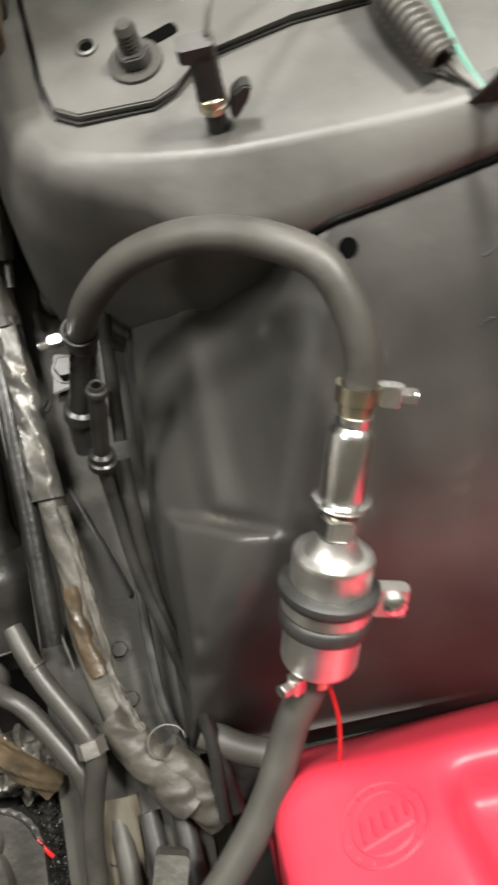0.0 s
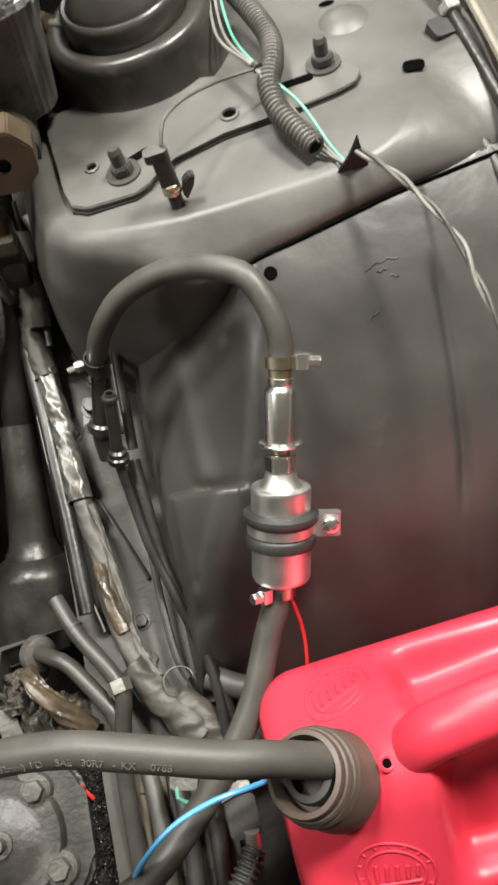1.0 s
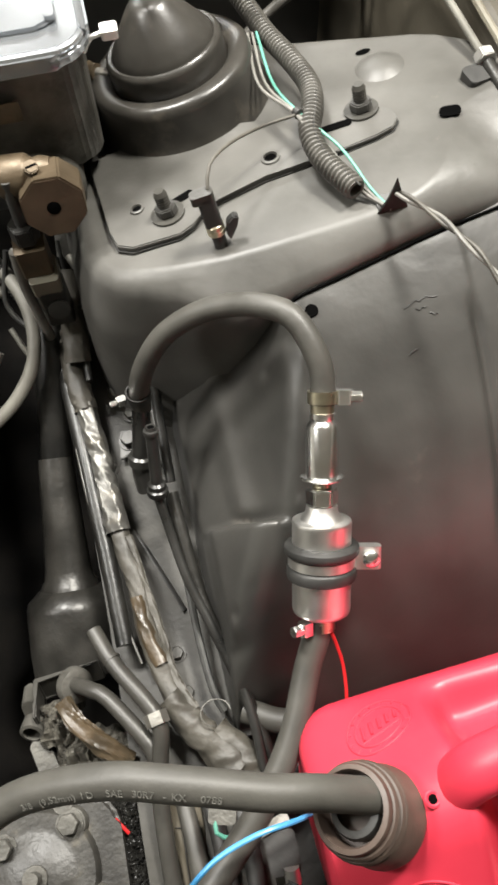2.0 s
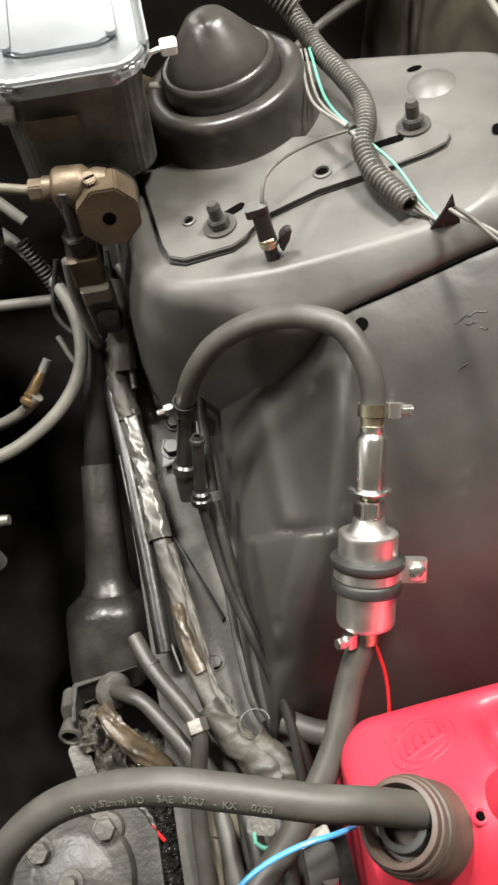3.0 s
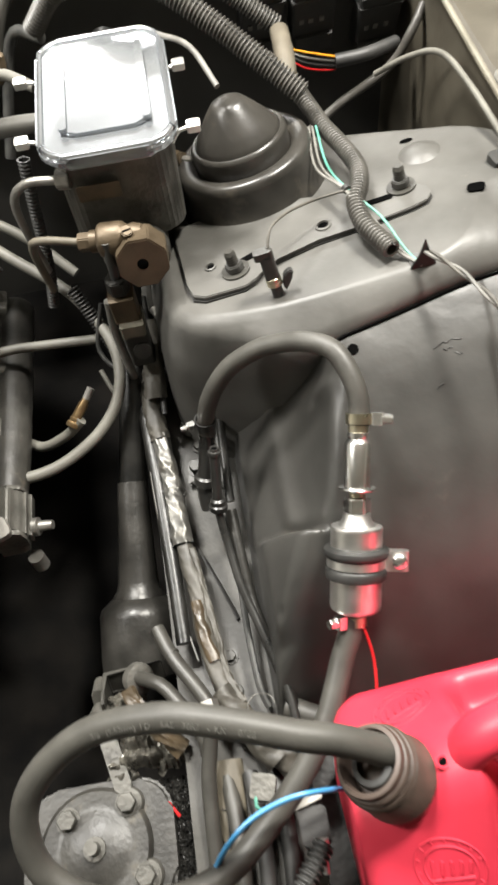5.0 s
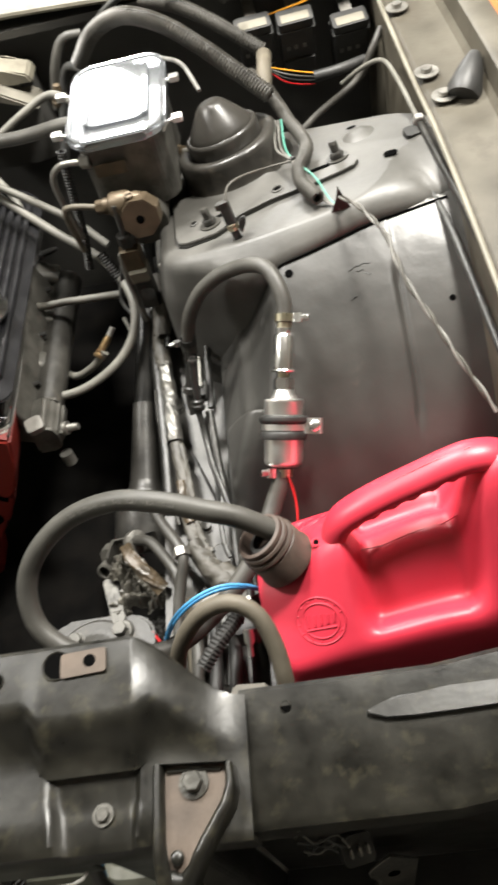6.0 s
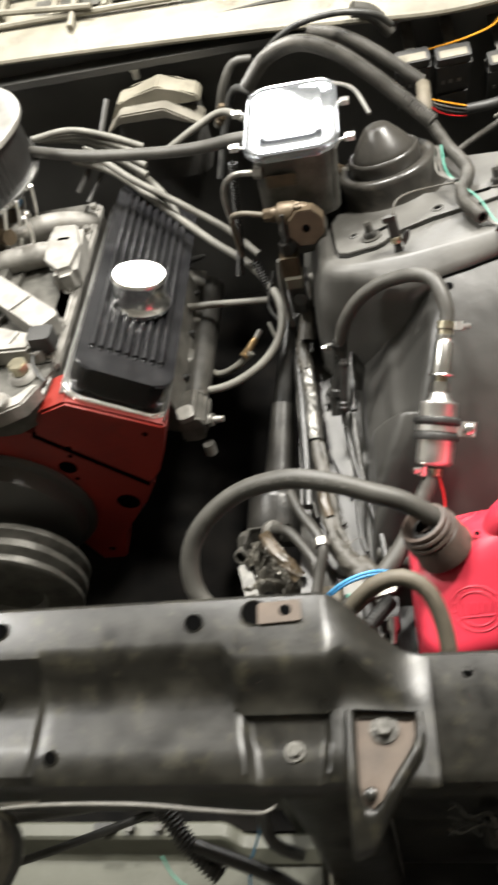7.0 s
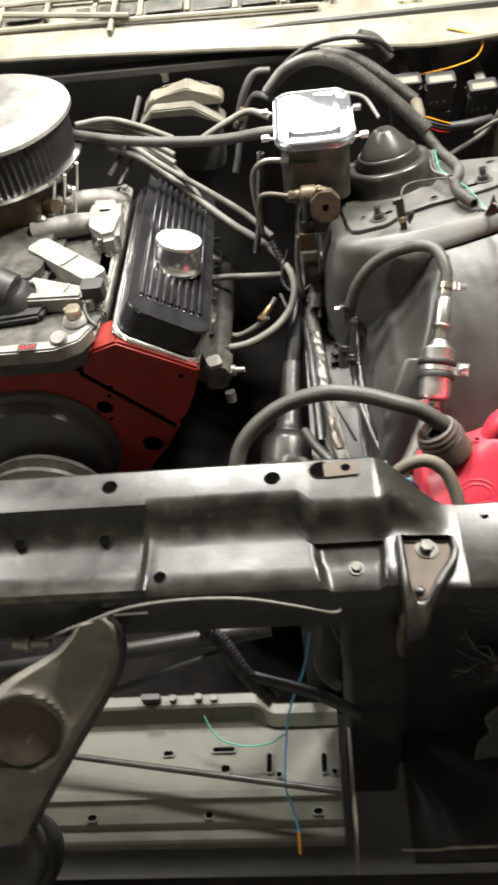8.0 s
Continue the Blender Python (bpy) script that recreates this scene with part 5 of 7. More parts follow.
single("brake_line", tube([(x - 0.018, y, z - 0.02) for x, y, z in BRAKE[4:]], 0.0045, 10), BLACK_WIRE, "thin black steel brake line along the fender", "pipe", "brake lines")
cl = thing("line_clip", "black plastic brake line clip with steel nut", "clip")
part("clip_body", slab(round_rect(0.03, 0.02, 0.004), -0.02, 0.006, Matrix.Translation((0.363, 0.405, 0.835)) @ Matrix.Rotation(radians(12), 4, "Z"), 0.002), BLACK_RUBBER, cl)
part("clip_nut", slab(hexagon(0.009), 0, 0.010, frame_on((0.369, 0.412, 0.843), (0.369, 0.45, 0.843)), 0.001), STEEL, cl)
single("bumper_stop", lathe([(0, 0), (0.02, 0), (0.022, 0.012), (0.014, 0.045), (0.008, 0.06), (0, 0.062)], frame_on((0.425, 0.425, 0.857), (0.465, 0.50, 0.895)), 24), BLACK_RUBBER, "black rubber hood bumper on the fender ledge", "rubber bumper")
single("ledge_seam", tube([(0.381, -0.3, 0.846), (0.386, 0.1, 0.846), (0.383, 0.35, 0.852), (0.376, 0.5, 0.856), (0.366, 0.8, 0.862)], 0.0035, 8), CREAM, "pale folded seam of the fender ledge", "seam", kind="structure")

# ---------------------------------------------------------------- firewall equipment
def build_relay(x, y, z, yaw):
    r = thing("relay", "black plastic relay with pale label on the firewall", "relay", "firewall relays")
    body = part("relay_body", slab(round_rect(0.056, 0.03, 0.004), -0.07, 0.0, None, 0.002), BLACK_RUBBER, r)
    part("relay_label", slab(round_rect(0.044, 0.016, 0.001), 0.0, 0.0008, Matrix.Translation((0, -0.004, 0.0002)), 0), CREAM, body, "pale paper label strip")
    part("relay_base", slab(round_rect(0.05, 0.04, 0.003), -0.095, -0.07, None, 0.002), BLACK_RUBBER, r)
    part("mount_tab", slab(round_rect(0.018, 0.09, 0.004), -0.006, -0.003, Matrix.Translation((0, 0.055, 0)), 0), DULL_STEEL, r)
    for k in (-0.016, -0.004, 0.010):
        part("terminal", slab(round_rect(0.006, 0.002, 0.0008, 2), -0.050, -0.043, Matrix.Translation((k, -0.0155, 0)), 0), GREY_WIRE, r)
    part("body_lip", slab(round_rect(0.060, 0.034, 0.004), -0.018, -0.014, None, 0.001), BLACK_RUBBER, r)
    r.matrix_world = pose(x, y, z, 18, 0, yaw)
    return r


build_relay(0.180, 0.765, 0.846, 3)
build_relay(0.246, 0.765, 0.842, 3)
build_relay(0.330, 0.765, 0.820, 5)
single("orange_wire", tube([(0.205, 0.785, 0.842), (0.27, 0.78, 0.853), (0.315, 0.78, 0.868), (0.325, 0.79, 0.893), (0.30, 0.80, 0.905), (0.26, 0.81, 0.915)], 0.0017, 8), ORANGE_WIRE, "bright orange wire above the relays", "wire")
for i, mat in enumerate((ORANGE_WIRE, GREY_WIRE, BLACK_WIRE, RED_WIRE)):
    single("relay_wire", tube([(0.197, 0.695, 0.806 - 0.003 * i), (0.215, 0.70 - 0.003 * i, 0.796 - 0.005 * i), (0.240, 0.705, 0.784 - 0.007 * i), (0.262, 0.71, 0.774 - 0.006 * i)], 0.0012, 8), mat, "short coloured wire branching from the loom", "wire", "relay wires")
single("heater_hose", tube([(0.262, 0.71, 0.768), (0.30, 0.71, 0.770), (0.345, 0.73, 0.766)], 0.0085, 16), BLACK_RUBBER, "short black rubber tube below the relays", "hose")
single("side_loom", tube([(0.22, 0.69, 0.685), (0.266, 0.70, 0.714), (0.328, 0.70, 0.753), (0.354, 0.70, 0.796), (0.372, 0.72, 0.815)], 0.0058, 12, wob=0.1), CONDUIT, "dark taped loom rising to the fender corner", "wiring loom")


def build_wiper_motor():
    w = thing("wiper_motor", "black wiper motor housing with bright bracket on the firewall", "wiper motor")
    part("housing", slab(round_rect(0.15, 0.10, 0.02), 0.70, 0.835, Matrix.Translation((-0.27, 0.81, 0)), 0.008, segs=3), BLACK_PAINT, w)
    br = [(-0.075, 0.0), (-0.055, 0.028), (-0.03, 0.03), (0.02, 0.045), (0.05, 0.03), (0.085, 0.02), (0.09, 0.005), (0.06, 0.008), (0.03, 0.012), (0.0, 0.014), (-0.04, 0.012)]
    part("bracket", slab(br, 0, 0.05, Matrix.Translation((-0.27, 0.80, 0.835)) @ Matrix.Rotation(radians(90), 4, "X"), 0.003), CREAM, w)
    part("cover_plate", slab([(-0.085, -0.015), (-0.05, 0.02), (0.03, 0.02), (0.09, -0.02), (0.09, -0.026), (0.03, 0.006), (-0.05, 0.008)], 0, 0.06, Matrix.Translation((-0.27, 0.78, 0.835)) @ Matrix.Rotation(radians(90), 4, "X"), 0.003), BRACE_PAINT, w)
    part("knob", lathe([(0, 0), (0.007, 0), (0.007, 0.012), (0.010, 0.016), (0.010, 0.022), (0.006, 0.027), (0, 0.028)], Matrix.Translation((-0.299, 0.83, 0.865)), 16), WHITE_MARK, w, "pale plastic knob")
    part("arm", tube([(-0.35, 0.78, 0.86), (-0.38, 0.72, 0.80), (-0.42, 0.66, 0.76)], 0.005, 8), BLACK_PAINT, w)
    part("arm", tube([(-0.335, 0.78, 0.84), (-0.36, 0.71, 0.79), (-0.40, 0.64, 0.75)], 0.004, 8), BLACK_PAINT, w)
    return w


build_wiper_motor()
single("red_plug", lathe([(0, 0), (0.011, 0), (0.011, 0.006), (0.009, 0.008), (0.011, 0.010), (0.011, 0.016), (0.008, 0.02), (0.005, 0.034), (0, 0.035)], frame_on((-0.152, 0.745, 0.80), (-0.14, 0.74, 0.85)), 20), BRASS, "copper coloured plug fitting on the firewall", "fitting")
for pts, r, mat in (
        ([(-0.09, 0.76, 0.85), (-0.07, 0.75, 0.89), (-0.01, 0.74, 0.935), (0.06, 0.74, 0.945), (0.12, 0.75, 0.93), (0.15, 0.77, 0.90)], 0.005, BLACK_WIRE),
        ([(-0.16, 0.75, 0.79), (-0.14, 0.76, 0.85), (-0.115, 0.77, 0.885), (-0.085, 0.775, 0.885)], 0.008, RUBBER),
        ([(-0.17, 0.70, 0.72), (-0.145, 0.74, 0.80), (-0.12, 0.75, 0.85), (-0.085, 0.72, 0.855)], 0.007, BLACK_WIRE),
        ([(0.09, 0.78, 0.93), (0.12, 0.79, 0.915), (0.15, 0.79, 0.88)], 0.012, RUBBER),
        ([(0.05, 0.60, 0.905), (0.08, 0.56, 0.91), (0.10, 0.51, 0.895)], 0.003, GREY_WIRE)):
    single("firewall_cable", tube(pts, r, 10), mat, "dark cable looping over the firewall", "cable", "firewall cables")


# ---------------------------------------------------------------- brake valve and fittings below the master cylinder
def build_brake_valve():
    v = thing("brake_valve", "tarnished brass brake combination valve with pipes", "brake valve")
    m = frame_on((-0.004, 0.425, 0.789), (-0.004, 0.382, 0.802))
    part("octagon_plug", slab([(0.0265 * math.cos((i + 0.5) * math.pi / 4), 0.0265 * math.sin((i + 0.5) * math.pi / 4)) for i in range(8)], 0.012, 0.046, m, 0.0012), BRASS, v)
    part("plug_face", slab([(0.0258 * math.cos((i + 0.5) * math.pi / 4), 0.0258 * math.sin((i + 0.5) * math.pi / 4)) for i in range(8)], 0.0455, 0.0466, m, 0.0006), BROWN_BRASS, v, "dull reddish brown plug face")
    part("plug_bore", lathe([(0, 0.0470), (0.0046, 0.0470), (0.0056, 0.0467)], m, 18), HOLE, v)
    part("valve_neck", lathe([(0.014, -0.004), (0.016, 0.004), (0.0225, 0.013)], m, 28), BRASS, v)
    part("valve_body", lathe([(0, 0), (0.012, 0), (0.014, 0.008), (0.0125, 0.014), (0.0165, 0.019), (0.0170, 0.021), (0.0170, 0.040), (0.0155, 0.043), (0.011, 0.045), (0.011, 0.052), (0, 0.052)], frame_on((0.0, 0.412, 0.808), (-0.06, 0.420, 0.806)), 28), BRASS, v)
    part("bleed_screw", slab(hexagon(0.0062), 0, 0.010, frame_on((-0.014, 0.404, 0.820), (-0.012, 0.398, 0.835)), 0.001), BRASS, v)
    part("screw_slot", slab(round_rect(0.009, 0.0016, 0.0004, 2), 0.0098, 0.0104, frame_on((-0.014, 0.404, 0.820), (-0.012, 0.398, 0.835)), 0), HOLE, v)
    part("line_nut", slab(hexagon(0.010), 0, 0.014, frame_on((-0.050, 0.419, 0.806), (-0.08, 0.423, 0.805)), 0.001), BRASS, v)
    part("line_nut", slab(hexagon(0.010), 0, 0.014, frame_on((-0.058, 0.46, 0.85), (-0.08, 0.464, 0.85)), 0.001), DULL_STEEL, v)
    part("steel_line", tube([(-0.06, 0.420, 0.806), (-0.10, 0.43, 0.808), (-0.115, 0.44, 0.79), (-0.115, 0.45, 0.72)], 0.0042, 10), RUBBER_TAN, v)
    part("steel_line", tube([(-0.07, 0.462, 0.85), (-0.105, 0.47, 0.845), (-0.125, 0.48, 0.81), (-0.12, 0.48, 0.72)], 0.0045, 10), DULL_STEEL, v)
    part("drop_line", tube([(-0.036, 0.405, 0.815), (-0.037, 0.40, 0.77)], 0.005, 10), BLACK_WIRE, v)
    part("drop_nut", slab(hexagon(0.0125), 0, 0.018, frame_on((-0.037, 0.40, 0.772), (-0.037, 0.399, 0.75)), 0.001), OILY_BLACK, v)
    part("tee_block", slab(round_rect(0.027, 0.026, 0.003), 0.718, 0.752, Matrix.Translation((-0.037, 0.398, 0)), 0.003), BRASS, v)
    part("tee_step", slab(round_rect(0.026, 0.030, 0.003), 0.702, 0.720, Matrix.Translation((-0.034, 0.392, 0)), 0.003), CREAM, v, "dusty brass step")
    part("tee_block", slab(round_rect(0.026, 0.026, 0.004), 0.655, 0.704, Matrix.Translation((-0.033, 0.390, 0)), 0.004), OILY_BLACK, v)
    part("tee_screw", lathe([(0, 0), (0.010, 0), (0.010, 0.006), (0, 0.008)], frame_on((-0.030, 0.378, 0.682), (-0.030, 0.35, 0.692)), 18), OILY_BLACK, v)
    part("drop_line", tube([(-0.052, 0.40, 0.74), (-0.056, 0.40, 0.69), (-0.052, 0.39, 0.62)], 0.005, 10), GREY_WIRE, v)
    v.location = (0.003, -0.018, 0.022)
    return v


build_brake_valve()
conduit("corrugated_conduit", [(0.012, 0.44, 0.76), (0.010, 0.425, 0.715), (0.004, 0.40, 0.67), (-0.012, 0.385, 0.625)], 0.008, BLACK_RUBBER, "black corrugated conduit dropping behind the brake valve")
conduit("corrugated_conduit", [(0.020, 0.45, 0.76), (0.026, 0.42, 0.705), (0.022, 0.385, 0.655), (0.012, 0.36, 0.63)], 0.0075, BLACK_RUBBER, "black corrugated conduit dropping behind the brake valve")
conduit("corrugated_conduit", [(-0.10, 0.46, 0.71), (-0.085, 0.44, 0.68), (-0.07, 0.42, 0.645), (-0.055, 0.40, 0.60)], 0.008, BLACK_RUBBER, "black corrugated conduit beside the grey hoses")
conduit("corrugated_conduit", [(-0.105, 0.50, 0.86), (-0.112, 0.49, 0.80), (-0.12, 0.48, 0.73), (-0.13, 0.47, 0.68)], 0.007, BLACK_RUBBER, "thin black corrugated conduit hanging by the master cylinder")
for pts, r, mat in (
        ([(0.028, 0.38, 0.70), (0.024, 0.35, 0.66), (0.026, 0.30, 0.63), (0.022, 0.25, 0.61)], 0.004, DULL_STEEL),
        ([(0.036, 0.38, 0.70), (0.036, 0.34, 0.66), (0.036, 0.29, 0.63), (0.034, 0.22, 0.615)], 0.0045, BLACK_PAINT),
        ([(-0.02, 0.40, 0.665), (0.005, 0.385, 0.65), (0.025, 0.36, 0.66)], 0.0035, BLACK_WIRE),
        ([(-0.01, 0.42, 0.70), (0.0, 0.40, 0.69), (0.01, 0.38, 0.68)], 0.006, DULL_STEEL),
        ([(-0.012, 0.41, 0.68), (0.0, 0.39, 0.67), (0.01, 0.37, 0.66)], 0.006, DULL_STEEL)):
    single("small_line", tube(pts, r, 10), mat, "short thin line beside the chassis rail", "pipe", "small lines")

# ---------------------------------------------------------------- master cylinder trim
for x, y in ((-0.093, 0.471), (-0.095, 0.567), (0.070, 0.452), (0.066, 0.552)):
    c = thing("lid_clip", "small bright steel lid clip", "clip", "lid clips")
    s = -1 if x < 0 else 1
    part("clip_tab", slab(round_rect(0.013, 0.012, 0.002), 0.895, 0.902, Matrix.Translation((x, y, 0)), 0.001), STEEL, c)
    part("clip_wire", tube([(x, y, 0.898), (x - s * 0.014, y, 0.896), (x - s * 0.022, y, 0.885)], 0.002, 8), STEEL, c)
MC = Matrix.Translation((-0.011, 0.524, 0))
mc_trim = bpy.data.objects["brake_master_cylinder"]
bm = bmesh.new()
tube([(x, y, 0.905) for x, y in round_rect(0.124, 0.186, 0.027)] + [(round_rect(0.124, 0.186, 0.027)[0][0], round_rect(0.124, 0.186, 0.027)[0][1], 0.905)], 0.0032, 8, 0.01, bm)
bmesh.ops.transform(bm, matrix=MC, verts=bm.verts)
part("lid_bead", bm, LID_MAT, mc_trim)
part("lid_dome", slab(round_rect(0.088, 0.135, 0.016), 0.904, 0.909, MC, 0.003), LID_MAT, mc_trim)
part("lid_rib", slab(round_rect(0.008, 0.125, 0.003), 0.908, 0.9115, MC @ Matrix.Translation((0.040, 0, 0)), 0.0015), LID_MAT, mc_trim)
part("lid_rib", slab(round_rect(0.008, 0.125, 0.003), 0.908, 0.9115, MC @ Matrix.Translation((-0.040, 0, 0)), 0.0015), LID_MAT, mc_trim)
part("paper_tag", slab(round_rect(0.042, 0.018, 0.002), 0, 0.0008, Matrix.Translation((-0.03, 0.4295, 0.862)) @ Matrix.Rotation(radians(90), 4, "X"), 0), AMBER_STAIN, mc_trim, "faded orange paper tag")
bleed = thing("brass_bleeder", "small brass bleeder screw with collar", "bleeder")
bmx = frame_on((0.040, 0.545, 0.795), (0.060, 0.53, 0.80))
part("collar", lathe([(0, 0), (0.010, 0), (0.010, 0.008), (0.007, 0.010), (0.0085, 0.012), (0.0085, 0.017), (0, 0.018)], bmx, 18), BRASS, bleed)
part("tip", lathe([(0.005, 0.017), (0.005, 0.026), (0.003, 0.030), (0, 0.030)], bmx, 14), DULL_STEEL, bleed)

# ---------------------------------------------------------------- pale vacuum hoses and cross hose
single("vacuum_hose", tube([(-0.42, 0.70, 0.80), (-0.34, 0.66, 0.785), (-0.26, 0.60, 0.745), (-0.18, 0.54, 0.705), (-0.11, 0.48, 0.685), (-0.068, 0.41, 0.67), (-0.066, 0.355, 0.648), (-0.095, 0.318, 0.625), (-0.145, 0.29, 0.612), (-0.19, 0.28, 0.612), (-0.212, 0.287, 0.62), (-0.216, 0.30, 0.612), (-0.205, 0.305, 0.60)], 0.0068, 12), RUBBER_GREY, "pale grey vacuum hose looping beside the engine", "hose", "vacuum hoses")
single("vacuum_hose", tube([(-0.40, 0.72, 0.81), (-0.31, 0.68, 0.775), (-0.245, 0.61, 0.735), (-0.228, 0.54, 0.70), (-0.236, 0.46, 0.668), (-0.225, 0.437, 0.655), (-0.18, 0.437, 0.652), (-0.13, 0.435, 0.65), (-0.085, 0.43, 0.652)], 0.006, 12), RUBBER_GREY, "pale grey vacuum hose with a tight bend", "hose", "vacuum hoses")
single("vacuum_hose", tube([(-0.36, 0.66, 0.82), (-0.30, 0.62, 0.79), (-0.22, 0.585, 0.75), (-0.15, 0.55, 0.715), (-0.10, 0.51, 0.685)], 0.006, 12), RUBBER_GREY, "pale grey vacuum hose crossing the engine side", "hose", "vacuum hoses")
single("vacuum_hose", tube([(-0.200, 0.43, 0.62), (-0.212, 0.40, 0.60), (-0.205, 0.36, 0.59), (-0.175, 0.33, 0.595), (-0.14, 0.325, 0.615), (-0.115, 0.33, 0.635)], 0.006, 12), RUBBER_GREY, "pale grey vacuum hose in a small loop", "hose", "vacuum hoses")
fer = thing("brass_ferrule", "small brass hose ferrule", "ferrule")
fm = frame_on((-0.128, 0.326, 0.630), (-0.106, 0.350, 0.646))
part("barrel", lathe([(0, 0), (0.0068, 0), (0.0078, 0.002), (0.0078, 0.005), (0.0060, 0.007), (0.0068, 0.009), (0.0068, 0.011), (0.0058, 0.012), (0.0058, 0.030), (0.0045, 0.033), (0.0045, 0.036), (0, 0.036)], fm, 18), GOLD_BRASS, fer)
part("stub", tube([fm @ Vector((0, 0, 0.035)), fm @ Vector((0, 0.001, 0.050))], 0.0045, 10), GREY_WIRE, fer)
single("brake_booster_hose", tube([(-0.46, 0.64, 0.86), (-0.36, 0.60, 0.858), (-0.26, 0.575, 0.858), (-0.17, 0.545, 0.868), (-0.10, 0.515, 0.888), (-0.075, 0.505, 0.893)], 0.0095, 14), RUBBER, "grey rubber hose crossing to the master cylinder", "hose")
single("thin_cross_hose", tube([(-0.22, 0.60, 0.845), (-0.17, 0.615, 0.865), (-0.125, 0.62, 0.88), (-0.085, 0.585, 0.88)], 0.006, 12), RUBBER_GREY, "pale grey hose curving to the master cylinder", "hose")
for i in range(4):
    single("engine_hose", tube([(-0.46, 0.66 + 0.02 * i, 0.87 - 0.012 * i), (-0.40, 0.68 + 0.01 * i, 0.865 - 0.012 * i), (-0.34, 0.68, 0.845 - 0.012 * i), (-0.28, 0.67 - 0.01 * i, 0.82 - 0.012 * i)], 0.0058, 10), RUBBER_GREY, "pale grey hose behind the air cleaner", "hose", "engine hoses")

# ---------------------------------------------------------------- chassis rail lines and loom
loom = thing("foil_wrapped_loom", "wiring loom wrapped in crinkled silver tape along the rail", "wiring loom")
part("foil", wrapped([(-0.030, 0.304, 0.612), (-0.027, 0.270, 0.607), (-0.0245, 0.240, 0.603), (-0.023, 0.205, 0.599), (-0.0215, 0.172, 0.594)], (0.0088, 0.0112), 0.0092, 1.0, 0.0013, 0.0016, 34, 62), FOIL, loom, angle=22)
part("tape_run", wrapped([(-0.032, 0.47, 0.632), (-0.034, 0.40, 0.628), (-0.034, 0.359, 0.621), (-0.034, 0.33, 0.6155), (-0.0305, 0.298, 0.6105)], (0.012, 0.0108), 0.0102, 3.0, 0.0016, freq=90), DIRTY_TAPE, loom, "grey ribbed tape", angle=25)
for i in range(7):
    y = 0.345 - 0.0065 * i
    part("tape_ridge", tube([(-0.034 - 0.008 + 0.0024 * k, y + 0.0008 * k, 0.6165 - 0.16 * (0.345 - y) + 0.0112 * math.sin(math.pi * (k + 0.8) / 8.6)) for k in range(8)], 0.0008, 6, 0.003), FOIL, loom)
part("lower_tape", wrapped([(-0.0215, 0.182, 0.592), (-0.018, 0.150, 0.588), (-0.013, 0.120, 0.584), (-0.012, 0.085, 0.580), (-0.008, 0.055, 0.578), (0.0, 0.020, 0.576), (0.006, 0.004, 0.575)], (0.0085, 0.0095), 0.0090, 7.0, 0.0010, 0.002, 26, 45), DIRTY_TAPE, loom, "dirty grey crinkled tape", angle=30)
part("stained_wrap", wrapped([(-0.015, 0.108, 0.5868), (-0.0135, 0.088, 0.5845), (-0.010, 0.066, 0.583), (-0.004, 0.044, 0.581)], (0.0060, 0.0068), 0.0082, 5.0, 0.0010, 0.002, 18, 40), AMBER_STAIN, loom, "oil stained brown patch", angle=30)
part("flat_edge", tube([(-0.0465, 0.262, 0.606), (-0.0445, 0.215, 0.600), (-0.040, 0.163, 0.590), (-0.033, 0.104, 0.582), (-0.022, 0.050, 0.576)], 0.0013, 6), RAIL_PAINT, loom)
part("tail", wrapped([(-0.004, 0.016, 0.576), (0.012, -0.010, 0.572), (0.030, -0.036, 0.570), (0.045, -0.056, 0.568)], (0.0115, 0.016), 0.015, 9.0, 0.0016, 0.0016, 30, 70), DIRTY_TAPE, loom, "dirty grey taped tail", angle=60)
part("frayed_strip", wrapped([(-0.012, 0.165, 0.596), (-0.006, 0.12, 0.588), (0.001, 0.07, 0.582), (0.006, 0.03, 0.580), (0.018, 0.0, 0.580)], (0.0026, 0.0032), 0.003, 12.0, 0.0016, 0.002, 14, 45), DIRTY_TAPE, loom, angle=60)
single("second_loom", tube([(-0.046, 0.47, 0.62), (-0.046, 0.36, 0.61), (-0.040, 0.25, 0.60), (-0.036, 0.15, 0.585), (-0.034, 0.07, 0.575)], 0.0085, 14, wob=0.06), UNDER_BLACK, "grimy black taped cable beside the silver loom", "cable")
st = thing("capped_fuel_stub", "black capped fuel pipe stub standing by the rail", "pipe")
part("stub", tube([(0.026, 0.182, 0.650), (0.033, 0.214, 0.703)], 0.0054, 16), GLOSS_BLACK, st)
part("stub_end", lathe([(0.0033, 0.001), (0.0033, 0.0062), (0.0045, 0.0066), (0.0048, 0.0035), (0.0066, 0.003), (0.0070, 0.001), (0.0062, -0.002)], frame_on((0.0328, 0.2135, 0.702), (0.0365, 0.229, 0.728)), 20), GLOSS_BLACK, st)
part("stub_bore", lathe([(0, 0.0055), (0.0036, 0.0055)], frame_on((0.0328, 0.2135, 0.702), (0.0365, 0.229, 0.728)), 16), HOLE, st)
part("stub_nut", lathe([(0.0055, -0.003), (0.0092, 0.0), (0.0098, 0.002), (0.0098, 0.006), (0.0082, 0.007), (0.0082, 0.012), (0.0055, 0.014)], frame_on((0.0255, 0.180, 0.646), (0.033, 0.214, 0.703)), 18), GLOSS_BLACK, st)
ap = thing("fuel_pipe_end", "black steel fuel pipe inside the arched hose end", "pipe")
part("pipe", tube([(0.028, 0.249, 0.69), (0.022, 0.231, 0.665), (0.014, 0.214, 0.635), (0.014, 0.200, 0.615)], 0.0085, 14), GLOSS_BLACK, ap)
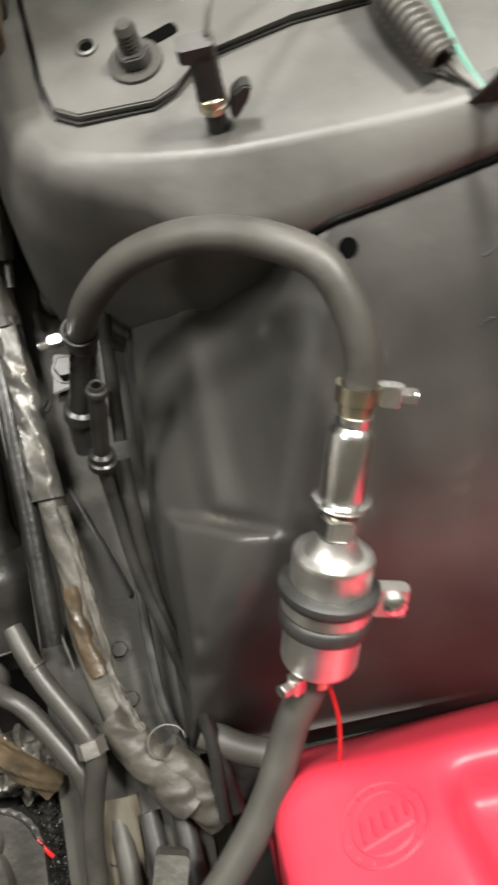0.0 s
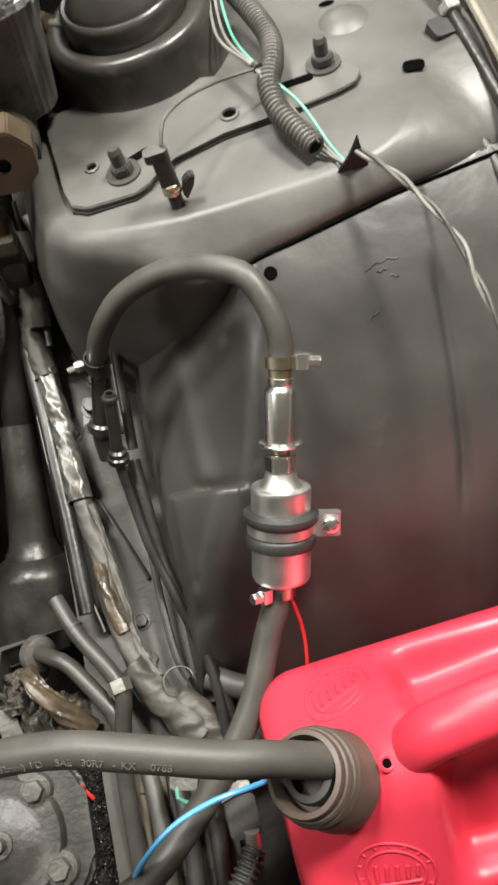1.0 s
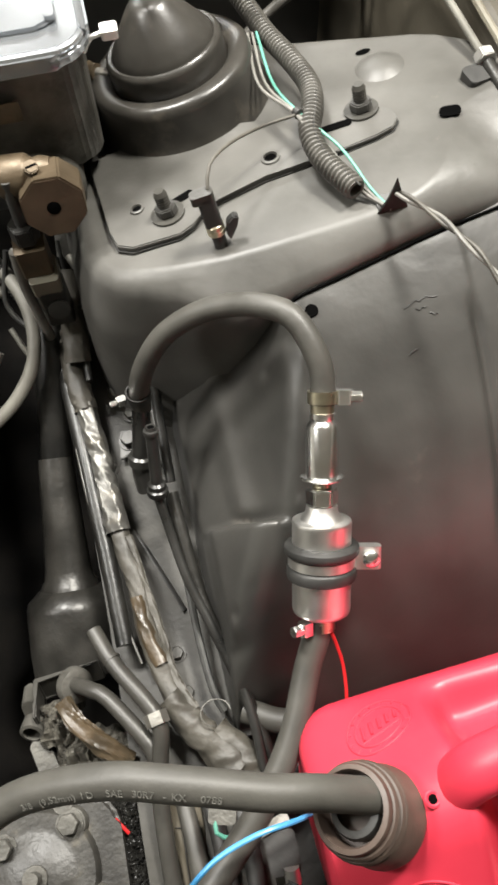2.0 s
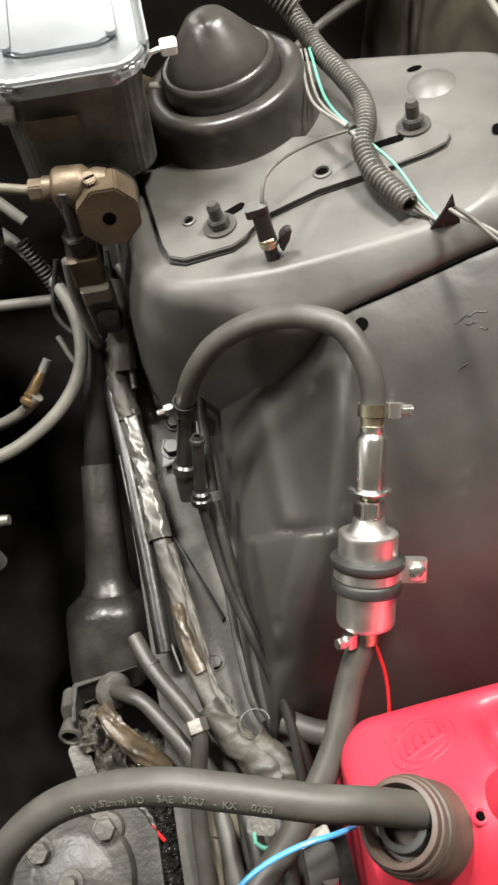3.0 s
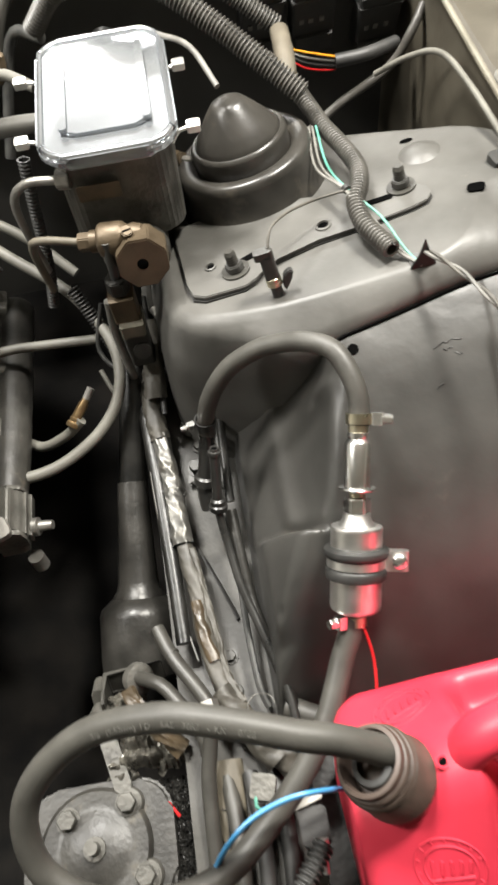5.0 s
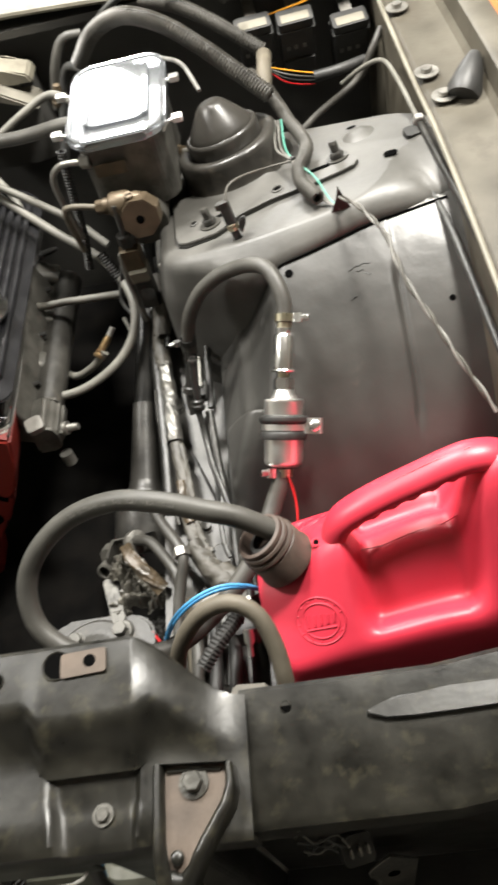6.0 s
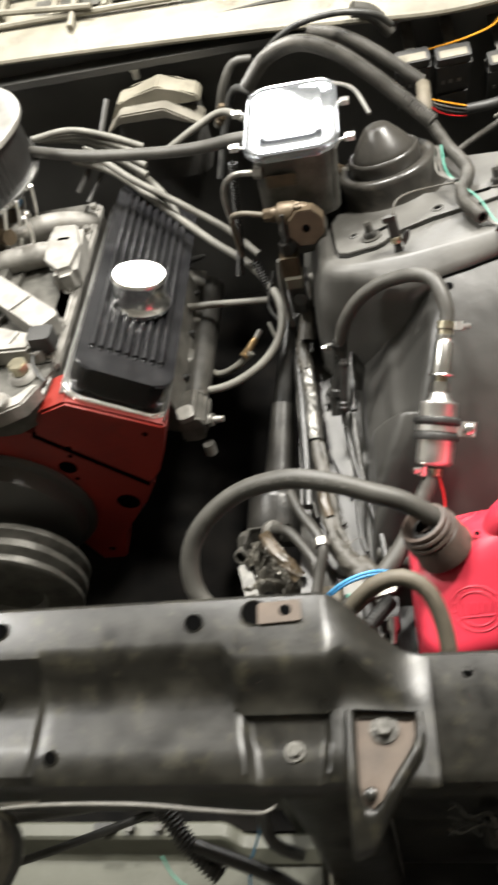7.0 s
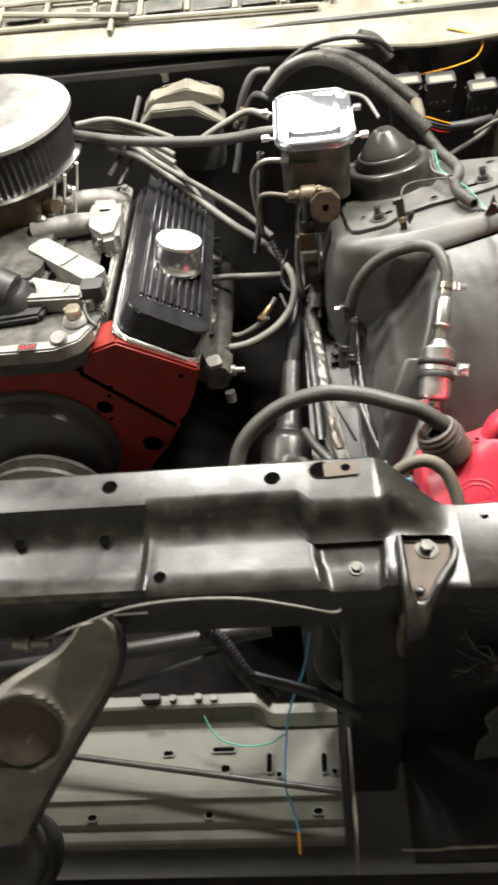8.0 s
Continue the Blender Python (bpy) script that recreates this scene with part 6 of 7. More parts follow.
part("pipe_collar", lathe([(0.0085, 0), (0.0115, 0.002), (0.0115, 0.010), (0.0085, 0.012)], frame_on((0.0145, 0.216, 0.638), (0.022, 0.231, 0.665)), 18), GLOSS_BLACK, ap)
hose_clamp("hose_clamp", (0.0283, 0.2505, 0.700), (0.029, 0.2515, 0.709), 0.0098, (-1, -0.2, 0.25), band=GLOSS_BLACK, scale=0.7)
single("fuel_line", tube([(0.025, 0.179, 0.645), (0.028, 0.156, 0.628), (0.035, 0.107, 0.612), (0.047, 0.064, 0.600), (0.064, -0.003, 0.590), (0.066, -0.069, 0.580)], 0.0044, 12), GLOSS_BLACK, "thin black steel fuel line along the rail", "pipe", "fuel lines")
single("fuel_line", tube([(0.037, 0.185, 0.630), (0.039, 0.143, 0.617), (0.044, 0.086, 0.600), (0.059, 0.023, 0.590), (0.069, -0.028, 0.580), (0.075, -0.066, 0.575)], 0.0062, 12), OILY_BLACK, "grimy rubber covered fuel line along the rail", "pipe", "fuel lines")
single("fuel_line", tube([(0.028, 0.185, 0.620), (0.028, 0.155, 0.605), (0.033, 0.124, 0.590), (0.033, 0.066, 0.580), (0.036, 0.014, 0.575), (0.042, -0.006, 0.570)], 0.0035, 8), BLACK_WIRE, "thin black line along the rail", "pipe", "fuel lines")
sh = thing("steel_tube", "dull steel tube with bright clip over the steering box", "pipe")
part("tube", tube([(-0.059, 0.087, 0.587), (-0.045, 0.053, 0.590), (-0.015, -0.001, 0.593), (-0.020, -0.035, 0.580), (-0.027, -0.070, 0.568), (-0.030, -0.15, 0.55)], 0.0074, 16, hollow=True), RAIL_PAINT, sh)
part("bead", lathe([(0.0068, -0.001), (0.0085, 0.0), (0.0085, 0.002), (0.0068, 0.003)], frame_on((-0.047, 0.058, 0.589), (-0.015, -0.001, 0.593)), 16), RAIL_PAINT, sh)
part("clip", lathe([(0.007, 0), (0.0105, 0), (0.0105, 0.011), (0.007, 0.011)], frame_on((-0.0165, 0.004, 0.593), (-0.0145, -0.008, 0.592)), 6), DULL_STEEL, sh, "bright steel clip")
single("return_tube", tube([(-0.088, 0.050, 0.555), (-0.07, 0.038, 0.57), (-0.057, 0.027, 0.573), (-0.027, -0.019, 0.578), (-0.024, -0.041, 0.572)], 0.0072, 14), RAIL_PAINT, "dull grey steel return tube bending to the box", "pipe")
tan = thing("tan_split_loom", "dusty tan cracked split loom beside the steering box", "wiring loom")
part("sleeve", wrapped([(-0.008, -0.045, 0.548), (-0.009, -0.072, 0.548), (-0.010, -0.10, 0.546), (-0.0115, -0.13, 0.542), (-0.014, -0.19, 0.53)], (0.0145, 0.0115), 0.0085, 15.0, 0.0009, 0.003, 26, 30), RUBBER_TAN, tan, angle=50)
part("long_crack", tube([(-0.013, -0.060, 0.5567), (-0.0125, -0.085, 0.5562), (-0.0145, -0.11, 0.5545), (-0.016, -0.14, 0.549)], 0.0007, 6, wob=0.4), BLACK_RUBBER, tan)
part("cross_crack", tube([(-0.020, -0.088, 0.553), (-0.015, -0.089, 0.5562), (-0.010, -0.0885, 0.5565)], 0.0006, 6), BLACK_RUBBER, tan)
single("grime_patch", grid(lambda u, v: Vector((-0.089 + 0.052 * u, -0.17 + 0.125 * v, 0.512 + 0.005 * noise.noise(Vector((u * 9, v * 20, 2))) + 0.004 * noise.noise(Vector((u * 26, v * 60, 5))) - 0.05 * max(0.0, abs(u - 0.5) - 0.38))), 60, 130), UNDER_BLACK, "black oily grime caked on the crossmember", "grime", kind="stuff")
single("red_scrap", tube([(-0.075, -0.069, 0.521), (-0.070, -0.076, 0.522), (-0.065, -0.083, 0.520)], 0.0018, 8), RED_WIRE, "small red wire scrap lying in the grime", "wire")


def build_coupling():
    c = thing("steering_coupling", "oily steering coupling with torn silver wrap", "coupling")
    part("clamp_yoke", slab([(-0.030, -0.042), (-0.0265, -0.042), (-0.0265, -0.004), (0.034, 0.002), (0.034, 0.005), (-0.030, 0.0)], -0.018, 0.012, Matrix.Translation((-0.100, 0.062, 0.528)) @ Matrix.Rotation(radians(-25), 4, "X"), 0.0015), RAIL_PAINT, c)
    part("clamp_ear", slab(round_rect(0.014, 0.034, 0.006), -0.012, 0.012, Matrix.Translation((-0.134, 0.044, 0.530)) @ Matrix.Rotation(radians(50), 4, "X"), 0.003), CAST, c)
    part("clamp_bolt", lathe([(0.0095, 0), (0.0115, 0.001), (0.0115, 0.022), (0.0085, 0.023), (0.008, 0.006), (0, 0.006)], frame_on((-0.131, 0.036, 0.526), (-0.137, 0.016, 0.540)), 20), CAST, c)
    part("tube_flange", lathe([(0.0, 0.012), (0.008, 0.012), (0.016, 0.009), (0.017, 0.004), (0.017, 0.0)], frame_on((-0.092, 0.052, 0.546), (-0.080, 0.044, 0.560)), 22), CAST, c)
    # crumpled pieces of wrap, each with its own folds
    for sx, sy, sz, cx, cy, cz, sd in ((0.040, 0.040, 0.022, -0.108, 0.022, 0.548, 1.0), (0.045, 0.045, 0.02, -0.098, -0.012, 0.538, 4.0), (0.036, 0.05, 0.018, -0.066, -0.014, 0.535, 8.0), (0.03, 0.03, 0.016, -0.118, -0.03, 0.528, 13.0)):
        rag = grid(lambda u, v: Vector((cx + sx * (u - 0.5) * (1 + 0.3 * noise.noise(Vector((v * 3, sd, 0)))), cy + sy * (v - 0.5) * (1 + 0.3 * noise.noise(Vector((u * 3, sd, 3)))), cz - sz * 4 * ((u - 0.5) ** 2 + (v - 0.5) ** 2) * 0.6 + sz * 1.1 * abs(noise.noise(Vector((u * 3 + sd, v * 2.6, 0)))) - 0.35 * sz * abs(noise.noise(Vector((u * 8, v * 7 + sd, 1)))))), 20, 20)
        part("torn_wrap", rag, TORN_WRAP, c, "torn shiny oily wrap", angle=12)
    part("stained_strip", wrapped([(-0.098, 0.034, 0.566), (-0.088, 0.014, 0.572), (-0.070, -0.008, 0.566), (-0.050, -0.028, 0.553)], (0.007, 0.009), 0.006, 2.0, 0.002, 0.002, 20, 40), AMBER_STAIN, c, "amber stained torn strip", angle=20)
    part("lever", slab(round_rect(0.018, 0.07, 0.006), 0.505, 0.53, Matrix.Translation((-0.125, -0.02, 0)) @ Matrix.Rotation(radians(15), 4, "Z"), 0.004), CAST, c)
    return c


build_coupling()
el = thing("taped_elbow", "dark taped hose elbow beside the rail", "hose")
part("elbow", wrapped([(0.028, -0.022, 0.568), (0.046, -0.045, 0.566), (0.066, -0.068, 0.56)], (0.016, 0.017), 0.016, 6.0, 0.0015, 0.0016, 30, 70), DIRTY_TAPE, el, angle=60)
part("wire_ring", tube([(0.035 + 0.013 * math.cos(a * 0.5), -0.008 + 0.011 * math.sin(a * 0.5), 0.592) for a in range(10)], 0.0006, 6), CAST, el)
single("short_stub_hose", tube([(0.06, -0.01, 0.575), (0.085, -0.025, 0.58), (0.105, -0.032, 0.585)], 0.011, 14), RUBBER, "short grey hose end beside the fuel can", "hose")

# ---------------------------------------------------------------- wires by the can
for k in range(2):
    single("blue_wire", tube([(-0.03, -0.155 + 0.004 * k, 0.63), (-0.008, -0.13, 0.666 + 0.007 * k), (0.018, -0.113, 0.678 + 0.007 * k), (0.05, -0.104, 0.682 + 0.008 * k), (0.078, -0.102, 0.674 + 0.006 * k), (0.10, -0.10, 0.65)], 0.0019, 8), BLUE_WIRE, "bright blue wire arching to the fuel can", "wire", "blue wires")
single("pump_lead", tube([(0.136, 0.030, 0.692), (0.139, 0.015, 0.688), (0.142, -0.005, 0.675), (0.139, -0.031, 0.66), (0.132, -0.05, 0.64)], 0.0014, 8), RED_WIRE, "thin red wire leaving the pump", "wire")
con = thing("wiring_plug", "black plastic wiring plug with pale bracket", "connector")
part("plug_body", slab(round_rect(0.024, 0.03, 0.004), 0.60, 0.635, Matrix.Translation((0.065, -0.122, 0)), 0.003), BLACK_RUBBER, con)
part("plug_bracket", slab(round_rect(0.035, 0.008, 0.002), 0.634, 0.64, Matrix.Translation((0.058, -0.103, 0)) @ Matrix.Rotation(radians(15), 4, "Z"), 0.001), DULL_STEEL, con)
part("plug_tip", lathe([(0, 0), (0.006, 0), (0.006, 0.014), (0.003, 0.018), (0.003, 0.03), (0, 0.03)], frame_on((0.069, -0.132, 0.635), (0.068, -0.155, 0.62)), 14), STEEL, con)
con2 = thing("wiring_plug", "small grey wiring plug with green wire", "connector")
part("plug_body", slab(round_rect(0.022, 0.022, 0.003), 0.60, 0.618, Matrix.Translation((0.026, -0.083, 0)) @ Matrix.Rotation(radians(-15), 4, "Z"), 0.002), CAST, con2)
part("green_lead", tube([(0.02, -0.086, 0.615), (0.018, -0.098, 0.618), (0.028, -0.104, 0.612), (0.034, -0.098, 0.60)], 0.0018, 8), GREEN_WIRE, con2)
single("tan_hose_arch", tube([(0.005, -0.215, 0.66), (0.012, -0.212, 0.72), (0.028, -0.196, 0.768), (0.055, -0.183, 0.800), (0.084, -0.181, 0.811), (0.106, -0.192, 0.802), (0.117, -0.215, 0.782), (0.120, -0.24, 0.76), (0.118, -0.262, 0.72)], 0.0080, 16), RUBBER_TAN, "dusty tan rubber hose arched over the radiator support", "hose")
conduit("corrugated_conduit", [(0.03, -0.19, 0.69), (0.05, -0.165, 0.695), (0.07, -0.14, 0.69)], 0.009, BLACK_RUBBER, "short black corrugated conduit below the fuel can")
for x in (-0.01, 0.012, 0.035):
    single("lower_cable", tube([(x, -0.06, 0.55), (x + 0.005, -0.12, 0.56), (x, -0.2, 0.56), (x - 0.01, -0.26, 0.57)], 0.008, 10), BLACK_RUBBER if x > 0 else RUBBER, "dark cable on the chassis rail", "cable", "lower cables")
# Sheet added over the floor so the gap below the engine stays dark.
single("sump_dark_sheet", slab([(-0.95, -0.30), (-0.052, -0.30), (-0.052, 0.85), (-0.95, 0.85)], 0.30, 0.34, None, 0.01), VOID, "near black sheet standing in for the dark below the engine", "crossmember", kind="structure")


# ---------------------------------------------------------------- loose wires below the brake valve
for pts, r, mat in (
        ([(-0.07, 0.44, 0.70), (-0.085, 0.41, 0.655), (-0.06, 0.385, 0.64), (-0.03, 0.40, 0.65), (-0.035, 0.43, 0.66), (-0.06, 0.44, 0.65)], 0.0028, BLACK_WIRE),
        ([(-0.02, 0.44, 0.70), (-0.022, 0.41, 0.66), (-0.028, 0.38, 0.645), (-0.01, 0.36, 0.64), (0.012, 0.37, 0.66)], 0.0022, BLACK_WIRE),
        ([(-0.09, 0.40, 0.63), (-0.075, 0.37, 0.615), (-0.05, 0.36, 0.61), (-0.028, 0.375, 0.63)], 0.003, RUBBER_GREY),
        ([(0.0, 0.40, 0.66), (-0.005, 0.375, 0.648), (-0.018, 0.35, 0.635), (-0.02, 0.32, 0.63)], 0.0035, BLACK_WIRE),
        ([(0.042, 0.34, 0.68), (0.043, 0.30, 0.66), (0.040, 0.26, 0.64), (0.038, 0.20, 0.62)], 0.005, GLOSS_BLACK)):
    single("loose_wire", tube(pts, r, 10), mat, "loose dark wire among the brake lines", "wire", "loose wires")
single("rail_bracket", slab([(-0.012, -0.02), (0.018, -0.012), (0.02, 0.006), (-0.008, 0.012)], 0.0, 0.004, Matrix.Translation((0.004, 0.272, 0.578)), 0.001), RAIL_PAINT, "small dusty bracket on the chassis rail", "bracket")
single("rail_bolt", bolt_head(Matrix.Translation((0.004, 0.27, 0.582)), 0.0085, 0.008, 0.011), RAIL_PAINT, "dusty bolt on the chassis rail", "bolt")
single("grommet", lathe([(0, 0.006), (0.010, 0.006), (0.013, 0.002), (0.014, -0.004)], Matrix.Translation((0.005, 0.325, 0.592)), 20), RAIL_PAINT, "round dusty plug on the chassis rail", "plug")

conduit("corrugated_conduit", [(0.014, 0.428, 0.735), (0.011, 0.411, 0.710), (0.003, 0.390, 0.690), (-0.007, 0.376, 0.670)], 0.0075, CONDUIT, "dusty corrugated conduit below the brake valve")
conduit("corrugated_conduit", [(0.026, 0.420, 0.720), (0.023, 0.399, 0.700), (0.013, 0.378, 0.680), (0.003, 0.360, 0.660)], 0.007, BLACK_RUBBER, "black corrugated conduit below the brake valve")
single("taped_branch", wrapped([(-0.015, 0.412, 0.690), (-0.020, 0.389, 0.670), (-0.024, 0.366, 0.650), (-0.027, 0.341, 0.635)], (0.010, 0.012), 0.010, 4.0, 0.0016, 0.003, 18, 50), DIRTY_TAPE, "dirty taped wiring branch below the brake valve", "wiring loom")


# ---------------------------------------------------------------- details of the radiator support
rs = bpy.data.objects["radiator_support"]
for x, y, z, r in ((-0.267, -0.251, 0.8825, 0.0075), (-0.091, -0.252, 0.8825, 0.0075), (-0.040, -0.2455, 0.8825, 0.0105), (-0.366, -0.300, 0.8548, 0.006), (-0.273, -0.300, 0.8548, 0.006), (-0.208, -0.352, 0.8582, 0.0055), (-0.304, -0.362, 0.8525, 0.004), (0.128, -0.286, 0.8408, 0.004), (-0.45, -0.25, 0.8825, 0.0095), (-0.60, -0.25, 0.8825, 0.0095)):
    hm = Matrix.Translation((x, y, z))
    part("hole_rim", lathe([(r, 0.0003), (r * 1.06, 0.0008), (r * 1.16, 0.0)], hm, 22), SUPPORT_PAINT, rs)
    part("bolt_hole", lathe([(0, 0.0003), (r * 1.02, 0.0003)], hm, 22), HOLE, rs)
part("rusty_tab", slab(round_rect(0.036, 0.019, 0.002), 0.8825, 0.8845, Matrix.Translation((-0.018, -0.2465, 0)) @ Matrix.Rotation(radians(3), 4, "Z"), 0.0006), RUST, rs, "bare rusty tab")
part("bolt_hole", lathe([(0, 0.0), (0.005, 0.0)], Matrix.Translation((-0.013, -0.2455, 0.8847)), 20), HOLE, rs)
part("pocket_bolt", bolt_head(Matrix.Translation((-0.010, -0.348, 0.8482)), 0.0055, 0.003, 0.008), CAST, rs)
part("side_shelf", slab([(0.190, -0.2955), (0.1865, -0.298), (0.1885, -0.301), (0.202, -0.3035), (0.221, -0.3045), (0.25, -0.3045), (0.28, -0.304), (0.36, -0.305), (0.36, -0.286), (0.25, -0.287), (0.21, -0.289)], 0.834, 0.8443, Matrix.Identity(4), 0.0032, segs=4), SUPPORT_PAINT, rs, angle=70)
part("drop_face", slab([(-1.1, -0.3738), (-0.03, -0.3738), (-0.03, -0.371), (-1.1, -0.371)], 0.785, 0.818), UNDER_BLACK, rs)


def build_corner_bracket():
    b = thing("corner_bracket", "worn black triangular stamped bracket with bolt", "bracket")

    def fold(x, s, h):
        """A point of the bracket: s runs forward from the bar, dipping past its edge; h stands off it."""
        return Vector((x, -0.322 - s, 0.8605 + h - 0.5 * max(0.0, s - 0.060)))

    def dense(loop):
        return [(a[0] + (c[0] - a[0]) * k / 5, a[1] + (c[1] - a[1]) * k / 5) for a, c in zip(loop, loop[1:] + loop[:1]) for k in range(5)]
    outer = dense([(0.031, 0.0), (0.089, 0.004), (0.0905, 0.020), (0.0875, 0.032), (0.071, 0.055), (0.060, 0.072), (0.0515, 0.088), (0.046, 0.094), (0.032, 0.0985), (0.0310, 0.05)])
    inner = dense([(0.039, 0.0005), (0.083, 0.0035), (0.083, 0.017), (0.079, 0.027), (0.063, 0.050), (0.055, 0.064), (0.049, 0.0685), (0.042, 0.066), (0.0395, 0.05), (0.039, 0.018)])
    bm = bmesh.new()
    n = len(outer)
    rows = []
    for k, h in ((0.0, -0.016), (0.0, 0.0015), (0.12, 0.0042), (0.35, 0.0055), (0.65, 0.0052), (0.9, 0.002), (1.0, -0.0025)):
        rows.append([bm.verts.new(fold(a[0] + (c[0] - a[0]) * k, a[1] + (c[1] - a[1]) * k, h)) for a, c in zip(outer, inner)])
    for A, B in zip(rows, rows[1:]):
        for j in range(n):
            bm.faces.new((A[j], A[(j + 1) % n], B[(j + 1) % n], B[j]))
    part("rim", bm, SUPPORT_PAINT, b, angle=70)
    bm = bmesh.new()
    rings = [[bm.verts.new(fold(0.057 + (x - 0.057) * k, 0.022 + (s - 0.022) * k, -0.002)) for x, s in inner] for k in (1.0, 0.75, 0.5, 0.25)]
    for A, B in zip(rings, rings[1:]):
        for j in range(n):
            bm.faces.new((A[j], A[(j + 1) % n], B[(j + 1) % n], B[j]))
    bm.faces.new(rings[-1])
    part("plate", bm, RUST, b, "dull brown recessed plate")
    part("top_bead", tube([fold(0.041, 0.005, -0.001), fold(0.060, 0.0055, -0.001), fold(0.080, 0.007, -0.001)], 0.0013, 8), SUPPORT_PAINT, b)
    part("bolt", bolt_head(Matrix.Translation(fold(0.060, 0.014, -0.002)), 0.0075, 0.007, 0.011), CAST, b)
    part("rivet", lathe([(0.005, 0), (0.0045, 0.0012), (0.003, 0.002), (0, 0.0022)], frame_on(fold(0.047, 0.060, -0.002), fold(0.047, 0.060, 0.05)), 14), SUPPORT_PAINT, b)
    part("strap", tube([(0.034, -0.395, 0.835), (0.031, -0.388, 0.79), (0.031, -0.386, 0.755), (0.034, -0.384, 0.73)], 0.005, 8, flat=0.3), AMBER_STAIN, b, "dull ochre strap")
    return b


build_corner_bracket()


def build_latch_brace():
    b = thing("hood_latch_brace", "worn grey stamped hood latch brace with round disc", "brace")
    left = spline([(-0.292, -0.390, 0.838), (-0.322, -0.402, 0.808), (-0.382, -0.43, 0.791), (-0.455, -0.465, 0.745), (-0.465, -0.505, 0.66), (-0.44, -0.525, 0.60)], 0.006)
    right = spline([(-0.262, -0.387, 0.846), (-0.253, -0.392, 0.826), (-0.264, -0.41, 0.772), (-0.319, -0.47, 0.714), (-0.365, -0.50, 0.648), (-0.395, -0.52, 0.60)], 0.006)
    hub = Vector((-0.366, -0.455, 0.744))
    out = Vector((0.25, -0.68, 0.69)).normalized()

    def sheet(u, v):
        p = left[round(v * (len(left) - 1))].lerp(right[round(v * (len(right) - 1))], u)
        d = (p - hub - out * (p - hub).dot(out)).length
        h = 0.010 * smoothstep(0.0, 0.10, u) * smoothstep(1.0, 0.86, u)
        h += 0.006 * math.exp(-((d - 0.045) / 0.005) ** 2) - 0.010 * smoothstep(0.043, 0.037, d)
        h += 0.009 * math.exp(-((u - 0.62 - 0.15 * (v - 0.5)) / 0.10) ** 2) * math.exp(-((v - 0.52) / 0.07) ** 2)
        return p + out * h
    hub = min((left[round(v / 40 * (len(left) - 1))].lerp(right[round(v / 40 * (len(right) - 1))], u / 40) for u in range(41) for v in range(41)), key=lambda p: (p - hub).length)
    bm = grid(sheet, 56, 60)
    thicken(bm, 0.003)
    part("plate", bm, BRACE_PAINT, b, angle=60)
    part("edge_flange", tube([p - out * 0.004 for p in right[::3]], 0.0055, 10, 0.008), SUPPORT_PAINT, b, "black worn edge flange")
    part("disc", lathe([(0, 0.0012), (0.030, 0.001), (0.036, 0.0)], frame_on(hub + out * 0.0055, hub + out * 0.05), 36), RUST, b, "rusty round disc")
    return b


build_latch_brace()
single("hood_release_cable", tube([(-0.43, -0.37, 0.79), (-0.36, -0.385, 0.795)] + [(-0.296, -0.392, 0.836), (-0.237, -0.392, 0.867), (-0.180, -0.392, 0.878), (-0.121, -0.392, 0.875), (-0.074, -0.392, 0.858), (-0.036, -0.388, 0.834), (-0.028, -0.380, 0.828)], 0.0015, 8), GREY_WIRE, "grey hood release cable under the tie bar", "cable")
cf = thing("cable_fitting", "small pale cable adjuster", "fitting")
part("adjuster", lathe([(0, 0), (0.006, 0), (0.006, 0.012), (0.009, 0.013), (0.009, 0.018), (0.005, 0.02), (0.005, 0.04), (0, 0.04)], frame_on((-0.372, -0.387, 0.799), (-0.335, -0.389, 0.799)), 14), DULL_STEEL, cf)
single("wire_clip", tube([(-0.275, -0.378, 0.828), (-0.268, -0.381, 0.836), (-0.25, -0.380, 0.836), (-0.222, -0.379, 0.836)], 0.0015, 6), STEEL, "thin bent steel wire clip on the tie bar", "clip")
for pts, r, mat, lab in (
        ([(-0.45, -0.36, 0.68), (-0.29, -0.347, 0.69), (-0.11, -0.322, 0.69)], 0.011, RAIL_PAINT, "dull grey cross tube behind the tie bar"),
        ([(-0.40, -0.41, 0.66), (-0.293, -0.389, 0.68), (-0.163, -0.349, 0.69)], 0.004, BLACK_WIRE, "thin black rod behind the tie bar"),
        ([(-0.45, -0.388, 0.502), (-0.393, -0.396, 0.50), (-0.21, -0.424, 0.50), (-0.039, -0.45, 0.50)], 0.0042, RAIL_PAINT, "thin dark rod across the lower panel"),
        ([(-0.13, -0.379, 0.68), (-0.06, -0.402, 0.68), (-0.012, -0.426, 0.675)], 0.007, UNDER_BLACK, "black rubber hose beside the upright"),
        ([(-0.05, -0.36, 0.77), (-0.055, -0.375, 0.72), (-0.05, -0.38, 0.68), (-0.035, -0.38, 0.65)], 0.006, BLACK_WIRE, "black taped wire beside the upright")):
    single("cross_rod", tube(pts, r, 12), mat, lab, "rod", "front rods")
conduit("corrugated_conduit", [(-0.188, -0.330, 0.715), (-0.165, -0.345, 0.70), (-0.14, -0.375, 0.68), (-0.11, -0.40, 0.66)], 0.010, BLACK_RUBBER, "black corrugated conduit inside the radiator opening")
single("mount_block", slab(round_rect(0.045, 0.025, 0.004), 0.73, 0.757, Matrix.Translation((-0.085, -0.315, 0)) @ Matrix.Rotation(radians(8), 4, "Z"), 0.003), RAIL_PAINT, "dull grey mounting block behind the tie bar", "bracket")
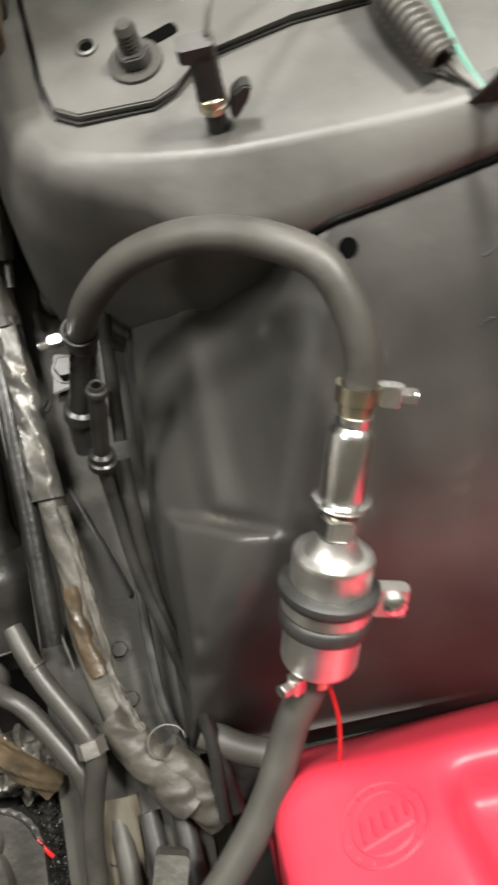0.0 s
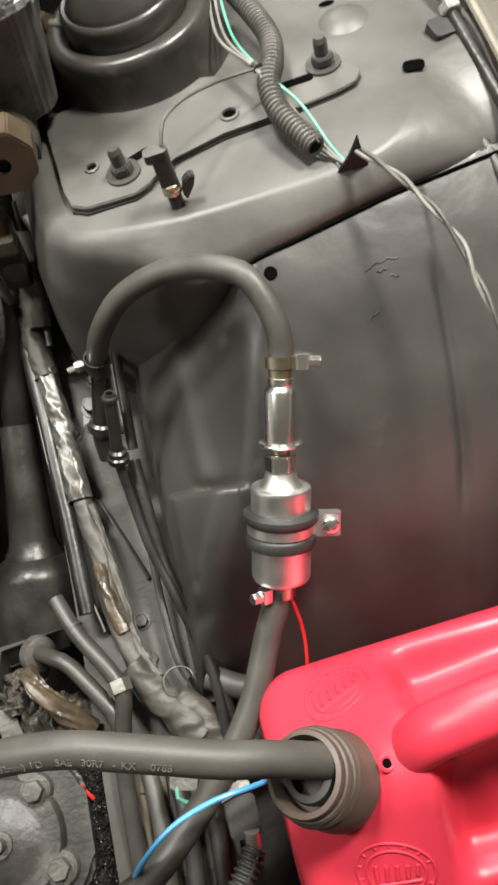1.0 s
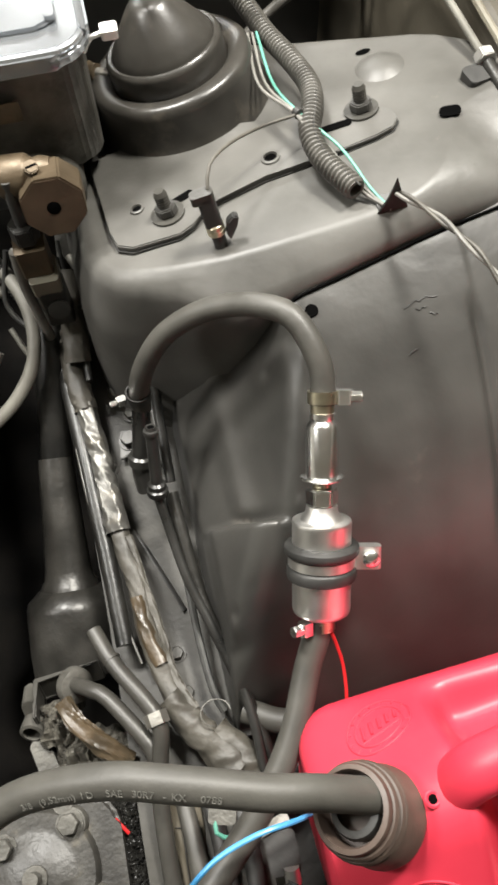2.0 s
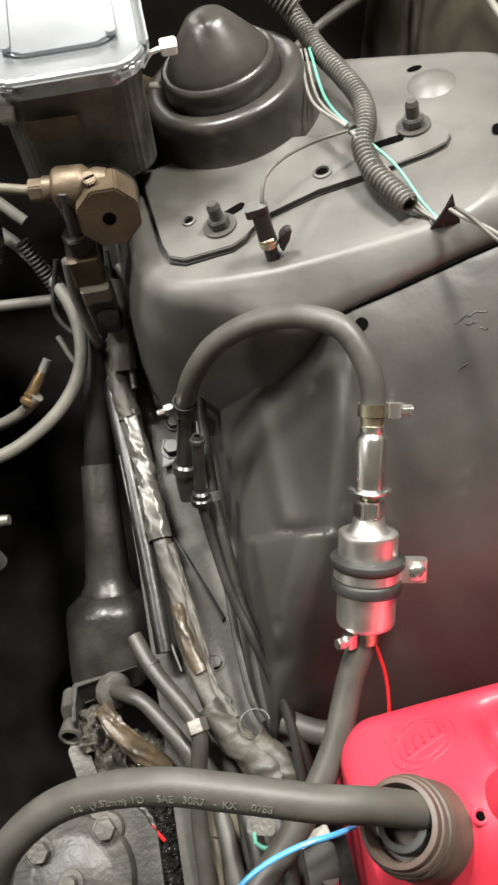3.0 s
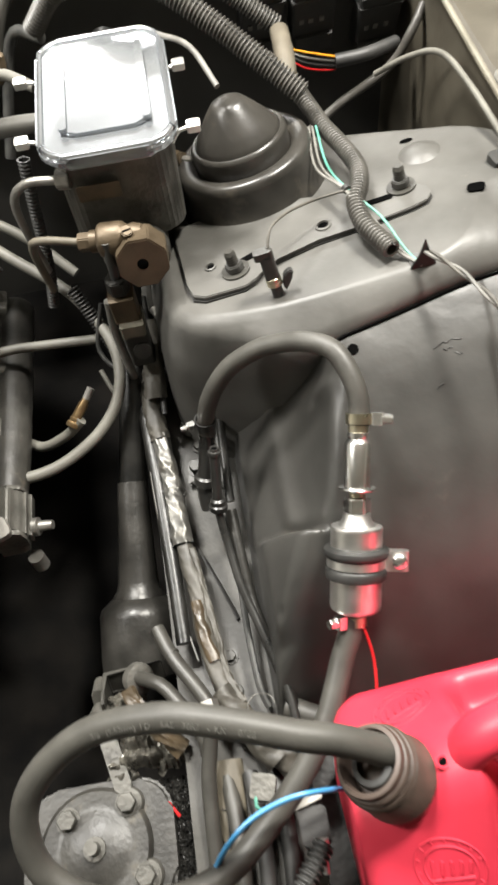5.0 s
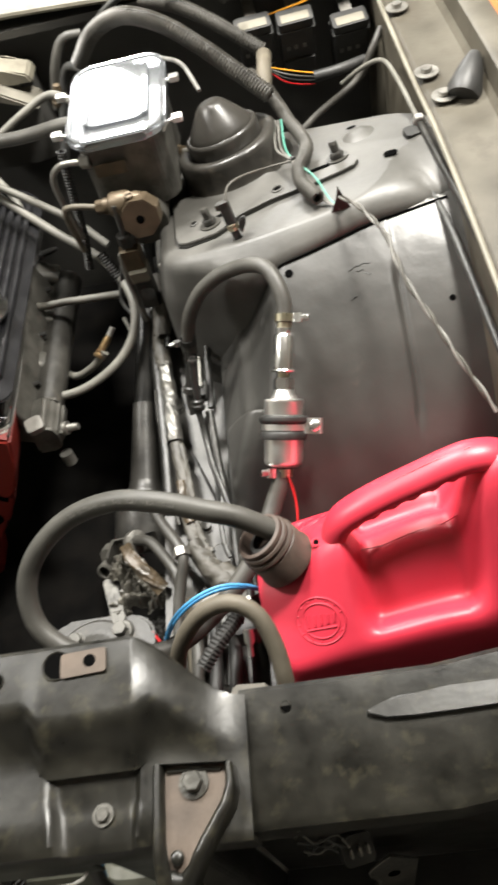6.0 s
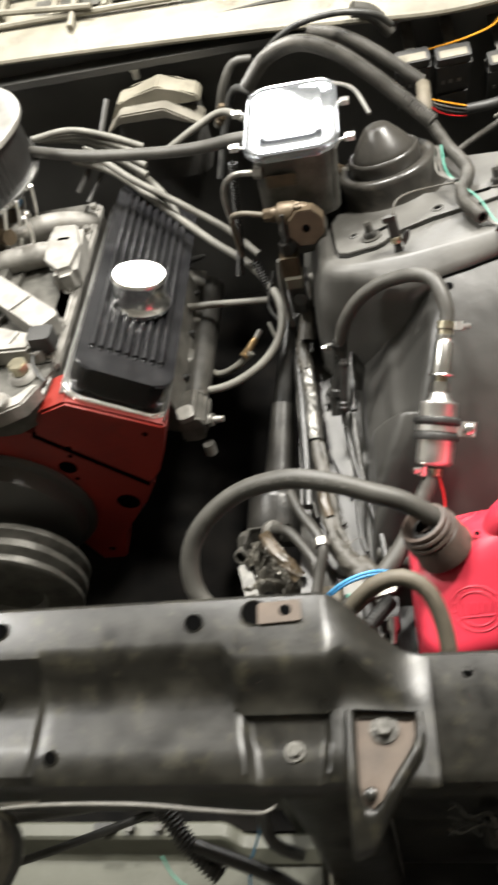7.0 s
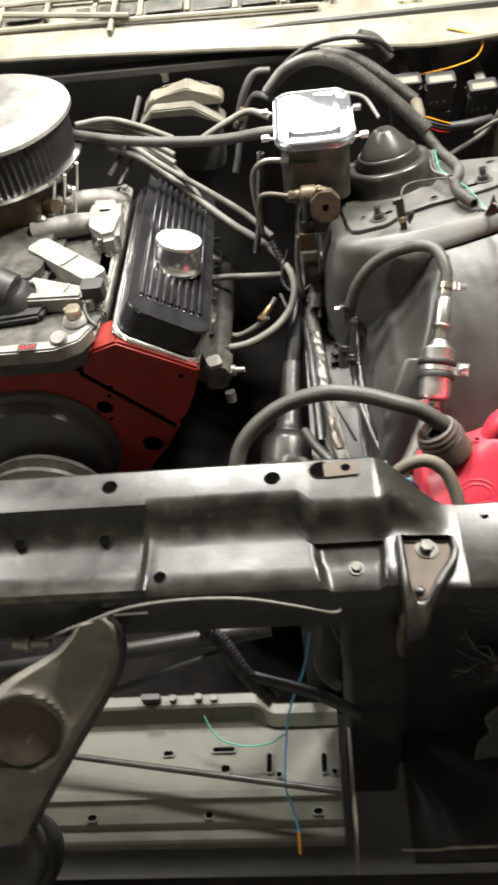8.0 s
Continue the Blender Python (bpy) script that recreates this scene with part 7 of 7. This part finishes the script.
single("blue_front_wire", tube([(-0.063, -0.347, 0.72), (-0.074, -0.362, 0.66), (-0.094, -0.381, 0.6), (-0.103, -0.396, 0.55), (-0.109, -0.441, 0.5), (-0.101, -0.462, 0.474), (-0.096, -0.485, 0.46)], 0.0014, 8), BLUE_WIRE, "thin blue wire hanging over the lower panel", "wire")
single("wire_tip", tube([(-0.096, -0.485, 0.46), (-0.096, -0.495, 0.452), (-0.096, -0.505, 0.442)], 0.0019, 8), ORANGE_WIRE, "orange connector tip on the blue wire", "wire")
single("teal_wire", tube([(-0.214, -0.356, 0.52), (-0.204, -0.372, 0.505), (-0.186, -0.384, 0.5), (-0.157, -0.389, 0.497), (-0.128, -0.387, 0.5), (-0.104, -0.392, 0.545)], 0.0012, 8), GREEN_WIRE, "thin teal wire loop over the lower panel", "wire")

low = bpy.data.objects["lower_radiator_panel"]
for x, y, sx, sy in ((-0.191, -0.406, 0.012, 0.009), (-0.194, -0.381, 0.030, 0.006), (-0.132, -0.400, 0.007, 0.025), (-0.059, -0.402, 0.007, 0.025), (-0.119, -0.415, 0.007, 0.006), (-0.046, -0.413, 0.007, 0.006), (-0.212, -0.461, 0.010, 0.007), (-0.368, -0.461, 0.012, 0.007), (-0.070, -0.459, 0.012, 0.007), (-0.27, -0.384, 0.013, 0.006)):
    z = 0.465 - (-0.362 - y) * 0.053 if y > -0.43 else 0.4527
    part("slot_rim", slab(round_rect(sx + 0.003, sy + 0.003, min(sx, sy) * 0.5, 4), 0.0, 0.0007, Matrix.Translation((x, y, z + 0.0026)), 0), GREY_PANEL, low)
    part("panel_slot", slab(round_rect(sx, sy, min(sx, sy) * 0.45, 4), 0.0, 0.0010, Matrix.Translation((x, y, z + 0.0027)), 0), HOLE, low)
part("panel_end", slab([(-0.026, -0.512), (-0.022, -0.512), (-0.022, -0.355), (-0.026, -0.355)], 0.36, 0.497), CREAM, low, "pale tape strip on the panel end")
for x, h in ((-0.292, 0.016), (-0.262, 0.011), (-0.226, 0.012), (-0.205, 0.007)):
    part("ridge_clip", slab(round_rect(0.010 if h < 0.015 else 0.026, 0.008, 0.002), 0.497, 0.497 + h, Matrix.Translation((x, -0.323, 0)), 0.001), CAST if h < 0.015 else BLACK_RUBBER, low)
part("bump_stop", lathe([(0, -0.05), (0.048, -0.05), (0.052, -0.02), (0.043, -0.005), (0.050, 0.012), (0.046, 0.032), (0.030, 0.046), (0, 0.05)], Matrix.Translation((-0.43, -0.53, 0.55)) @ Matrix.Rotation(radians(18), 4, "X"), 28), UNDER_BLACK, low, "black rubber bump stop")
for dx, dz in ((-0.02, -0.03), (0.03, -0.035)):
    part("stop_clip", slab(round_rect(0.012, 0.01, 0.003), 0.0, 0.008, Matrix.Translation((-0.43 + dx, -0.58, 0.55 + dz)), 0.002), CAST, low)
# Valance and headlamp panel are near-black so the openings read dark.
slab_box("air_dam", -1.1, 0.45, -0.56, -0.505, 0.0, 0.33, UNDER_BLACK, "lower valance coloured near black to darken the space below the radiator opening", "valance")
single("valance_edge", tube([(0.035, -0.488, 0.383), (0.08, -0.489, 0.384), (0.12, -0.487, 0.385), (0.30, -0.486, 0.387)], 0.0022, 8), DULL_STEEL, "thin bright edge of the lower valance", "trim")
slab_box("headlamp_panel", 0.05, 0.46, -0.33, -0.31, 0.25, 0.80, UNDER_BLACK, "panel coloured near black to darken the headlamp opening", "panel")
def build_headlamp_loom():
    """Torn loom, connector and rusty bracket inside the headlamp opening."""
    rng = random.Random(11)
    conduit("corrugated_conduit", [(0.110, -0.345, 0.795), (0.132, -0.342, 0.792), (0.16, -0.338, 0.780), (0.20, -0.336, 0.76)], 0.006, GREY_WIRE, "dusty corrugated conduit in the headlamp opening")
    for i in range(9):
        x, z = 0.104 + 0.006 * rng.random(), 0.79 - 0.024 * i
        pts = [(x, -0.352, z)]
        for k in range(4):
            pts.append((pts[-1][0] + rng.uniform(0.006, 0.018), -0.352 + rng.uniform(-0.006, 0.006), pts[-1][2] + rng.uniform(-0.022, 0.012)))
        single("headlamp_wire", tube(pts, rng.choice((0.0006, 0.0008, 0.0011)), 6, 0.005, wob=0.3), (BLACK_WIRE, CAST, BLACK_WIRE)[i % 3], "frayed wire in the headlamp opening", "wire", "headlamp wires")
    plug = thing("headlamp_plug", "black headlamp plug with bent terminals", "connector")
    m = pose(0.150, -0.350, 0.61, 20, 10, 12)
    part("plug_body", slab(round_rect(0.030, 0.026, 0.005), 0.0, 0.022, m, 0.003), BLACK_RUBBER, plug)
    for k in (-0.008, 0.0, 0.008):
        part("terminal", slab(round_rect(0.002, 0.008, 0.0008, 2), 0.02, 0.034, m @ Matrix.Translation((k, 0, 0)), 0), DULL_STEEL, plug)
    br = thing("headlamp_bracket", "grimy rusty stamped headlamp bracket", "bracket")
    m = pose(0.168, -0.362, 0.46, 75, 4, 8)
    part("web", slab([(-0.02, -0.06), (0.03, -0.06), (0.04, 0.03), (0.01, 0.055), (-0.014, 0.03), (-0.004, 0.0), (-0.018, -0.02)], 0.0, 0.003, m, 0.001), GRIME, br)
    part("lip", tube([m @ Vector(p) for p in ((-0.02, -0.06, 0.003), (-0.018, -0.02, 0.004), (-0.004, 0.0, 0.004), (-0.014, 0.03, 0.004), (0.01, 0.055, 0.003))], 0.0014, 8), CAST, br)
    part("bracket_hole", lathe([(0, 0), (0.007, 0)], m @ Matrix.Translation((0.012, 0.012, 0.0034)), 16), HOLE, br)


build_headlamp_loom()
# Near-black sheet added to hide lit floor in the dark headlamp opening.
slab_box("floor_blank", 0.052, 0.46, -0.50, -0.335, 0.36, 0.38, UNDER_BLACK, "near black sheet added to hide the floor below the headlamp opening", "tray")
slab_box("battery_tray", 0.07, 0.44, -0.25, 0.02, 0.475, 0.495, UNDER_BLACK, "black tray under the fuel can", "tray")

# ---------------------------------------------------------------- cowl grille and windscreen base
fw = bpy.data.objects["firewall"]
for i in range(11):
    x = -0.98 + 0.098 * i
    part("vent_opening", slab(round_rect(0.078, 0.045, 0.006), 0, 0.0012, Matrix.Translation((x, 0.955, 0.9655 + (0.012 if x < -0.5 else 0.0) - 0.006 * (x > -0.2))) @ Matrix.Rotation(radians(10.5), 4, "X"), 0), CAST, fw)
    part("vent_rib", slab(round_rect(0.010, 0.085, 0.003), 0, 0.010, Matrix.Translation((x + 0.049, 0.965, 0.962 + (0.012 if x < -0.5 else 0.0) - 0.006 * (x > -0.2))) @ Matrix.Rotation(radians(10.5), 4, "X"), 0.002), CREAM, fw)
for y, z in ((0.905, 0.955), (0.99, 0.975)):
    part("vent_bar", tube([(-1.05, y, z + 0.018), (-0.55, y, z + 0.012), (-0.1, y, z - 0.002), (0.02, y, z - 0.006)], 0.006, 8, 0.05), CREAM, fw)
wsc = thing("windscreen_wiper", "dusty wiper lying on the cowl", "wiper")
part("arm_rod", tube([(-0.62, 0.93, 0.99), (-0.45, 0.91, 0.978), (-0.36, 0.90, 0.972)], 0.006, 8), CREAM, wsc)
part("arm_strut", tube([(-0.40, 0.87, 0.955), (-0.395, 0.93, 0.975), (-0.392, 1.0, 0.99)], 0.006, 8), CREAM, wsc)
bl = thing("blade_holder", "dusty pale wiper blade on the cowl", "wiper")
part("blade", slab(round_rect(0.20, 0.012, 0.004), 0.0, 0.012, Matrix.Translation((0.12, 1.0, 0.965)) @ Matrix.Rotation(radians(-4), 4, "Z"), 0.003), CREAM, bl)
part("blade_clip", tube([(-0.03, 0.93, 0.955), (-0.02, 0.96, 0.972), (0.01, 0.97, 0.972), (0.02, 0.95, 0.962)], 0.006, 8), CAST, bl)
for x in (0.185, 0.212):
    single("ear_plug", lathe([(0, 0), (0.007, 0), (0.0075, 0.006), (0.005, 0.014), (0, 0.016)], frame_on((x, 0.905, 0.945), (x, 0.90, 0.97)), 16), GREEN_PLUG, "bright yellow green foam plug on the cowl", "ear plug", "foam plugs")
scr = thing("windscreen", "dark windscreen glass behind the cowl", "windscreen", kind="structure")
part("glass", slab([(-1.3, 0), (0.45, 0), (0.40, 0.6), (-1.2, 0.6)], -0.004, 0.0, Matrix.Translation((0, 1.12, 0.975)) @ Matrix.Rotation(radians(32), 4, "X")), DARK_GLASS, scr)
